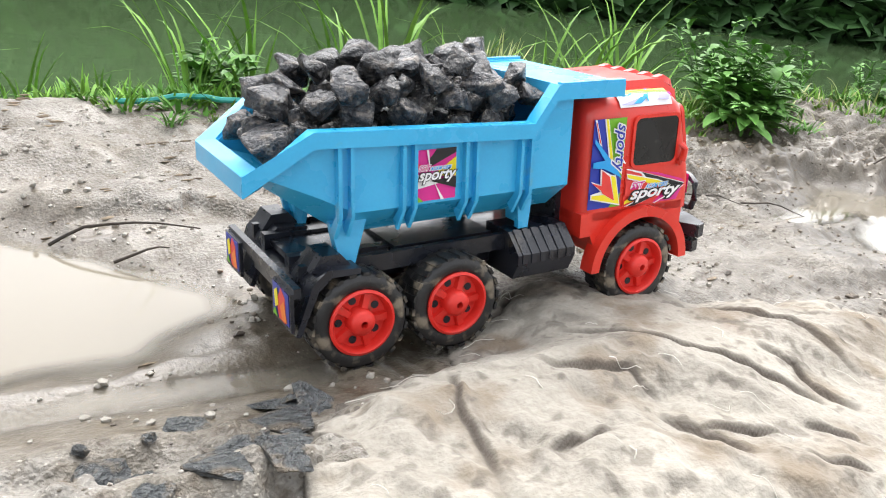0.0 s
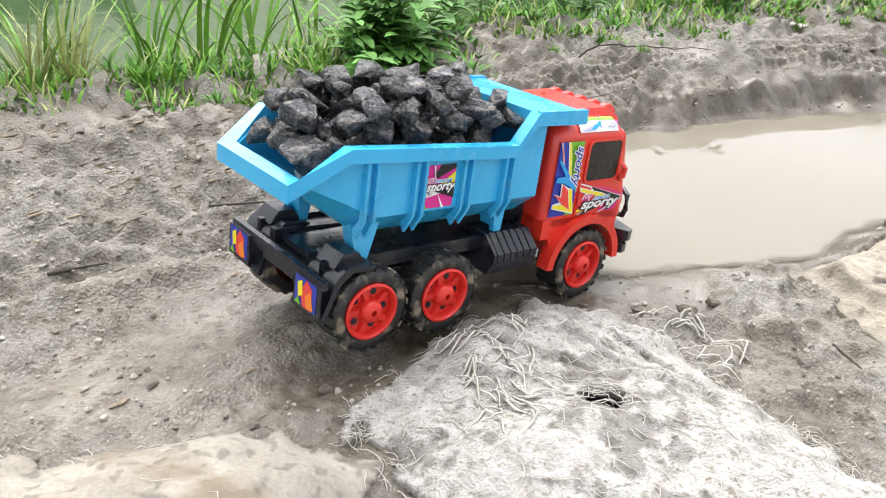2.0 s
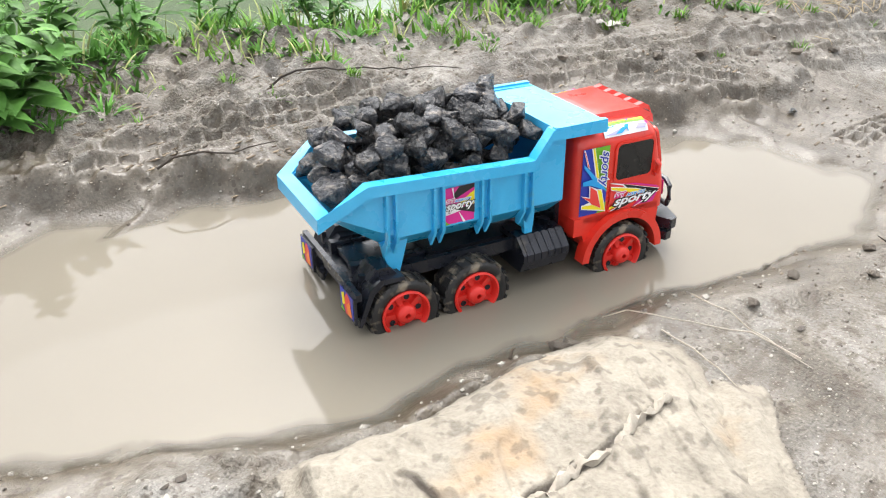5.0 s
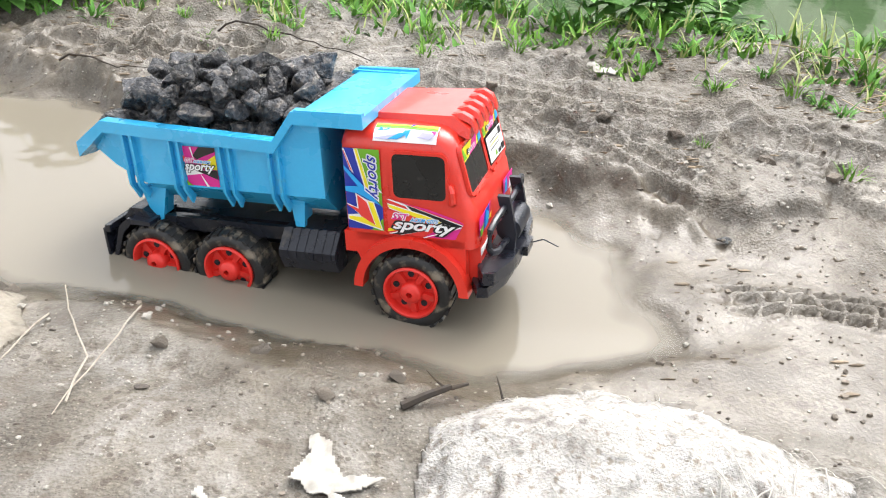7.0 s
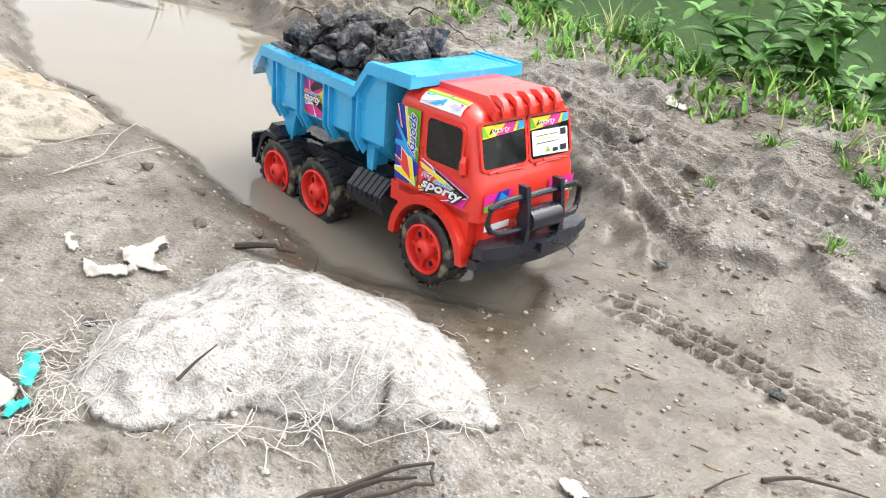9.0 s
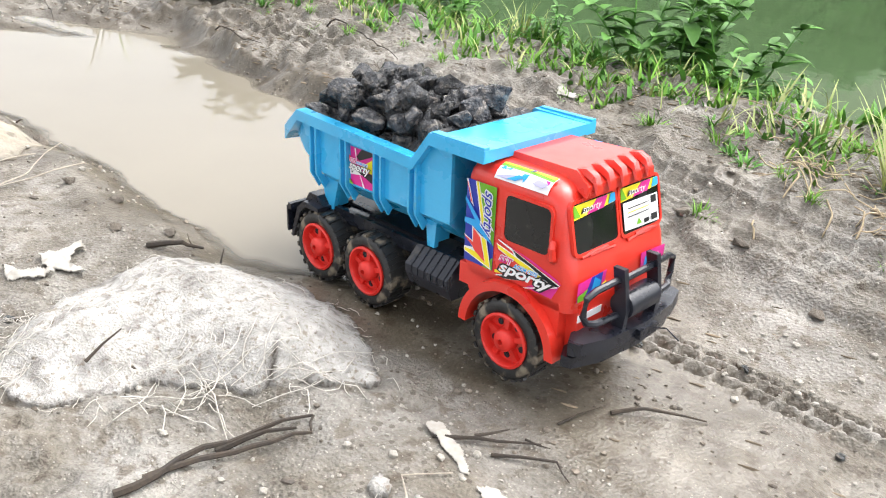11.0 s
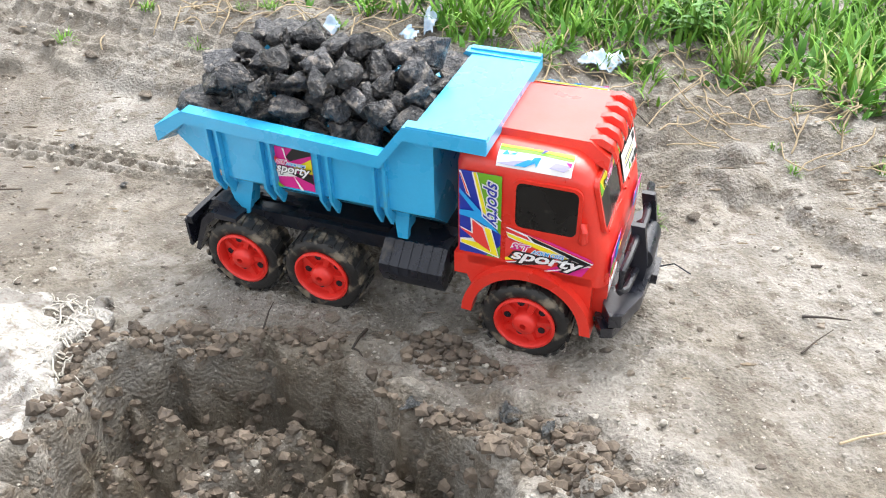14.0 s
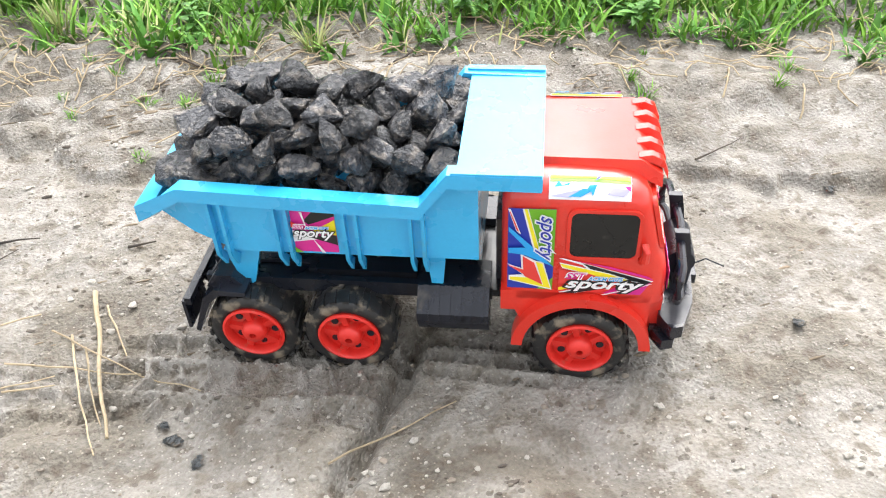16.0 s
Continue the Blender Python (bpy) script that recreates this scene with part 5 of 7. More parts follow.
def strands(name, count, start, mat, seed, length=(0.010, 0.036), radius=0.00030, lift=0.004, level=None, aim=None, wild=0.7):
    """Loose fibres, joined: start(rng) gives x, y; each lies in a curl over the ground or over level(x, y)."""
    rng = random.Random(seed)
    co, faces, lines = [], [], []
    for _ in range(count):
        x, y = start(rng)
        a = rng.uniform(0, 6.28) if aim is None else radians(aim) + rng.gauss(0, wild)
        n, total = 6, rng.uniform(*length)
        curl = rng.gauss(0, 0.22)
        line = []
        for i in range(n):
            line.append((x, y, lift * math.sin(math.pi * (0.15 + 0.8 * i / (n - 1))) * rng.uniform(0.5, 1.3)))
            x, y = x + math.cos(a) * total / n, y + math.sin(a) * total / n
            a += curl + rng.gauss(0, 0.25)
        lines.append(line)
    flat = np.array(lines).reshape(-1, 3)
    zs = (level or height)(flat[:, 0], flat[:, 1]) + flat[:, 2] + radius
    pts = np.stack([flat[:, 0], flat[:, 1], zs], -1).reshape(count, 6, 3)
    for p in pts:
        way = p[-1] - p[0]
        side = np.array([-way[1], way[0], 0]) / (math.hypot(way[0], way[1]) + 1e-9) * radius * 1.5
        base = len(co)
        for q in p:
            co += [tuple(q - side), tuple(q + side), (q[0], q[1], q[2] + radius * 1.6)]
        for i in range(5):
            for j in range(3):
                a, b = base + 3 * i + j, base + 3 * i + (j + 1) % 3
                faces.append((a, b, b + 3, a + 3))
    return mesh_from(name, co, faces, mat)


def sack(corners, dome, angle, seed, mat, label, folds=1.0, edge=0.03, gap=0.0042, fringe=0, tatter=0.0, lumpy=0.0, creases=(), aim=None, wild=0.7):
    xs = np.arange(min(c[0] for c in corners) - 0.03, max(c[0] for c in corners) + 0.03, gap)
    ys = np.arange(min(c[1] for c in corners) - 0.03, max(c[1] for c in corners) + 0.03, gap)
    gx, gy = np.meshgrid(xs, ys, indexing="ij")
    z, m, dirt_shade = sack_z(gx, gy, corners, dome, angle, seed, folds, edge, creases)
    if lumpy:
        puff = value_noise(gx, gy, 0.045, seed + 14) + 0.55 * value_noise(gx, gy, 0.02, seed + 15)
        z = z + lumpy * (0.022 * np.abs(puff) + 0.008 * np.abs(value_noise(gx, gy, 0.014, seed + 17)) + 0.003 * value_noise(gx, gy, 0.008, seed + 18))
        dirt_shade = np.clip(dirt_shade * 0.5 + 0.5 * step(0.6 * value_noise(gx, gy, 0.018, seed + 19) + 0.5 * value_noise(gx, gy, 0.008, seed + 20) + 0.7 * value_noise(gx, gy, 0.06, seed + 16), 0.14, 0.20), 0, 1)
    if tatter:
        hole = value_noise(gx, gy, 0.07, seed + 9) + 0.5 * value_noise(gx, gy, 0.025, seed + 10)
        m = np.where(hole > tatter, -1, m)
    keep = m > 0
    cell = keep[:-1, :-1] & keep[1:, :-1] & keep[1:, 1:] & keep[:-1, 1:]
    number = -np.ones(gx.shape, int)
    used = np.zeros(gx.shape, bool)
    for a, b in ((0, 0), (1, 0), (1, 1), (0, 1)):
        used[a:a + cell.shape[0], b:b + cell.shape[1]] |= cell
    number[used] = np.arange(used.sum())
    co = np.stack([gx[used], gy[used], z[used]], -1).tolist()
    i, j = np.nonzero(cell)
    quads = np.stack([number[i, j], number[i + 1, j], number[i + 1, j + 1], number[i, j + 1]], -1)
    faces = quads.tolist()
    ways = {}
    for q in faces:
        for a, b in zip(q, q[1:] + q[:1]):
            ways[(a, b)] = 1
    low = {}
    for a, b in [w for w in ways if (w[1], w[0]) not in ways]:
        for v in (a, b):
            if v not in low:
                low[v] = len(co)
                co.append((co[v][0], co[v][1], co[v][2] - 0.012))
        faces.append([b, a, low[a], low[b]])
    me = mesh_from("sack", co, faces, mat)
    # the skirt's lower rim takes the full dark tone
    me.attributes.new("dirt_shade", "FLOAT", "POINT").data.foreach_set("value", np.concatenate([dirt_shade[used], np.ones(len(co) - used.sum())]).astype(np.float32))
    ob = tagged(new("sack", me), label, "sack", "sacks in the mud")
    if fringe:
        border = [co[v] for v in low]

        def start(rng):
            p = rng.choice(border) if rng.random() < 0.4 else co[rng.randrange(len(quads))]
            return p[0] + rng.gauss(0, 0.008), p[1] + rng.gauss(0, 0.008)

        def over(x, y):
            zz, mm, _ = sack_z(x, y, corners, dome, angle, seed, folds, edge, creases)
            return np.where(mm > 0, zz, height(x, y))

        f = new("frayed_fibre", strands("frayed_fibre", fringe, start, FIBRE, seed, level=over, aim=aim, wild=wild, lift=0.003))
        f.parent = ob
        tagged(f, "tangle of loose white fibres", kind="stuff")
    return ob


SACK_A = [(0.64, 0.665), (0.74, 0.675), (0.82, 0.735), (0.90, 0.765), (0.99, 0.725), (1.06, 0.64), (1.14, 0.585), (1.21, 0.53), (1.235, 0.45), (1.12, 0.36), (0.90, 0.29), (0.62, 0.34), (0.50, 0.48), (0.54, 0.575)]
SACK_B = [(1.245, 0.47), (1.33, 0.495), (1.46, 0.505), (1.545, 0.495), (1.56, 0.40), (1.54, 0.29), (1.53, 0.14), (1.42, 0.03), (1.30, 0.08), (1.22, 0.30)]
SACK_C = [(1.835, 0.28), (1.94, 0.255), (2.10, 0.235), (2.20, 0.20), (2.23, 0.12), (2.17, 0.03), (2.05, -0.07), (1.86, -0.11), (1.74, -0.04), (1.705, 0.09), (1.76, 0.20)]
SACK_D = [(2.56, -0.11), (2.58, -0.02), (2.655, 0.035), (2.745, 0.05), (2.82, 0.02), (2.88, -0.03), (2.905, -0.085), (2.875, -0.13), (2.81, -0.17), (2.72, -0.185), (2.66, -0.25), (2.58, -0.25), (2.54, -0.18)]
SACK_E = [(2.955, -0.37), (2.955, -0.28), (2.98, -0.225), (3.05, -0.22), (3.13, -0.265), (3.21, -0.25), (3.25, -0.195), (3.33, -0.19), (3.39, -0.24), (3.40, -0.33), (3.36, -0.46), (3.22, -0.53), (3.04, -0.50)]
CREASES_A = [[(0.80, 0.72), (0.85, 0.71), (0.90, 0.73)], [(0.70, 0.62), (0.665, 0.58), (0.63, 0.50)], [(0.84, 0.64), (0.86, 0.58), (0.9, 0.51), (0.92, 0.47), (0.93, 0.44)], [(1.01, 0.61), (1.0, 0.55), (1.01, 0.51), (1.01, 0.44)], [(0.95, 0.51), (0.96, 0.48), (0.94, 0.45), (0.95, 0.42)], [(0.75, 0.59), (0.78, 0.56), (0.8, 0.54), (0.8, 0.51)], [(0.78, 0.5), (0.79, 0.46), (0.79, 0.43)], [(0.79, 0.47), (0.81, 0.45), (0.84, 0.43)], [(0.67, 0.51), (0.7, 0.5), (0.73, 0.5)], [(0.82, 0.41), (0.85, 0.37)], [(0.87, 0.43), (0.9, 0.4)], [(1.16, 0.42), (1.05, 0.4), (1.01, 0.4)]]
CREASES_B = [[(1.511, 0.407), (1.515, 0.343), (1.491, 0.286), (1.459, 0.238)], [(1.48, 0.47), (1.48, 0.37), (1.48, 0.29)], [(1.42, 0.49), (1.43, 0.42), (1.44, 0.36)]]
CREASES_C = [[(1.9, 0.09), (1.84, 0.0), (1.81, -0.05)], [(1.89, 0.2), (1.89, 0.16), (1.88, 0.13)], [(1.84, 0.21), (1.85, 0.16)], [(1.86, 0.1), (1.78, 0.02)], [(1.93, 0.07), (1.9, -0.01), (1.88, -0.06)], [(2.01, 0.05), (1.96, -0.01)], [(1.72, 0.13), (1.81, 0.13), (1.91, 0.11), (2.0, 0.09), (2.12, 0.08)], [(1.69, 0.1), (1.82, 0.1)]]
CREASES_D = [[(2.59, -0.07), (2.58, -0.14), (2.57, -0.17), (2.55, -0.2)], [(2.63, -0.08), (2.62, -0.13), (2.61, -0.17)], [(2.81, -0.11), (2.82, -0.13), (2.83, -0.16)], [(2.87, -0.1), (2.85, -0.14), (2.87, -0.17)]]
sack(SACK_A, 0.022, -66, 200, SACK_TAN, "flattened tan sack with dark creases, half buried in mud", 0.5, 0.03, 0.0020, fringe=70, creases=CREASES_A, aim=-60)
TORN = sack(SACK_B, 0.024, -60, 220, SACK_WHITE, "torn white woven sack with frayed edges", 0.6, 0.05, 0.0036, fringe=1100, tatter=0.44, lumpy=0.3, creases=CREASES_B, aim=-75, wild=0.5)
FOLDED = sack(SACK_C, 0.026, 62, 240, SACK_RUST, "folded tan sack with rusty stains beside the puddle", 0.9, 0.012, 0.0020, creases=CREASES_C)
BULGING = sack(SACK_D, 0.034, 35, 260, SACK_WHITE, "bulging dirty white sack sunk in the mud", 0.45, 0.02, 0.0036, fringe=100, creases=CREASES_D, aim=-50, wild=0.5)
RAGGED = sack(SACK_E, 0.022, 10, 280, SACK_WHITE, "tattered white sack clotted with mud", 0.5, 0.06, 0.0036, fringe=260, tatter=0.33, lumpy=0.6)
sack([(2.03, -0.01), (2.20, 0.07), (2.22, 0.03), (2.11, -0.06)], 0.012, 30, 300, SACK_RUST, "torn strip of tan sackcloth on the mud", 0.8, 0.02)


CORD = material("dirty_frayed_cord", (0.26, 0.22, 0.17), (0.46, 0.42, 0.35), 0.85, 60, 300, 0.6)


def seam():
    pts = CREASES_C[6]
    x, y = np.array([p[0] for p in pts]), np.array([p[1] for p in pts])
    z, _, _ = sack_z(x, y, SACK_C, 0.026, 62, 240, 0.8, 0.012, CREASES_C)
    bm = bmesh.new()
    fine = np.linspace(0, len(x) - 1, 40)
    x, y, z = (np.interp(fine, np.arange(len(x)), q) for q in (x, y, z))
    tube(bm, [(a, b, c + 0.002) for a, b, c in zip(x, y, z)], 0.0034, 8)
    bmesh.ops.subdivide_edges(bm, edges=bm.edges[:], cuts=1)
    for v in bm.verts:
        v.co += Vector((0, 0.008, 0.007)) * noise.noise(v.co * 55) + Vector((0.002, 0.005, 0.005)) * noise.noise(v.co * 170) + Vector((0.001, 0.002, 0.003)) * noise.noise(v.co * 420)
    return part("hem_cord", bm, CORD, FOLDED, "frayed pale hem cord", smooth=True)


seam()


def cords(name, count, corners, parent, seed, length, radius, aim, wild, label, cloth):
    """Loose cords of a torn sack, inside a patch of it."""
    xs, ys = [c[0] for c in corners], [c[1] for c in corners]

    def start(r):
        while True:
            x, y = r.uniform(min(xs), max(xs)), r.uniform(min(ys), max(ys))
            if in_polygon(np.array([x]), np.array([y]), corners)[0] > 0:
                return x, y

    def over(x, y):
        z, m, _ = sack_z(x, y, *cloth)
        return np.where(m > 0, z, height(x, y))

    ob = new(name, strands(name, count, start, FIBRE, seed, length, radius, 0.006, level=over, aim=aim, wild=wild))
    ob.parent = parent
    return tagged(ob, label, kind="stuff")


ON_BULGING = (SACK_D, 0.034, 35, 260, 0.45, 0.02, CREASES_D)
ON_TORN = (SACK_B, 0.024, -60, 220, 0.6, 0.05, CREASES_B)
ON_RAGGED = (SACK_E, 0.022, 10, 280, 0.5, 0.06)
cords("loose_cord", 42, [(2.69, -0.205), (2.70, -0.165), (2.76, -0.145), (2.82, -0.10), (2.86, -0.09), (2.85, -0.165), (2.74, -0.235)], BULGING, 31, (0.03, 0.10), 0.00042, 25, 0.7, "tangle of pale loose cords", ON_BULGING)
cords("shredded_edge", 110, [(2.52, -0.22), (2.55, -0.15), (2.62, -0.20), (2.63, -0.285), (2.585, -0.295)], BULGING, 32, (0.015, 0.05), 0.00036, 215, 0.6, "shredded white threads at the torn edge", ON_BULGING)
cords("torn_ribbon", 55, [(1.441, 0.526), (1.488, 0.473), (1.445, 0.424), (1.348, 0.37), (1.317, 0.414), (1.391, 0.499)], TORN, 33, (0.03, 0.07), 0.00075, 245, 0.6, "torn white ribbons of woven cloth", ON_TORN)
cords("torn_ribbon", 26, [(1.598, 0.425), (1.621, 0.371), (1.62, 0.28), (1.582, 0.257), (1.539, 0.311)], TORN, 34, (0.025, 0.06), 0.00075, -30, 0.6, "torn white ribbons of woven cloth", ON_TORN)
cords("torn_ribbon", 90, [(3.35, -0.20), (3.39, -0.21), (3.405, -0.30), (3.385, -0.38), (3.36, -0.27)], RAGGED, 35, (0.012, 0.03), 0.0006, 200, 0.9, "torn white ribbons hanging over the pit", ON_RAGGED)

# ---------------------------------------------------------------- grit, crumbs and stones
rng_np = np.random.default_rng(5)


def scatter(name, count, low, high, mat, label, where, flat=0.65, squash=(0.6, 1.0)):
    """Many small angular grains, joined."""
    x, y = where(count)
    z = height(x, y)
    size = low + (high - low) * rng_np.random(len(x)) ** 2.5
    bm = bmesh.new()
    bmesh.ops.create_icosphere(bm, subdivisions=1, radius=1.0)
    cube = np.array([v.co[:] for v in bm.verts])
    tri = np.array([[v.index for v in f.verts] for f in bm.faces])
    bm.free()
    k = len(cube)
    v = cube[None] + rng_np.normal(0, 0.16, (len(x), k, 3))
    turn = rng_np.random(len(x)) * 6.28
    c, s = np.cos(turn)[:, None], np.sin(turn)[:, None]
    vx, vy = v[..., 0] * c - v[..., 1] * s, v[..., 0] * s + v[..., 1] * c
    v = np.stack([vx, vy * rng_np.uniform(*squash, (len(x), 1)), v[..., 2] * flat], -1) * size[:, None, None] + np.stack([x, y, z + size * flat * 0.35], -1)[:, None]
    faces = (tri[None] + k * np.arange(len(x))[:, None, None]).reshape(-1, 3)
    me = mesh_from(name, v.reshape(-1, 3).tolist(), faces.tolist(), mat, False)
    return tagged(new(name, me), label, "debris", kind="stuff")


def clear_of(x, y, pad=0.0):
    ok = (inside_puddle(x, y) < 0.004 - pad) & (inside_rear_puddle(x, y) < 0.004 - pad)
    return ok


def strip(count, lo=-0.62, hi=0.62, x0=0.3, x1=4.9, clump=None):
    x = rng_np.uniform(x0, x1, count * 3)
    d = rng_np.uniform(lo, hi, count * 3)
    y = np.interp(x, PATH_X, PATH_Y) + d
    ok = clear_of(x, y)
    if clump:
        ok &= value_noise(x, y, 0.13, clump) + 0.5 * value_noise(x, y, 0.05, clump + 1) > 0.12
    return x[ok][:count], y[ok][:count]


PALE_GRIT = material("pale_grit", (0.24, 0.22, 0.18), (0.42, 0.395, 0.35), 0.7, 300, 900, 0.2)
DARK_GRIT = material("dark_grit", (0.035, 0.03, 0.026), (0.13, 0.105, 0.08), 0.7, 300, 900, 0.2)
scatter("pale_gravel", 7000, 0.0008, 0.0028, PALE_GRIT, "fine pale gravel in the mud", lambda n: strip(n))
scatter("dark_gravel", 2400, 0.0007, 0.0024, DARK_GRIT, "fine dark grit in the mud", lambda n: strip(n))
scatter("mud_crumbs", 2600, 0.0012, 0.0042, CLOD, "crumbs of wet mud on the track", lambda n: strip(n, clump=90), 0.7)
scatter("pale_crumbs", 2600, 0.0015, 0.005, PALE_GRIT, "crumbs of dry sand on the track", lambda n: strip(n, clump=95), 0.8)
scatter("black_chips", 420, 0.002, 0.007, DARK_GRIT, "small black chips of coal and twig on the track", lambda n: strip(n), 0.4, (0.25, 0.6))


LITTER = material("dead_leaf_litter", (0.09, 0.068, 0.048), (0.28, 0.22, 0.15), 0.85, 120, 500, 0.3, vary=-0.4)
scatter("leaf_litter", 3400, 0.002, 0.012, LITTER, "dead leaf and stalk litter along the bank", lambda n: strip(n, 0.30, 0.66, 0.6, 5.2, clump=120), 0.16, (0.07, 0.25))
scatter("track_litter", 500, 0.003, 0.011, LITTER, "dark scraps of bark and leaf on the mud", lambda n: strip(n, -0.1, 0.45, 0.3, 5.0), 0.16, (0.08, 0.3))


def pit_spots(n):
    x, y = rng_np.uniform(3.30, 3.96, n * 4), rng_np.uniform(-0.80, -0.27, n * 4)
    m = in_polygon(x, y, PIT)
    ok = (m > -0.10) & ((value_noise(x, y, 0.06, 97) > -0.08) | (m > 0.01))
    return x[ok][:n], y[ok][:n]


PIT_MUD = material("dark_dug_mud", (0.055, 0.042, 0.032), (0.17, 0.135, 0.10), 0.8, 60, 300, 0.6, vary=-0.35)
scatter("pit_clods", 6500, 0.0015, 0.0078, PIT_MUD, "heaped clods of dug mud round the pit", pit_spots, 0.85)

STONES = [rock_mesh("stone", 300 + k, STONE, 12, 0.55) for k in range(5)]
CLODS = [rock_mesh("clod", 320 + k, CLOD, 16, 0.6, 0.2) for k in range(5)]


def lay(kind, mesh, x, y, size, label, category, group, turn=0.0, sink=0.3, squash=1.0):
    ob = new(kind, mesh)
    ob.location = (x, y, ground_z(x, y) + size * 0.55 * (1 - sink))
    ob.rotation_euler = (0.2 * math.sin(turn * 3), 0.2 * math.cos(turn * 5), turn)
    ob.scale = (size, size * squash, size * 0.85)
    return tagged(ob, label, category, group)


for k, (x, y, size) in enumerate([(0.46, 0.70, 0.008), (0.50, 0.69, 0.007), (0.43, 0.60, 0.010), (4.243, -0.61, 0.010), (4.259, -0.642, 0.008), (4.235, -0.592, 0.007), (5.014, -0.475, 0.009), (4.816, -0.67, 0.009), (3.231, 0.12, 0.009), (2.961, 0.301, 0.011), (3.33, 0.03, 0.008), (3.78, -0.39, 0.014), (3.70, -0.385, 0.012), (3.815, -0.405, 0.011),
                                  (4.33, -0.20, 0.012), (2.53, -0.17, 0.008), (2.42, -0.19, 0.012), (3.12, 0.11, 0.010), (4.58, -0.36, 0.012), (2.05, 0.20, 0.005), (0.61, 0.695, 0.010)]):
    lay("stone", STONES[k % 5], x, y, size, "grey-blue angular stone half sunk in mud", "stone", "stones on the track", k * 1.7)
for k, (x, y, size) in enumerate([(0.53, 0.70, 0.026), (0.541, 0.653, 0.040), (0.590, 0.668, 0.040), (0.630, 0.685, 0.034), (0.574, 0.630, 0.034), (0.483, 0.665, 0.018), (0.455, 0.655, 0.028), (0.515, 0.622, 0.030), (0.552, 0.610, 0.030), (0.60, 0.70, 0.024), (0.47, 0.625, 0.020)]):
    slab = lay("stone_slab", STONES[k % 5], x, y, size, "dark wet stone slab sunk in mud", "stone", "slabs beside the sack", k * 1.3, 0.93, 0.8)
    slab.scale.z = size * 0.34
for k, (x, y, size) in enumerate([(2.165, 0.229, 0.018), (2.18, 0.222, 0.014), (1.66, 0.36, 0.020), (1.70, 0.345, 0.016), (1.62, 0.40, 0.014), (2.44, 0.09, 0.014), (2.50, 0.02, 0.012), (2.56, 0.045, 0.013), (1.28, 0.55, 0.012), (1.10, 0.93, 0.014), (1.18, 0.86, 0.012), (0.98, 0.95, 0.013), (2.35, 0.10, 0.013),
                                  (3.05, 0.42, 0.020), (3.12, 0.37, 0.018), (3.20, 0.33, 0.017), (2.95, 0.48, 0.019), (2.86, 0.52, 0.017), (3.30, 0.25, 0.016), (2.72, 0.62, 0.016), (4.02, -0.06, 0.013), (4.72, -0.16, 0.015), (4.60, -0.20, 0.012), (4.25, 0.0, 0.012), (3.62, -0.25, 0.012)]):
    lay("clod", CLODS[k % 5], x, y, size * 0.75, "brown clod of wet mud", "mud clod", "clods on the track", k * 2.1, 0.45)


# ---------------------------------------------------------------- sticks, straw and litter
def stick(name, pts, radius, mat, label, category, group, lift=0.002, taper=0.5, wob=0.0016, seed=0):
    rng = random.Random(seed)
    fine = []
    for (ax, ay, az), (bx, by, bz) in zip(pts, pts[1:]):
        n = max(2, int(math.hypot(bx - ax, by - ay) / 0.02))
        for k in range(n):
            t = k / n
            fine.append((ax + t * (bx - ax) + rng.uniform(-wob, wob), ay + t * (by - ay) + rng.uniform(-wob, wob), az + t * (bz - az)))
    fine.append(pts[-1])
    zs = [ground_z(p[0], p[1]) for p in fine]
    zs = [max(zs[max(0, i - 1):i + 2]) for i in range(len(zs))]
    bm = bmesh.new()
    tube(bm, [(p[0], p[1], z + p[2] + lift) for p, z in zip(fine, zs)], radius, 6, taper)
    return tagged(part(name, bm, mat, smooth=True), label, category, group)


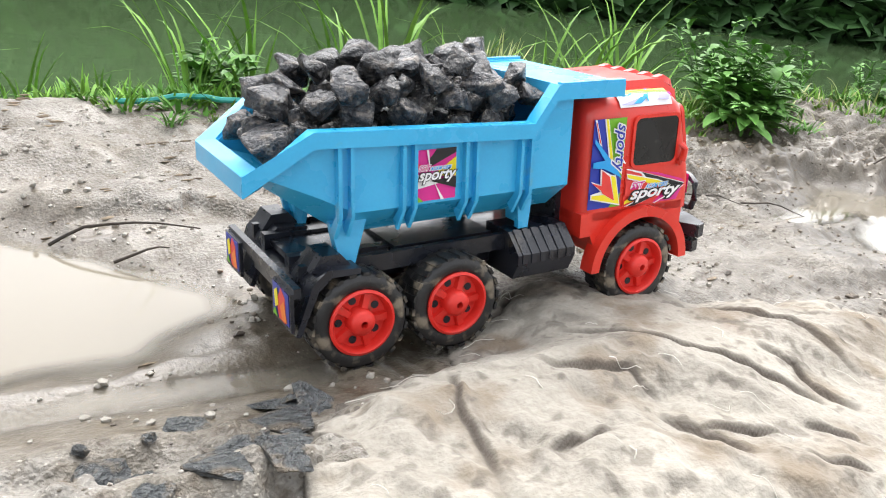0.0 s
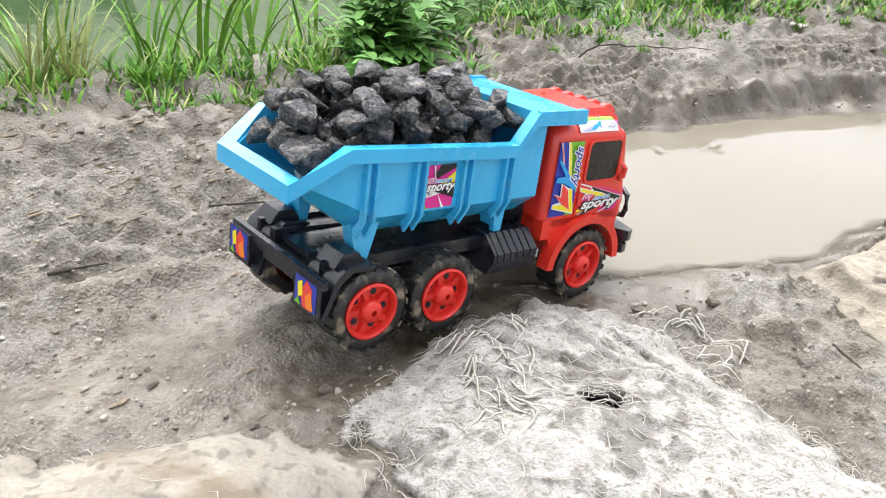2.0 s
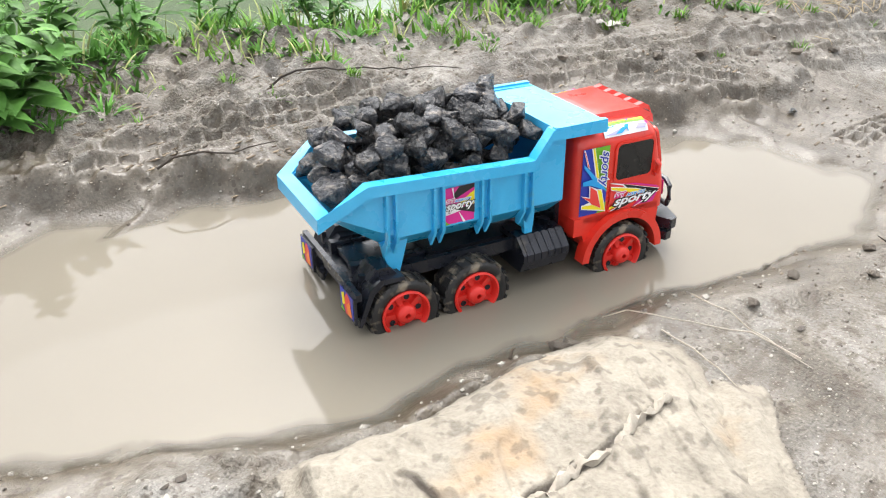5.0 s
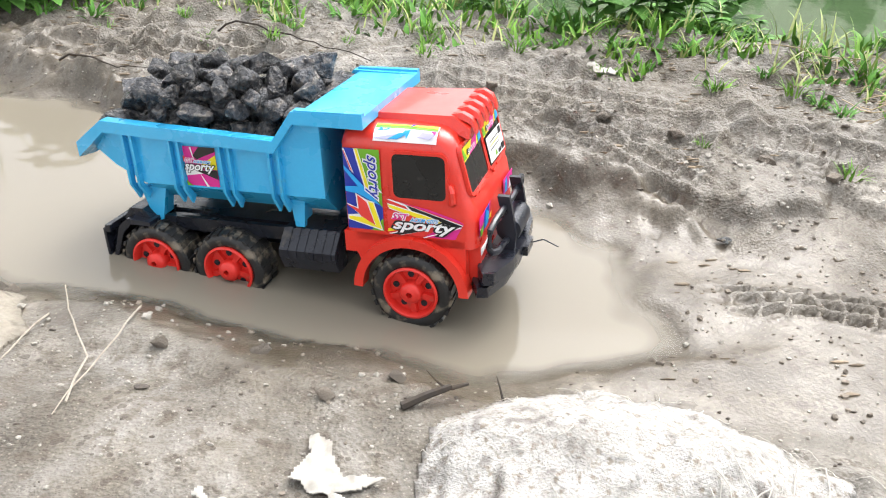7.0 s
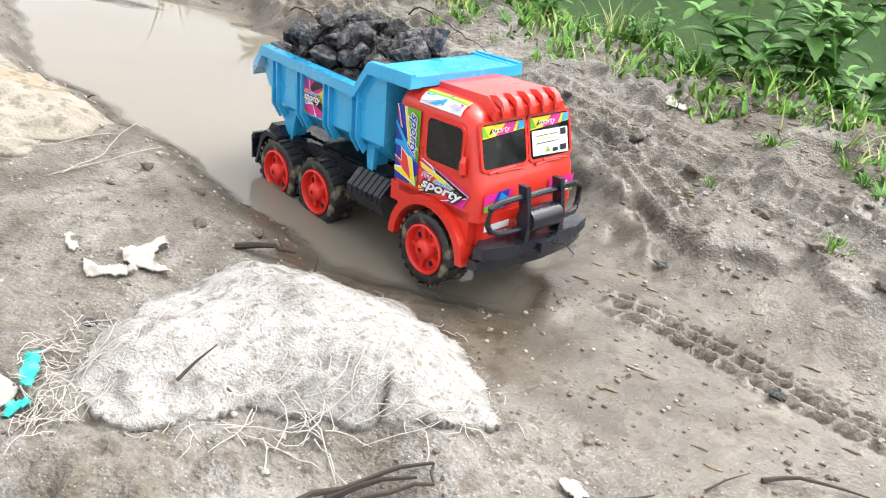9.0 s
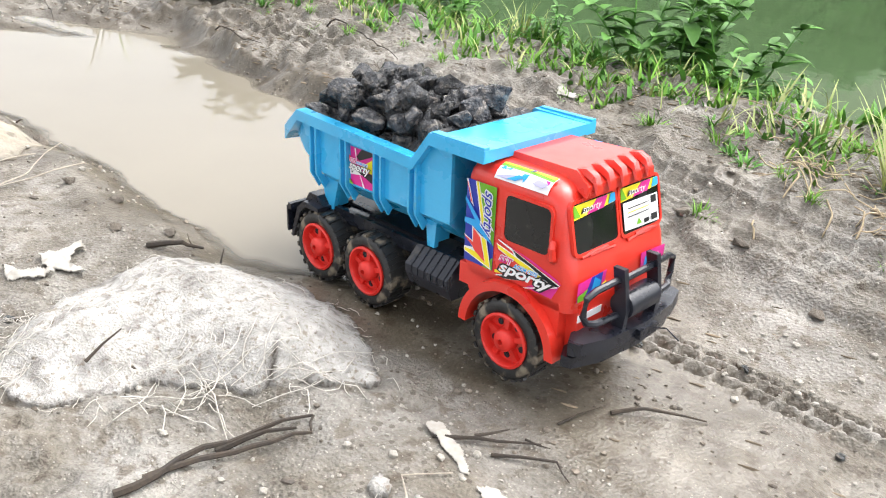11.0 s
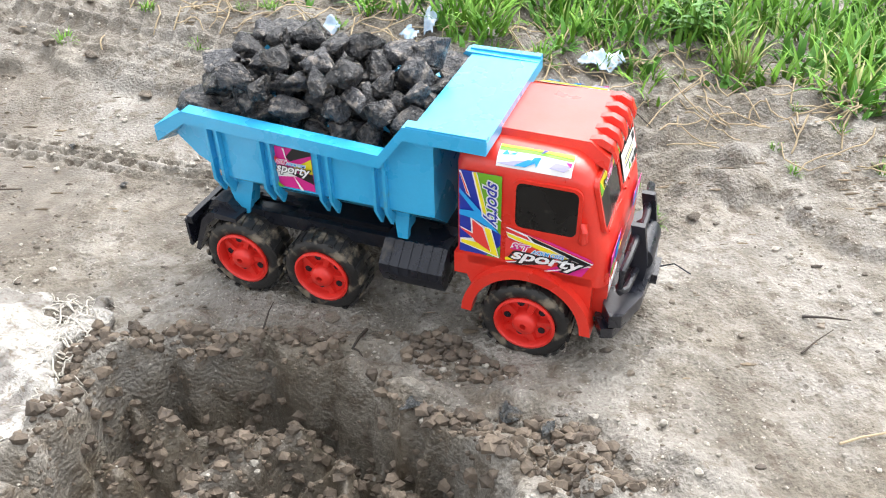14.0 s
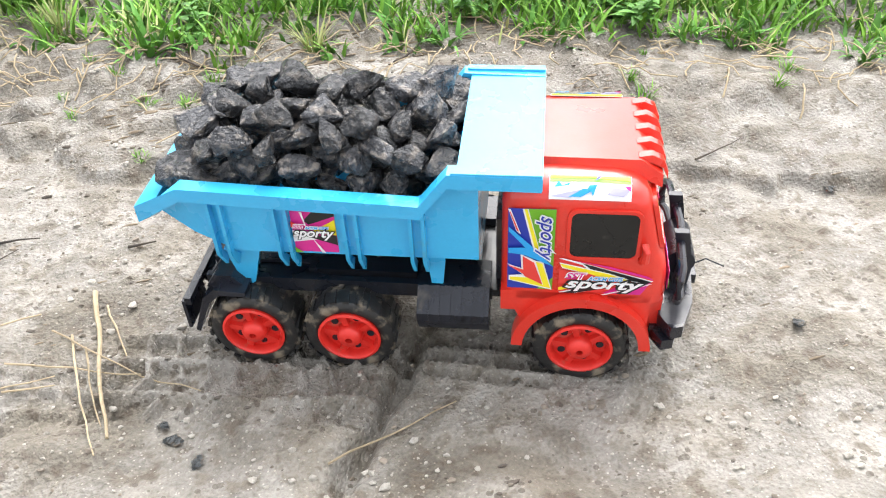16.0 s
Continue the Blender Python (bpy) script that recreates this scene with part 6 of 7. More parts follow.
TWIGS = [([(0.581, 1.097, 0), (0.615, 1.088, 0.008), (0.656, 1.057, 0.012), (0.712, 1.022, 0.006)], 0.0034), ([(0.621, 1.025, 0), (0.65, 1.016, 0.006), (0.671, 1.009, 0.004)], 0.003), ([(1.571, 0.843, 0), (1.624, 0.801, 0.006), (1.673, 0.756, 0.004)], 0.0026), ([(1.44, 0.92, 0), (1.571, 0.843, 0.0)], 0.0026), ([(2.651, 0.02, 0), (2.645, 0.035, 0.018)], 0.0022),
         ([(2.56, 0.0, 0), (2.60, 0.01, 0.012), (2.62, 0.03, 0.006)], 0.0065), ([(2.60, 0.035, 0), (2.585, 0.045, 0.012)], 0.002), ([(2.794, -0.311, 0), (2.806, -0.281, 0.002), (2.825, -0.239, 0.004), (2.856, -0.20, 0.005), (2.884, -0.17, 0.004)], 0.0062), ([(2.80, -0.292, 0), (2.841, -0.229, 0.004), (2.869, -0.211, 0.003), (2.897, -0.186, 0.004), (2.884, -0.168, 0.002)], 0.0050), ([(2.83, -0.235, 0.002), (2.88, -0.19, 0.006)], 0.0055),
         ([(2.985, -0.135, 0), (3.02, -0.125, 0.004), (3.075, -0.100, 0.002)], 0.0036), ([(3.02, -0.122, 0.004), (3.045, -0.10, 0.006)], 0.003), ([(3.06, -0.098, 0), (3.085, -0.108, 0.008)], 0.002), ([(3.04, -0.133, 0), (3.095, -0.116, 0.004), (3.11, -0.131, 0)], 0.0028), ([(3.123, -0.019, 0), (3.15, -0.001, 0.006), (3.207, 0.018, 0)], 0.0038), ([(3.653, -0.268, 0), (3.643, -0.305, 0.006), (3.654, -0.313, 0)], 0.0032),
         ([(4.078, -0.249, 0), (4.122, -0.257, 0.004)], 0.0026), ([(4.881, -0.39, 0), (4.959, -0.368, 0.004)], 0.0022), ([(4.216, -0.304, 0), (4.246, -0.31, 0.003)], 0.003), ([(2.662, -0.205, 0.02), (2.672, -0.165, 0.034)], 0.003),
         ([(2.10, 0.245, 0), (2.113, 0.249, 0.010)], 0.003), ([(3.56, -0.28, 0), (3.565, -0.25, 0.02)], 0.002), ([(2.30, 0.88, 0), (2.48, 0.76, 0.008), (2.55, 0.70, 0)], 0.003), ([(2.06, 0.82, 0), (2.22, 0.76, 0.004)], 0.003), ([(1.70, 0.21, 0), (1.665, 0.175, 0.004)], 0.003),
         ([(4.60, -0.05, 0), (4.75, 0.05, 0.01)], 0.003), ([(4.30, 0.06, 0), (4.42, -0.03, 0.006)], 0.003), ([(3.92, 0.18, 0), (4.0, 0.1, 0.004)], 0.003), ([(1.02, 0.98, 0), (1.10, 0.94, 0)], 0.004), ([(1.22, 0.92, 0), (1.28, 0.90, 0)], 0.004), ([(3.08, -0.06, 0), (3.11, -0.02, 0.003)], 0.002), ([(4.06, -0.30, 0), (4.10, -0.27, 0.003)], 0.002)]
for k, (pts, r) in enumerate(TWIGS):
    stick("twig", pts, r * 0.62, TWIG, "thin dark twig lying on the mud", "twig", "twigs on the mud", seed=k, wob=0.0016 + max(0, r - 0.003) * 1.2, taper=0.35)
ROOTS = [[(2.321, 0.159, 0), (2.311, 0.108, 0.004), (2.297, 0.061, 0.002), (2.284, 0.008, 0)], [(2.24, 0.152, 0), (2.229, 0.11, 0.004), (2.219, 0.077, 0), (2.204, 0.05, 0)], [(2.29, 0.024, 0), (2.293, 0.077, 0.006), (2.251, 0.17, 0.004), (2.235, 0.22, 0)], [(3.02, -0.255, 0), (2.985, -0.20, 0.003), (3.02, -0.175, 0)]]
for k, pts in enumerate(ROOTS):
    stick("root", pts, 0.0011, CORD, "pale thin root on the mud", "root", "roots on the mud", seed=40 + k)
STRAWS = [[(4.18, -0.373, 0), (4.184, -0.465, 0.004), (4.19, -0.592, 0)], [(4.10, -0.50, 0), (4.146, -0.51, 0.002)], [(4.17, -0.463, 0), (4.176, -0.518, 0.003), (4.186, -0.58, 0.004)], [(3.778, 0.135, 0), (3.875, 0.148, 0.006)], [(3.801, 0.099, 0), (3.819, 0.129, 0.004), (3.83, 0.16, 0.01)], [(3.97, -0.51, 0), (4.06, -0.50, 0.004), (4.145, -0.495, 0)], [(4.16, -0.44, 0), (4.165, -0.52, 0.004), (4.18, -0.61, 0)], [(4.10, -0.46, 0), (4.22, -0.52, 0.005)], [(4.14, -0.43, 0), (4.20, -0.50, 0.004), (4.27, -0.56, 0)], [(4.05, -0.41, 0), (4.13, -0.40, 0.003)], [(4.19, -0.40, 0), (4.21, -0.50, 0)], [(4.36, -0.68, 0), (4.48, -0.65, 0)],
          [(4.42, 0.02, 0), (4.56, 0.06, 0.02)], [(4.18, 0.10, 0), (4.32, 0.12, 0.02)], [(4.62, -0.02, 0), (4.70, 0.10, 0.03)], [(4.85, -0.10, 0), (4.98, -0.02, 0.02)], [(3.84, 0.22, 0), (3.97, 0.20, 0.01)], [(3.3, 0.60, 0), (3.44, 0.50, 0.01)], [(3.1, 0.72, 0), (3.26, 0.60, 0.012)], [(4.0, 0.12, 0), (4.1, 0.2, 0.02)], [(4.5, -0.10, 0), (4.62, -0.06, 0.006)], [(3.48, 0.45, 0), (3.6, 0.40, 0.004)]]
for k, pts in enumerate(STRAWS):
    stick("straw", pts, 0.0028 if k == 0 else 0.0011 if k % 3 else 0.0013, STRAW, "dry yellow straw stalk on the ground", "straw", "straw on the ground", seed=60 + k)


HOSE = material("faded_teal_hose", (0.02, 0.24, 0.22), (0.05, 0.36, 0.32), 0.45, 40, 200, 0.1)
stick("hose", [(0.80, 1.46, 0), (0.92, 1.40, 0.004), (1.03, 1.345, 0.006), (1.14, 1.30, 0.004), (1.22, 1.285, 0)], 0.0045, HOSE, "thin teal plastic hose lying along the bank", "hose", "", lift=0.004, taper=1.0, seed=3)


def straw_start(r):
    x = r.uniform(3.2, 5.4)
    return x, edge_y(x) + r.gauss(-0.01, 0.06)


EDGE_X = [-1.0, 0.69, 0.76, 0.86, 1.12, 1.35, 1.56, 1.72, 1.84, 1.98, 2.19, 2.42, 2.58, 2.71, 2.87, 3.00, 3.20, 3.36, 3.57, 3.69, 3.80, 3.90, 4.06, 4.22, 4.37, 4.53, 4.70, 4.84, 5.0, 5.135, 5.26, 6.5]
EDGE_Y = [2.1, 1.62, 1.48, 1.36, 1.28, 1.24, 1.16, 1.07, 1.07, 1.03, 1.01, 0.89, 0.80, 0.76, 0.69, 0.62, 0.53, 0.46, 0.40, 0.30, 0.24, 0.255, 0.195, 0.127, 0.04, 0.01, -0.01, -0.10, -0.144, -0.225, -0.27, -0.85]


def edge_y(x):
    """The line where the bank's grass begins."""
    return float(np.interp(x, EDGE_X, EDGE_Y))


tagged(new("straw_litter", strands("straw_litter", 420, straw_start, STRAW, 77, (0.03, 0.11), 0.0009, 0.008)), "dry straw litter along the edge of the grass", "straw", kind="stuff")


def scrap(kind, corners, mat, label, category, seed, crumple=0.006, lift=0.002, gap=0.0026):
    xs = np.arange(min(c[0] for c in corners), max(c[0] for c in corners) + gap, gap)
    ys = np.arange(min(c[1] for c in corners), max(c[1] for c in corners) + gap, gap)
    gx, gy = np.meshgrid(xs, ys, indexing="ij")
    m = in_polygon(gx, gy, corners) + 0.008 * value_noise(gx, gy, 0.012, seed)
    z = soft_height(gx, gy) + lift + crumple * (0.35 + np.abs(value_noise(gx, gy, 0.016, seed + 1)) * 1.6 + value_noise(gx, gy, 0.007, seed + 2) * 0.9)
    number = np.arange(gx.size).reshape(gx.shape)
    cell = (m[:-1, :-1] > 0) & (m[1:, 1:] > 0)
    i, j = np.nonzero(cell)
    top = np.stack([number[i, j], number[i + 1, j], number[i + 1, j + 1], number[i, j + 1]], -1)
    co = np.stack([gx, gy, z], -1).reshape(-1, 3)
    low = co - (0, 0, 0.0012)
    faces = np.concatenate([top, top[:, ::-1] + len(co)])
    me = mesh_from(kind, np.concatenate([co, low]).tolist(), faces.tolist(), mat)
    return tagged(new(kind, me), label, category, "litter on the mud")


scrap("paper_scrap", [(2.472, -0.073), (2.487, -0.046), (2.485, -0.023), (2.506, -0.037), (2.516, -0.07), (2.552, -0.075), (2.519, -0.086), (2.491, -0.09)], PAPER, "torn star-shaped scrap of white cloth on the mud", "litter", 400, 0.0066, gap=0.002)
scrap("paper_scrap", [(2.450, -0.104), (2.484, -0.108), (2.498, -0.096), (2.522, -0.086), (2.506, -0.110), (2.480, -0.124)], PAPER, "long torn strip of white paper", "litter", 405, 0.006, gap=0.002)
scrap("paper_scrap", [(2.400, -0.080), (2.413, -0.076), (2.436, -0.090), (2.441, -0.104), (2.421, -0.098)], PAPER, "narrow white paper scrap", "litter", 408, 0.004, gap=0.002)
scrap("paper_scrap", [(2.390, -0.185), (2.396, -0.172), (2.430, -0.176), (2.426, -0.195), (2.408, -0.194)], PAPER, "crumpled white scrap on the mud", "litter", 409, 0.005, gap=0.002)
scrap("paper_scrap", [(2.548, -0.300), (2.524, -0.274), (2.543, -0.266), (2.568, -0.274), (2.562, -0.294)], PAPER, "shredded white scrap beside the sack", "litter", 410, 0.007, gap=0.002)
scrap("paper_scrap", [(2.974, -0.123), (2.987, -0.113), (3.018, -0.143), (3.039, -0.174), (3.023, -0.166), (2.996, -0.148)], PAPER, "narrow torn strip of white paper", "litter", 411, 0.003, gap=0.002)
scrap("paper_scrap", [(3.041, -0.180), (3.05, -0.170), (3.073, -0.177), (3.072, -0.190), (3.058, -0.200)], PAPER, "white paper scrap on the mud", "litter", 413, 0.003, gap=0.002)
scrap("paper_scrap", [(2.865, 0.65), (2.905, 0.645), (2.90, 0.62), (2.87, 0.625)], PAPER, "crumpled white paper by the grass", "litter", 415, 0.0044, 0.006)
scrap("plastic_scrap", [(2.532, -0.243), (2.538, -0.230), (2.557, -0.247), (2.570, -0.265), (2.562, -0.271), (2.545, -0.259)], TEAL, "torn teal plastic scrap on the mud", "litter", 417, 0.006, gap=0.002)
scrap("plastic_scrap", [(2.573, -0.302), (2.566, -0.288), (2.570, -0.270), (2.577, -0.280), (2.580, -0.295)], TEAL, "small teal plastic scrap on the mud", "litter", 419, 0.005, gap=0.002)
scrap("wrapper", [(3.527, 0.268), (3.547, 0.291), (3.574, 0.285), (3.570, 0.258), (3.547, 0.238), (3.530, 0.245)], WRAP_WARM, "faded yellow and red plastic wrapper", "litter", 421, 0.009, 0.004)
scrap("wrapper", [(3.552, 0.308), (3.574, 0.315), (3.584, 0.291), (3.564, 0.285)], WRAP_BLUE, "crumpled clear wrapper beside the faded one", "litter", 424, 0.014, 0.004)
scrap("wrapper", [(3.552, 0.395), (3.572, 0.415), (3.592, 0.392), (3.570, 0.378)], WRAP_BLUE, "crumpled blue wrapper at the grass edge", "litter", 427, 0.0099, 0.006)
scrap("wrapper", [(3.665, 0.275), (3.682, 0.29), (3.700, 0.275), (3.685, 0.26)], WRAP_BLUE, "small crumpled pale blue wrapper", "litter", 430, 0.010, 0.004)
scrap("wrapper", [(3.698, 0.265), (3.708, 0.305), (3.728, 0.300), (3.718, 0.255)], WRAP_BLUE, "crumpled blue wrapper standing in the grass edge", "litter", 433, 0.018, 0.006)
scrap("wrapper", [(3.915, 0.225), (3.945, 0.242), (3.985, 0.262), (3.990, 0.240), (3.962, 0.215), (3.935, 0.21)], WRAP_BLUE, "crumpled pale blue wrapper in the grass", "litter", 436, 0.012, 0.006)


# ---------------------------------------------------------------- plants along the bank
def blade(co, faces, root, way, lean, length, width, droop, segs=6):
    """One arching blade with a fold along its middle."""
    side = Vector((-way.y, way.x, 0))
    base = len(co)
    p, tilt = Vector(root), lean
    for i in range(segs + 1):
        t = i / segs
        w = width * (1 - t ** 1.6) * (0.75 + 0.5 * min(1, t * 3)) * 0.5 + 0.0002
        fold = Vector((0, 0, w * 0.45))
        co += [tuple(p - side * w + fold), tuple(p), tuple(p + side * w + fold)]
        p = p + (way * math.sin(tilt) + Vector((0, 0, math.cos(tilt)))) * (length / segs)
        tilt += droop / segs * (0.5 + t)
    for i in range(segs):
        for j in (0, 1):
            a = base + 3 * i + j
            faces.append((a, a + 1, a + 4, a + 3))


def tuft_mesh(name, seed, count, length, width, spread, mat, droop=(0.3, 1.3), lean=(0.05, 0.5)):
    rng = random.Random(seed)
    co, faces = [], []
    for _ in range(count):
        a, r = rng.uniform(0, 6.28), spread * math.sqrt(rng.random())
        b = a + rng.gauss(0, 0.6)
        blade(co, faces, (r * math.cos(a), r * math.sin(a), -0.008), Vector((math.cos(b), math.sin(b), 0)), rng.uniform(*lean), length * rng.uniform(0.5, 1.1), width * rng.uniform(0.7, 1.2), rng.uniform(*droop))
    return mesh_from(name, co, faces, mat)


def leaf(co, faces, root, way, up, length, width, droop, segs=5):
    side = way.cross(up).normalized()
    base, p, ahead = len(co), Vector(root), way.normalized()
    for i in range(segs + 1):
        t = i / segs
        w = width * 0.5 * (math.sin(math.pi * min(1, t * 0.93 + 0.07)) ** 0.8) + 0.0003
        co += [tuple(p - side * w + up * w * 0.35), tuple(p), tuple(p + side * w + up * w * 0.35)]
        ahead = (ahead - Vector((0, 0, droop / segs))).normalized()
        p = p + ahead * (length / segs)
    for i in range(segs):
        for j in (0, 1):
            a = base + 3 * i + j
            faces.append((a, a + 1, a + 4, a + 3))


def weed(seed, tall, stems, leaf_long, leaf_wide, x, y, label, slim=1.0):
    """A leafy weed: each stem a part, its leaves a part of the stem."""
    rng = random.Random(seed)
    root = new("leafy_weed")
    root.location = (x, y, ground_z(x, y) - 0.005)
    tagged(root, label, "weed", "weeds on the bank")
    for _ in range(stems):
        a, lean = rng.uniform(0, 6.28), rng.uniform(0.05, 0.55)
        h = tall * rng.uniform(0.6, 1.1)
        line = [Vector((0.02 * math.cos(a), 0.02 * math.sin(a), 0))]
        for i in range(7):
            line.append(line[-1] + Vector((math.cos(a) * math.sin(lean), math.sin(a) * math.sin(lean), math.cos(lean))) * (h / 7))
            lean += rng.uniform(-0.05, 0.12)
            a += rng.gauss(0, 0.2)
        bm = bmesh.new()
        tube(bm, line, 0.0028, 6, 0.4)
        s = part("stem", bm, LEAF, root, smooth=True)
        co, faces = [], []
        for i in range(2, 8):
            for k in range(3 if i < 7 else 5):
                b = rng.uniform(0, 6.28)
                out = Vector((math.cos(b), math.sin(b), rng.uniform(0.1, 0.9))).normalized()
                size = (1.15 - 0.09 * i) * rng.uniform(0.7, 1.15)
                up = (Vector((0, 0, 1)) - out * out.z).normalized()
                leaf(co, faces, line[i], out, up, leaf_long * size, leaf_wide * size * slim, rng.uniform(0.3, 1.0))
        lv = new("leaves", mesh_from("leaves", co, faces, LEAF))
        lv.parent = s
    return root


def plant(name, mesh, x, y, turn, size, label, category, group, tilt=0.0):
    ob = new(name, mesh)
    ob.location = (x, y, ground_z(x, y))
    ob.rotation_euler = (tilt * math.sin(turn), tilt * math.cos(turn), turn)
    ob.scale = (size, size, size)
    return tagged(ob, label, category, group)


SHORT = [tuft_mesh("grass_tuft", 500 + k, 34, 0.060, 0.0045, 0.028, GRASS, (0.4, 1.6), (0.1, 0.9)) for k in range(5)]
BROAD = [tuft_mesh("grass_tuft", 510 + k, 22, 0.075, 0.0085, 0.025, LEAF, (0.6, 1.9), (0.2, 1.0)) for k in range(4)]
TALL = [tuft_mesh("tall_grass", 520 + k, 12, 0.29, 0.0068, 0.026, GRASS, (0.5, 2.2), (0.05, 0.65)) for k in range(4)]
PALE = [tuft_mesh("pale_grass", 530 + k, 34, 0.17, 0.0045, 0.020, GRASS_DRY, (0.2, 1.2), (0.05, 0.7)) for k in range(2)]
rng = random.Random(11)
for k in range(300):
    x = rng.uniform(0.2, 5.6)
    back = rng.random() ** 1.3 * (0.22 if x < 3.7 else 0.70)
    patch = noise.noise(Vector((x * 4, 3.3, 0)))
    if x < 3.6 and patch < 0.08 and rng.random() < 0.85:
        continue
    y = edge_y(x) + back - 0.02 + rng.gauss(0, 0.03)
    kind = BROAD if rng.random() < 0.38 else SHORT
    size = rng.uniform(0.45, 1.0) * (0.65 if back < 0.05 else 1.0) * (1.15 if x > 3.6 else 1.0)
    plant("grass_tuft", kind[rng.randrange(len(kind))], x, y, rng.uniform(0, 6.28), size, "short green grass tuft on the bank", "grass", "grass along the bank")
for k in range(46):
    x = rng.uniform(2.2, 5.2)
    y = edge_y(x) - abs(rng.gauss(0, 0.09)) - 0.02
    plant("grass_tuft", SHORT[rng.randrange(5)], x, y, rng.uniform(0, 6.28), rng.uniform(0.2, 0.5), "tiny green grass sprout in the mud", "grass", "sprouts in the mud", 0.2)
for k, (x, y, size) in enumerate([(1.26, 1.38, 1.0), (1.20, 1.42, 0.9), (1.34, 1.46, 1.0), (1.06, 1.52, 1.1), (0.92, 1.46, 0.8), (0.75, 1.68, 0.8), (0.62, 1.75, 0.9), (1.40, 1.75, 1.3), (1.62, 1.60, 1.4), (1.75, 1.62, 1.5), (1.84, 1.55, 1.5), (1.66, 1.34, 1.0), (1.74, 1.30, 1.1), (1.82, 1.28, 1.1), (1.50, 1.42, 1.0), (2.00, 1.45, 1.3), (2.12, 1.42, 1.2), (2.25, 1.35, 1.1), (2.45, 1.30, 1.0), (2.62, 1.18, 0.8), (2.30, 1.50, 1.3),
                                  (0.45, 1.95, 1.1), (1.10, 1.90, 1.3), (0.85, 2.0, 1.2), (3.30, 0.92, 0.7), (3.48, 0.82, 0.8), (3.62, 0.80, 0.8), (3.02, 1.12, 0.8), (2.78, 1.12, 0.7), (3.75, 0.72, 0.7), (4.45, 0.20, 0.5), (4.62, 0.16, 0.5), (4.85, 0.10, 0.55), (4.25, 0.34, 0.5), (5.0, 0.0, 0.5), (5.15, 0.0, 0.5), (4.05, 0.50, 0.6), (3.92, 0.45, 0.5), (4.72, 0.02, 0.4)]):
    plant("tall_grass", TALL[k % 4], x, y, k * 1.9, size, "tall arching green grass by the pond", "grass", "tall grass by the pond")
for k, (x, y, size) in enumerate([(3.365, 0.47, 0.85), (1.45, 1.34, 0.9), (1.52, 1.36, 1.0), (3.52, 0.60, 0.7), (2.70, 0.98, 0.6), (4.15, 0.22, 0.5), (4.50, 0.02, 0.5)]):
    plant("pale_grass", PALE[k % 2], x, y, k * 2.3, size, "pale half-dry grass clump on the bank", "grass", "pale grass on the bank")
for k, (x, y, tall, stems, ll, lw) in enumerate([(1.93, 1.10, 0.17, 6, 0.075, 0.030), (1.99, 1.14, 0.15, 5, 0.07, 0.032), (2.10, 1.22, 0.20, 7, 0.07, 0.024), (2.25, 1.22, 0.20, 6, 0.06, 0.022), (2.40, 1.16, 0.16, 5, 0.055, 0.020), (2.95, 0.86, 0.19, 4, 0.085, 0.034), (3.03, 0.88, 0.21, 4, 0.09, 0.036), (3.12, 0.86, 0.17, 4, 0.08, 0.032),
                                                 (3.20, 0.92, 0.18, 7, 0.065, 0.026), (2.76, 0.96, 0.10, 4, 0.045, 0.016), (2.55, 1.04, 0.12, 5, 0.05, 0.018), (3.26, 0.84, 0.10, 4, 0.05, 0.02), (0.98, 1.48, 0.10, 5, 0.07, 0.022), (3.45, 0.78, 0.11, 5, 0.05, 0.018), (3.60, 0.70, 0.10, 5, 0.045, 0.016), (3.85, 0.50, 0.08, 5, 0.04, 0.014), (4.10, 0.34, 0.07, 5, 0.04, 0.014), (4.75, 0.06, 0.07, 4, 0.04, 0.014),
                                                 (2.55, 1.35, 0.24, 7, 0.07, 0.024), (2.32, 1.42, 0.26, 7, 0.07, 0.024), (2.70, 1.28, 0.20, 6, 0.06, 0.02), (4.35, 0.16, 0.06, 5, 0.035, 0.013), (4.95, -0.06, 0.06, 5, 0.04, 0.015), (1.90, 1.03, 0.13, 6, 0.08, 0.034), (1.97, 1.06, 0.14, 6, 0.085, 0.036)]):
    weed(600 + k, tall, stems, ll, lw, x, y, "green leafy weed growing on the pond bank")


def dense_grass(name, count, x0, x1, deep, length, width, seed, label, mat):
    """A meadow of single blades, joined."""
    r = random.Random(seed)
    co, faces, roots = [], [], []
    while len(roots) < count:
        x = r.uniform(x0, x1)
        back = deep * r.random() ** 1.2 * float(np.interp(x, (3.5, 3.85, 4.1), (0.3, 0.75, 1.0)) if deep > 0.5 else 1)
        y = edge_y(x) + back + 0.03 * math.sin(x * 23) + 0.03 * math.sin(x * 51 + 1)
        if noise.noise(Vector((x * 9, y * 9, seed))) < -0.22 + (0.25 if back < 0.06 else 0):
            continue
        roots.append((x, y, min(1.0, 0.45 + back * 4)))
    zs = height(np.array([p[0] for p in roots]), np.array([p[1] for p in roots]))
    for (x, y, k), z in zip(roots, zs):
        a = r.uniform(0, 6.28)
        blade(co, faces, (x, y, z - 0.004), Vector((math.cos(a), math.sin(a), 0)), r.uniform(0.1, 0.9), length * k * r.uniform(0.45, 1.15), width * r.uniform(0.6, 1.3), r.uniform(0.3, 1.6), 4)
    tagged(new(name, mesh_from(name, co, faces, mat)), label, "grass", kind="stuff")


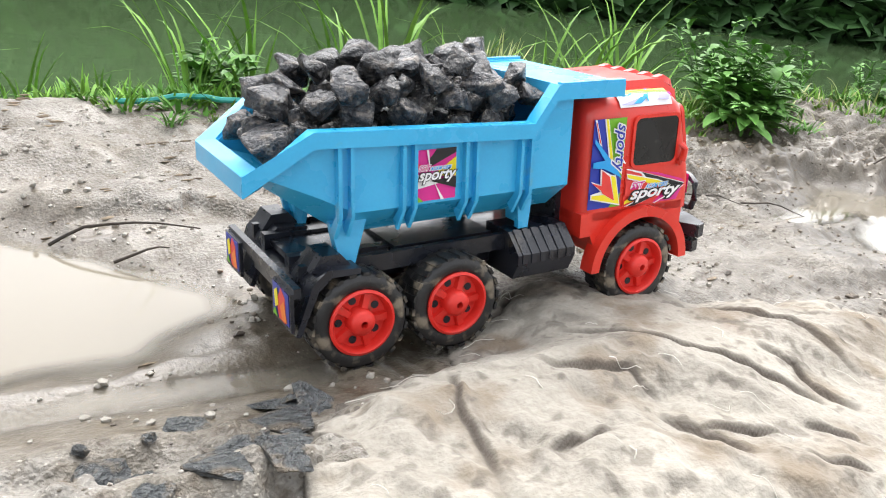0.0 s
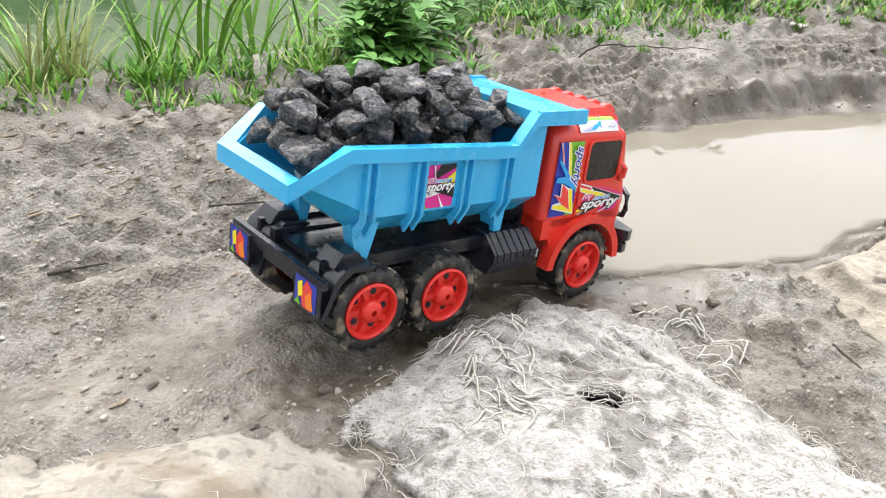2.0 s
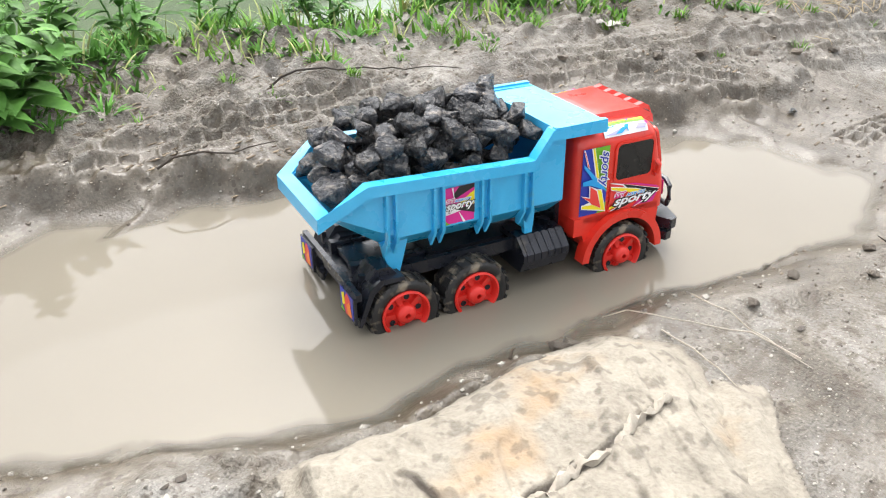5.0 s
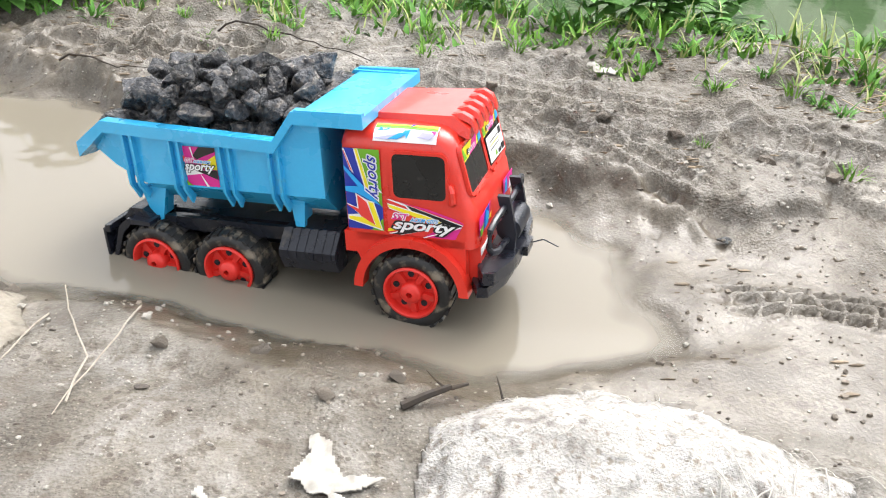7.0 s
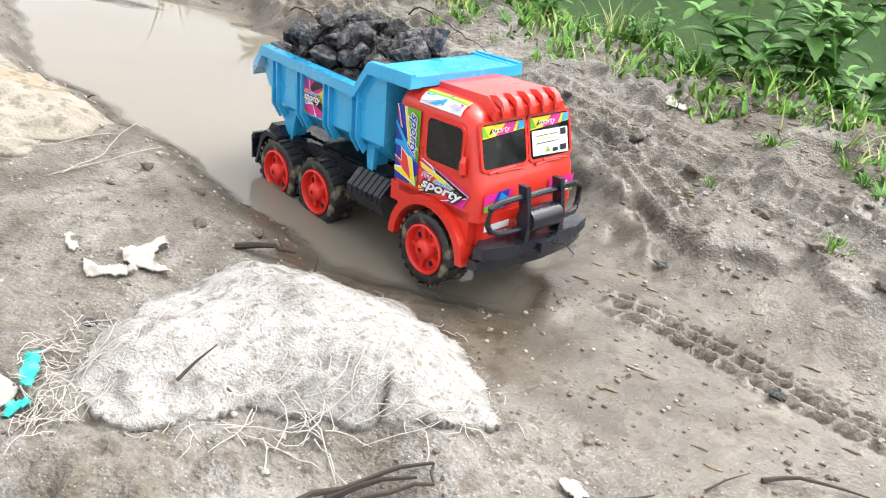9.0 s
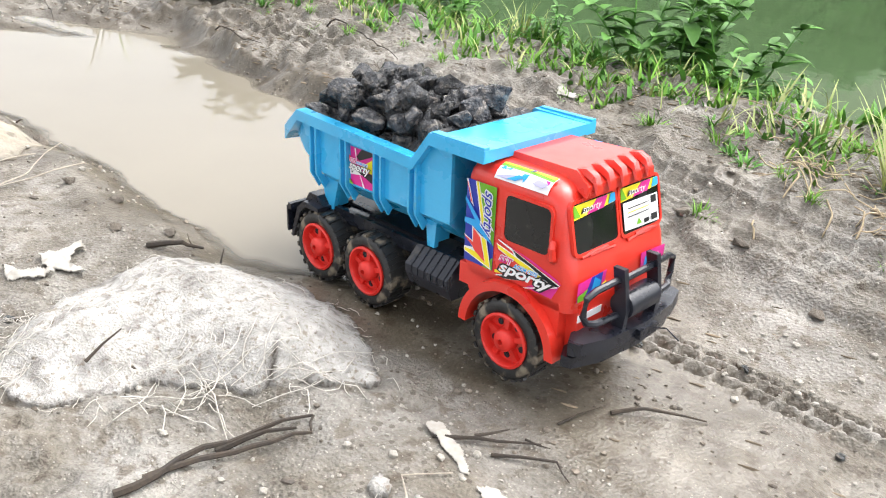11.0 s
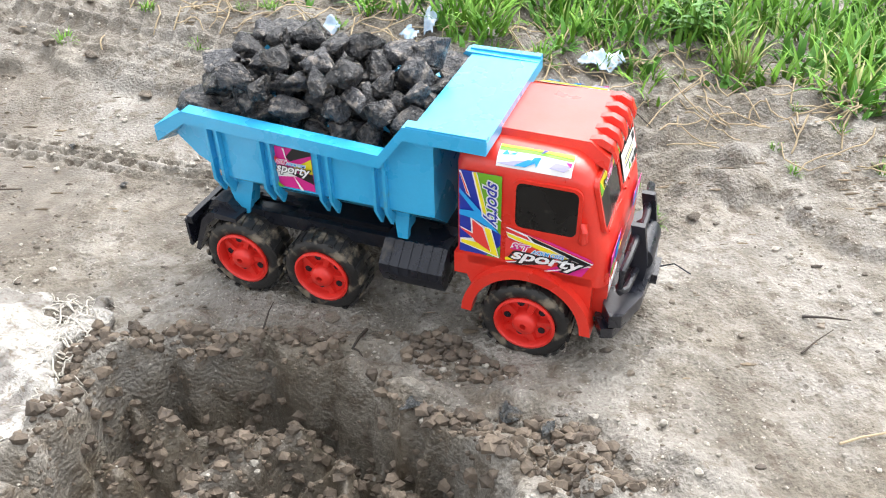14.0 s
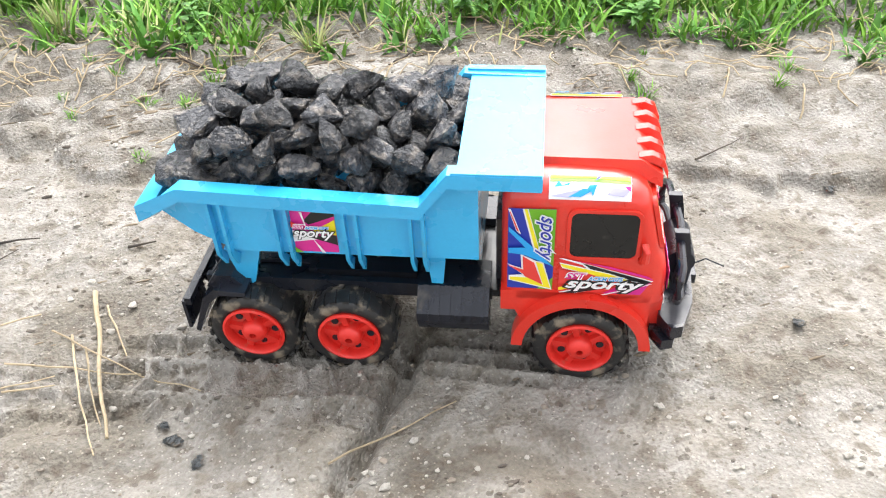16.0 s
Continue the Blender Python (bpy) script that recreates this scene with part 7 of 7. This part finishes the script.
dense_grass("meadow_grass", 10000, 3.55, 5.9, 1.1, 0.095, 0.0050, 1, "dense green grass at the end of the bank", GRASS)
dense_grass("meadow_leaves", 3400, 3.55, 5.9, 1.1, 0.060, 0.0095, 2, "dense broad green blades at the end of the bank", LEAF)
dense_grass("bank_grass", 2100, 0.2, 3.6, 0.20, 0.055, 0.0048, 3, "short green grass along the pond bank", GRASS)
dense_grass("bank_leaves", 900, 0.2, 3.6, 0.20, 0.045, 0.0085, 4, "low broad green blades along the pond bank", LEAF)
dense_grass("dry_bank_grass", 1500, 1.0, 5.6, 0.30, 0.075, 0.0032, 5, "pale dry blades among the bank's grass", GRASS_DRY)


def far_bank():
    """The overgrown far side of the pond: leaves in uneven mounds."""
    r = np.random.default_rng(3)
    n = 36000
    t = r.uniform(0, 1, n)
    x = np.interp(t, (0, 0.3, 0.5, 0.7, 0.85, 1), (-12, 0, 5, 10, 14, 18))
    y = np.interp(t, (0, 0.3, 0.5, 0.7, 0.85, 1), (11.5, 9.3, 7.8, 5.0, 1.5, -4)) + r.uniform(0, 1.6, n)
    top = np.maximum(0.9, 1.6 + 1.5 * value_noise(t * 40, t * 0, 1.7, 81) + 0.9 * value_noise(t * 40, t * 0, 0.5, 82))
    z = -0.15 + top * r.random(n) ** 1.1
    y, x = y + 0.2 * z, x + 0.1 * z
    a, b, size = r.uniform(0, 6.28, n), r.uniform(-0.9, 0.9, n), r.uniform(0.10, 0.30, n)
    u = np.stack([np.cos(a) * np.cos(b), np.sin(a) * np.cos(b), np.sin(b)], -1) * size[:, None]
    v = np.stack([-np.sin(a), np.cos(a), 0.4 + 0 * a], -1) * (size * 0.5)[:, None]
    c = np.stack([x, y, z], -1)
    co = np.stack([c - u, c - v, c + u, c + v], 1).reshape(-1, 3)
    faces = np.arange(4 * n).reshape(-1, 4)
    tagged(new("far_bushes", mesh_from("far_bushes", co.tolist(), faces.tolist(), FAR_LEAF, False)), "dense green bushes on the far side of the pond", "bushes", kind="stuff")


far_bank()


motions()
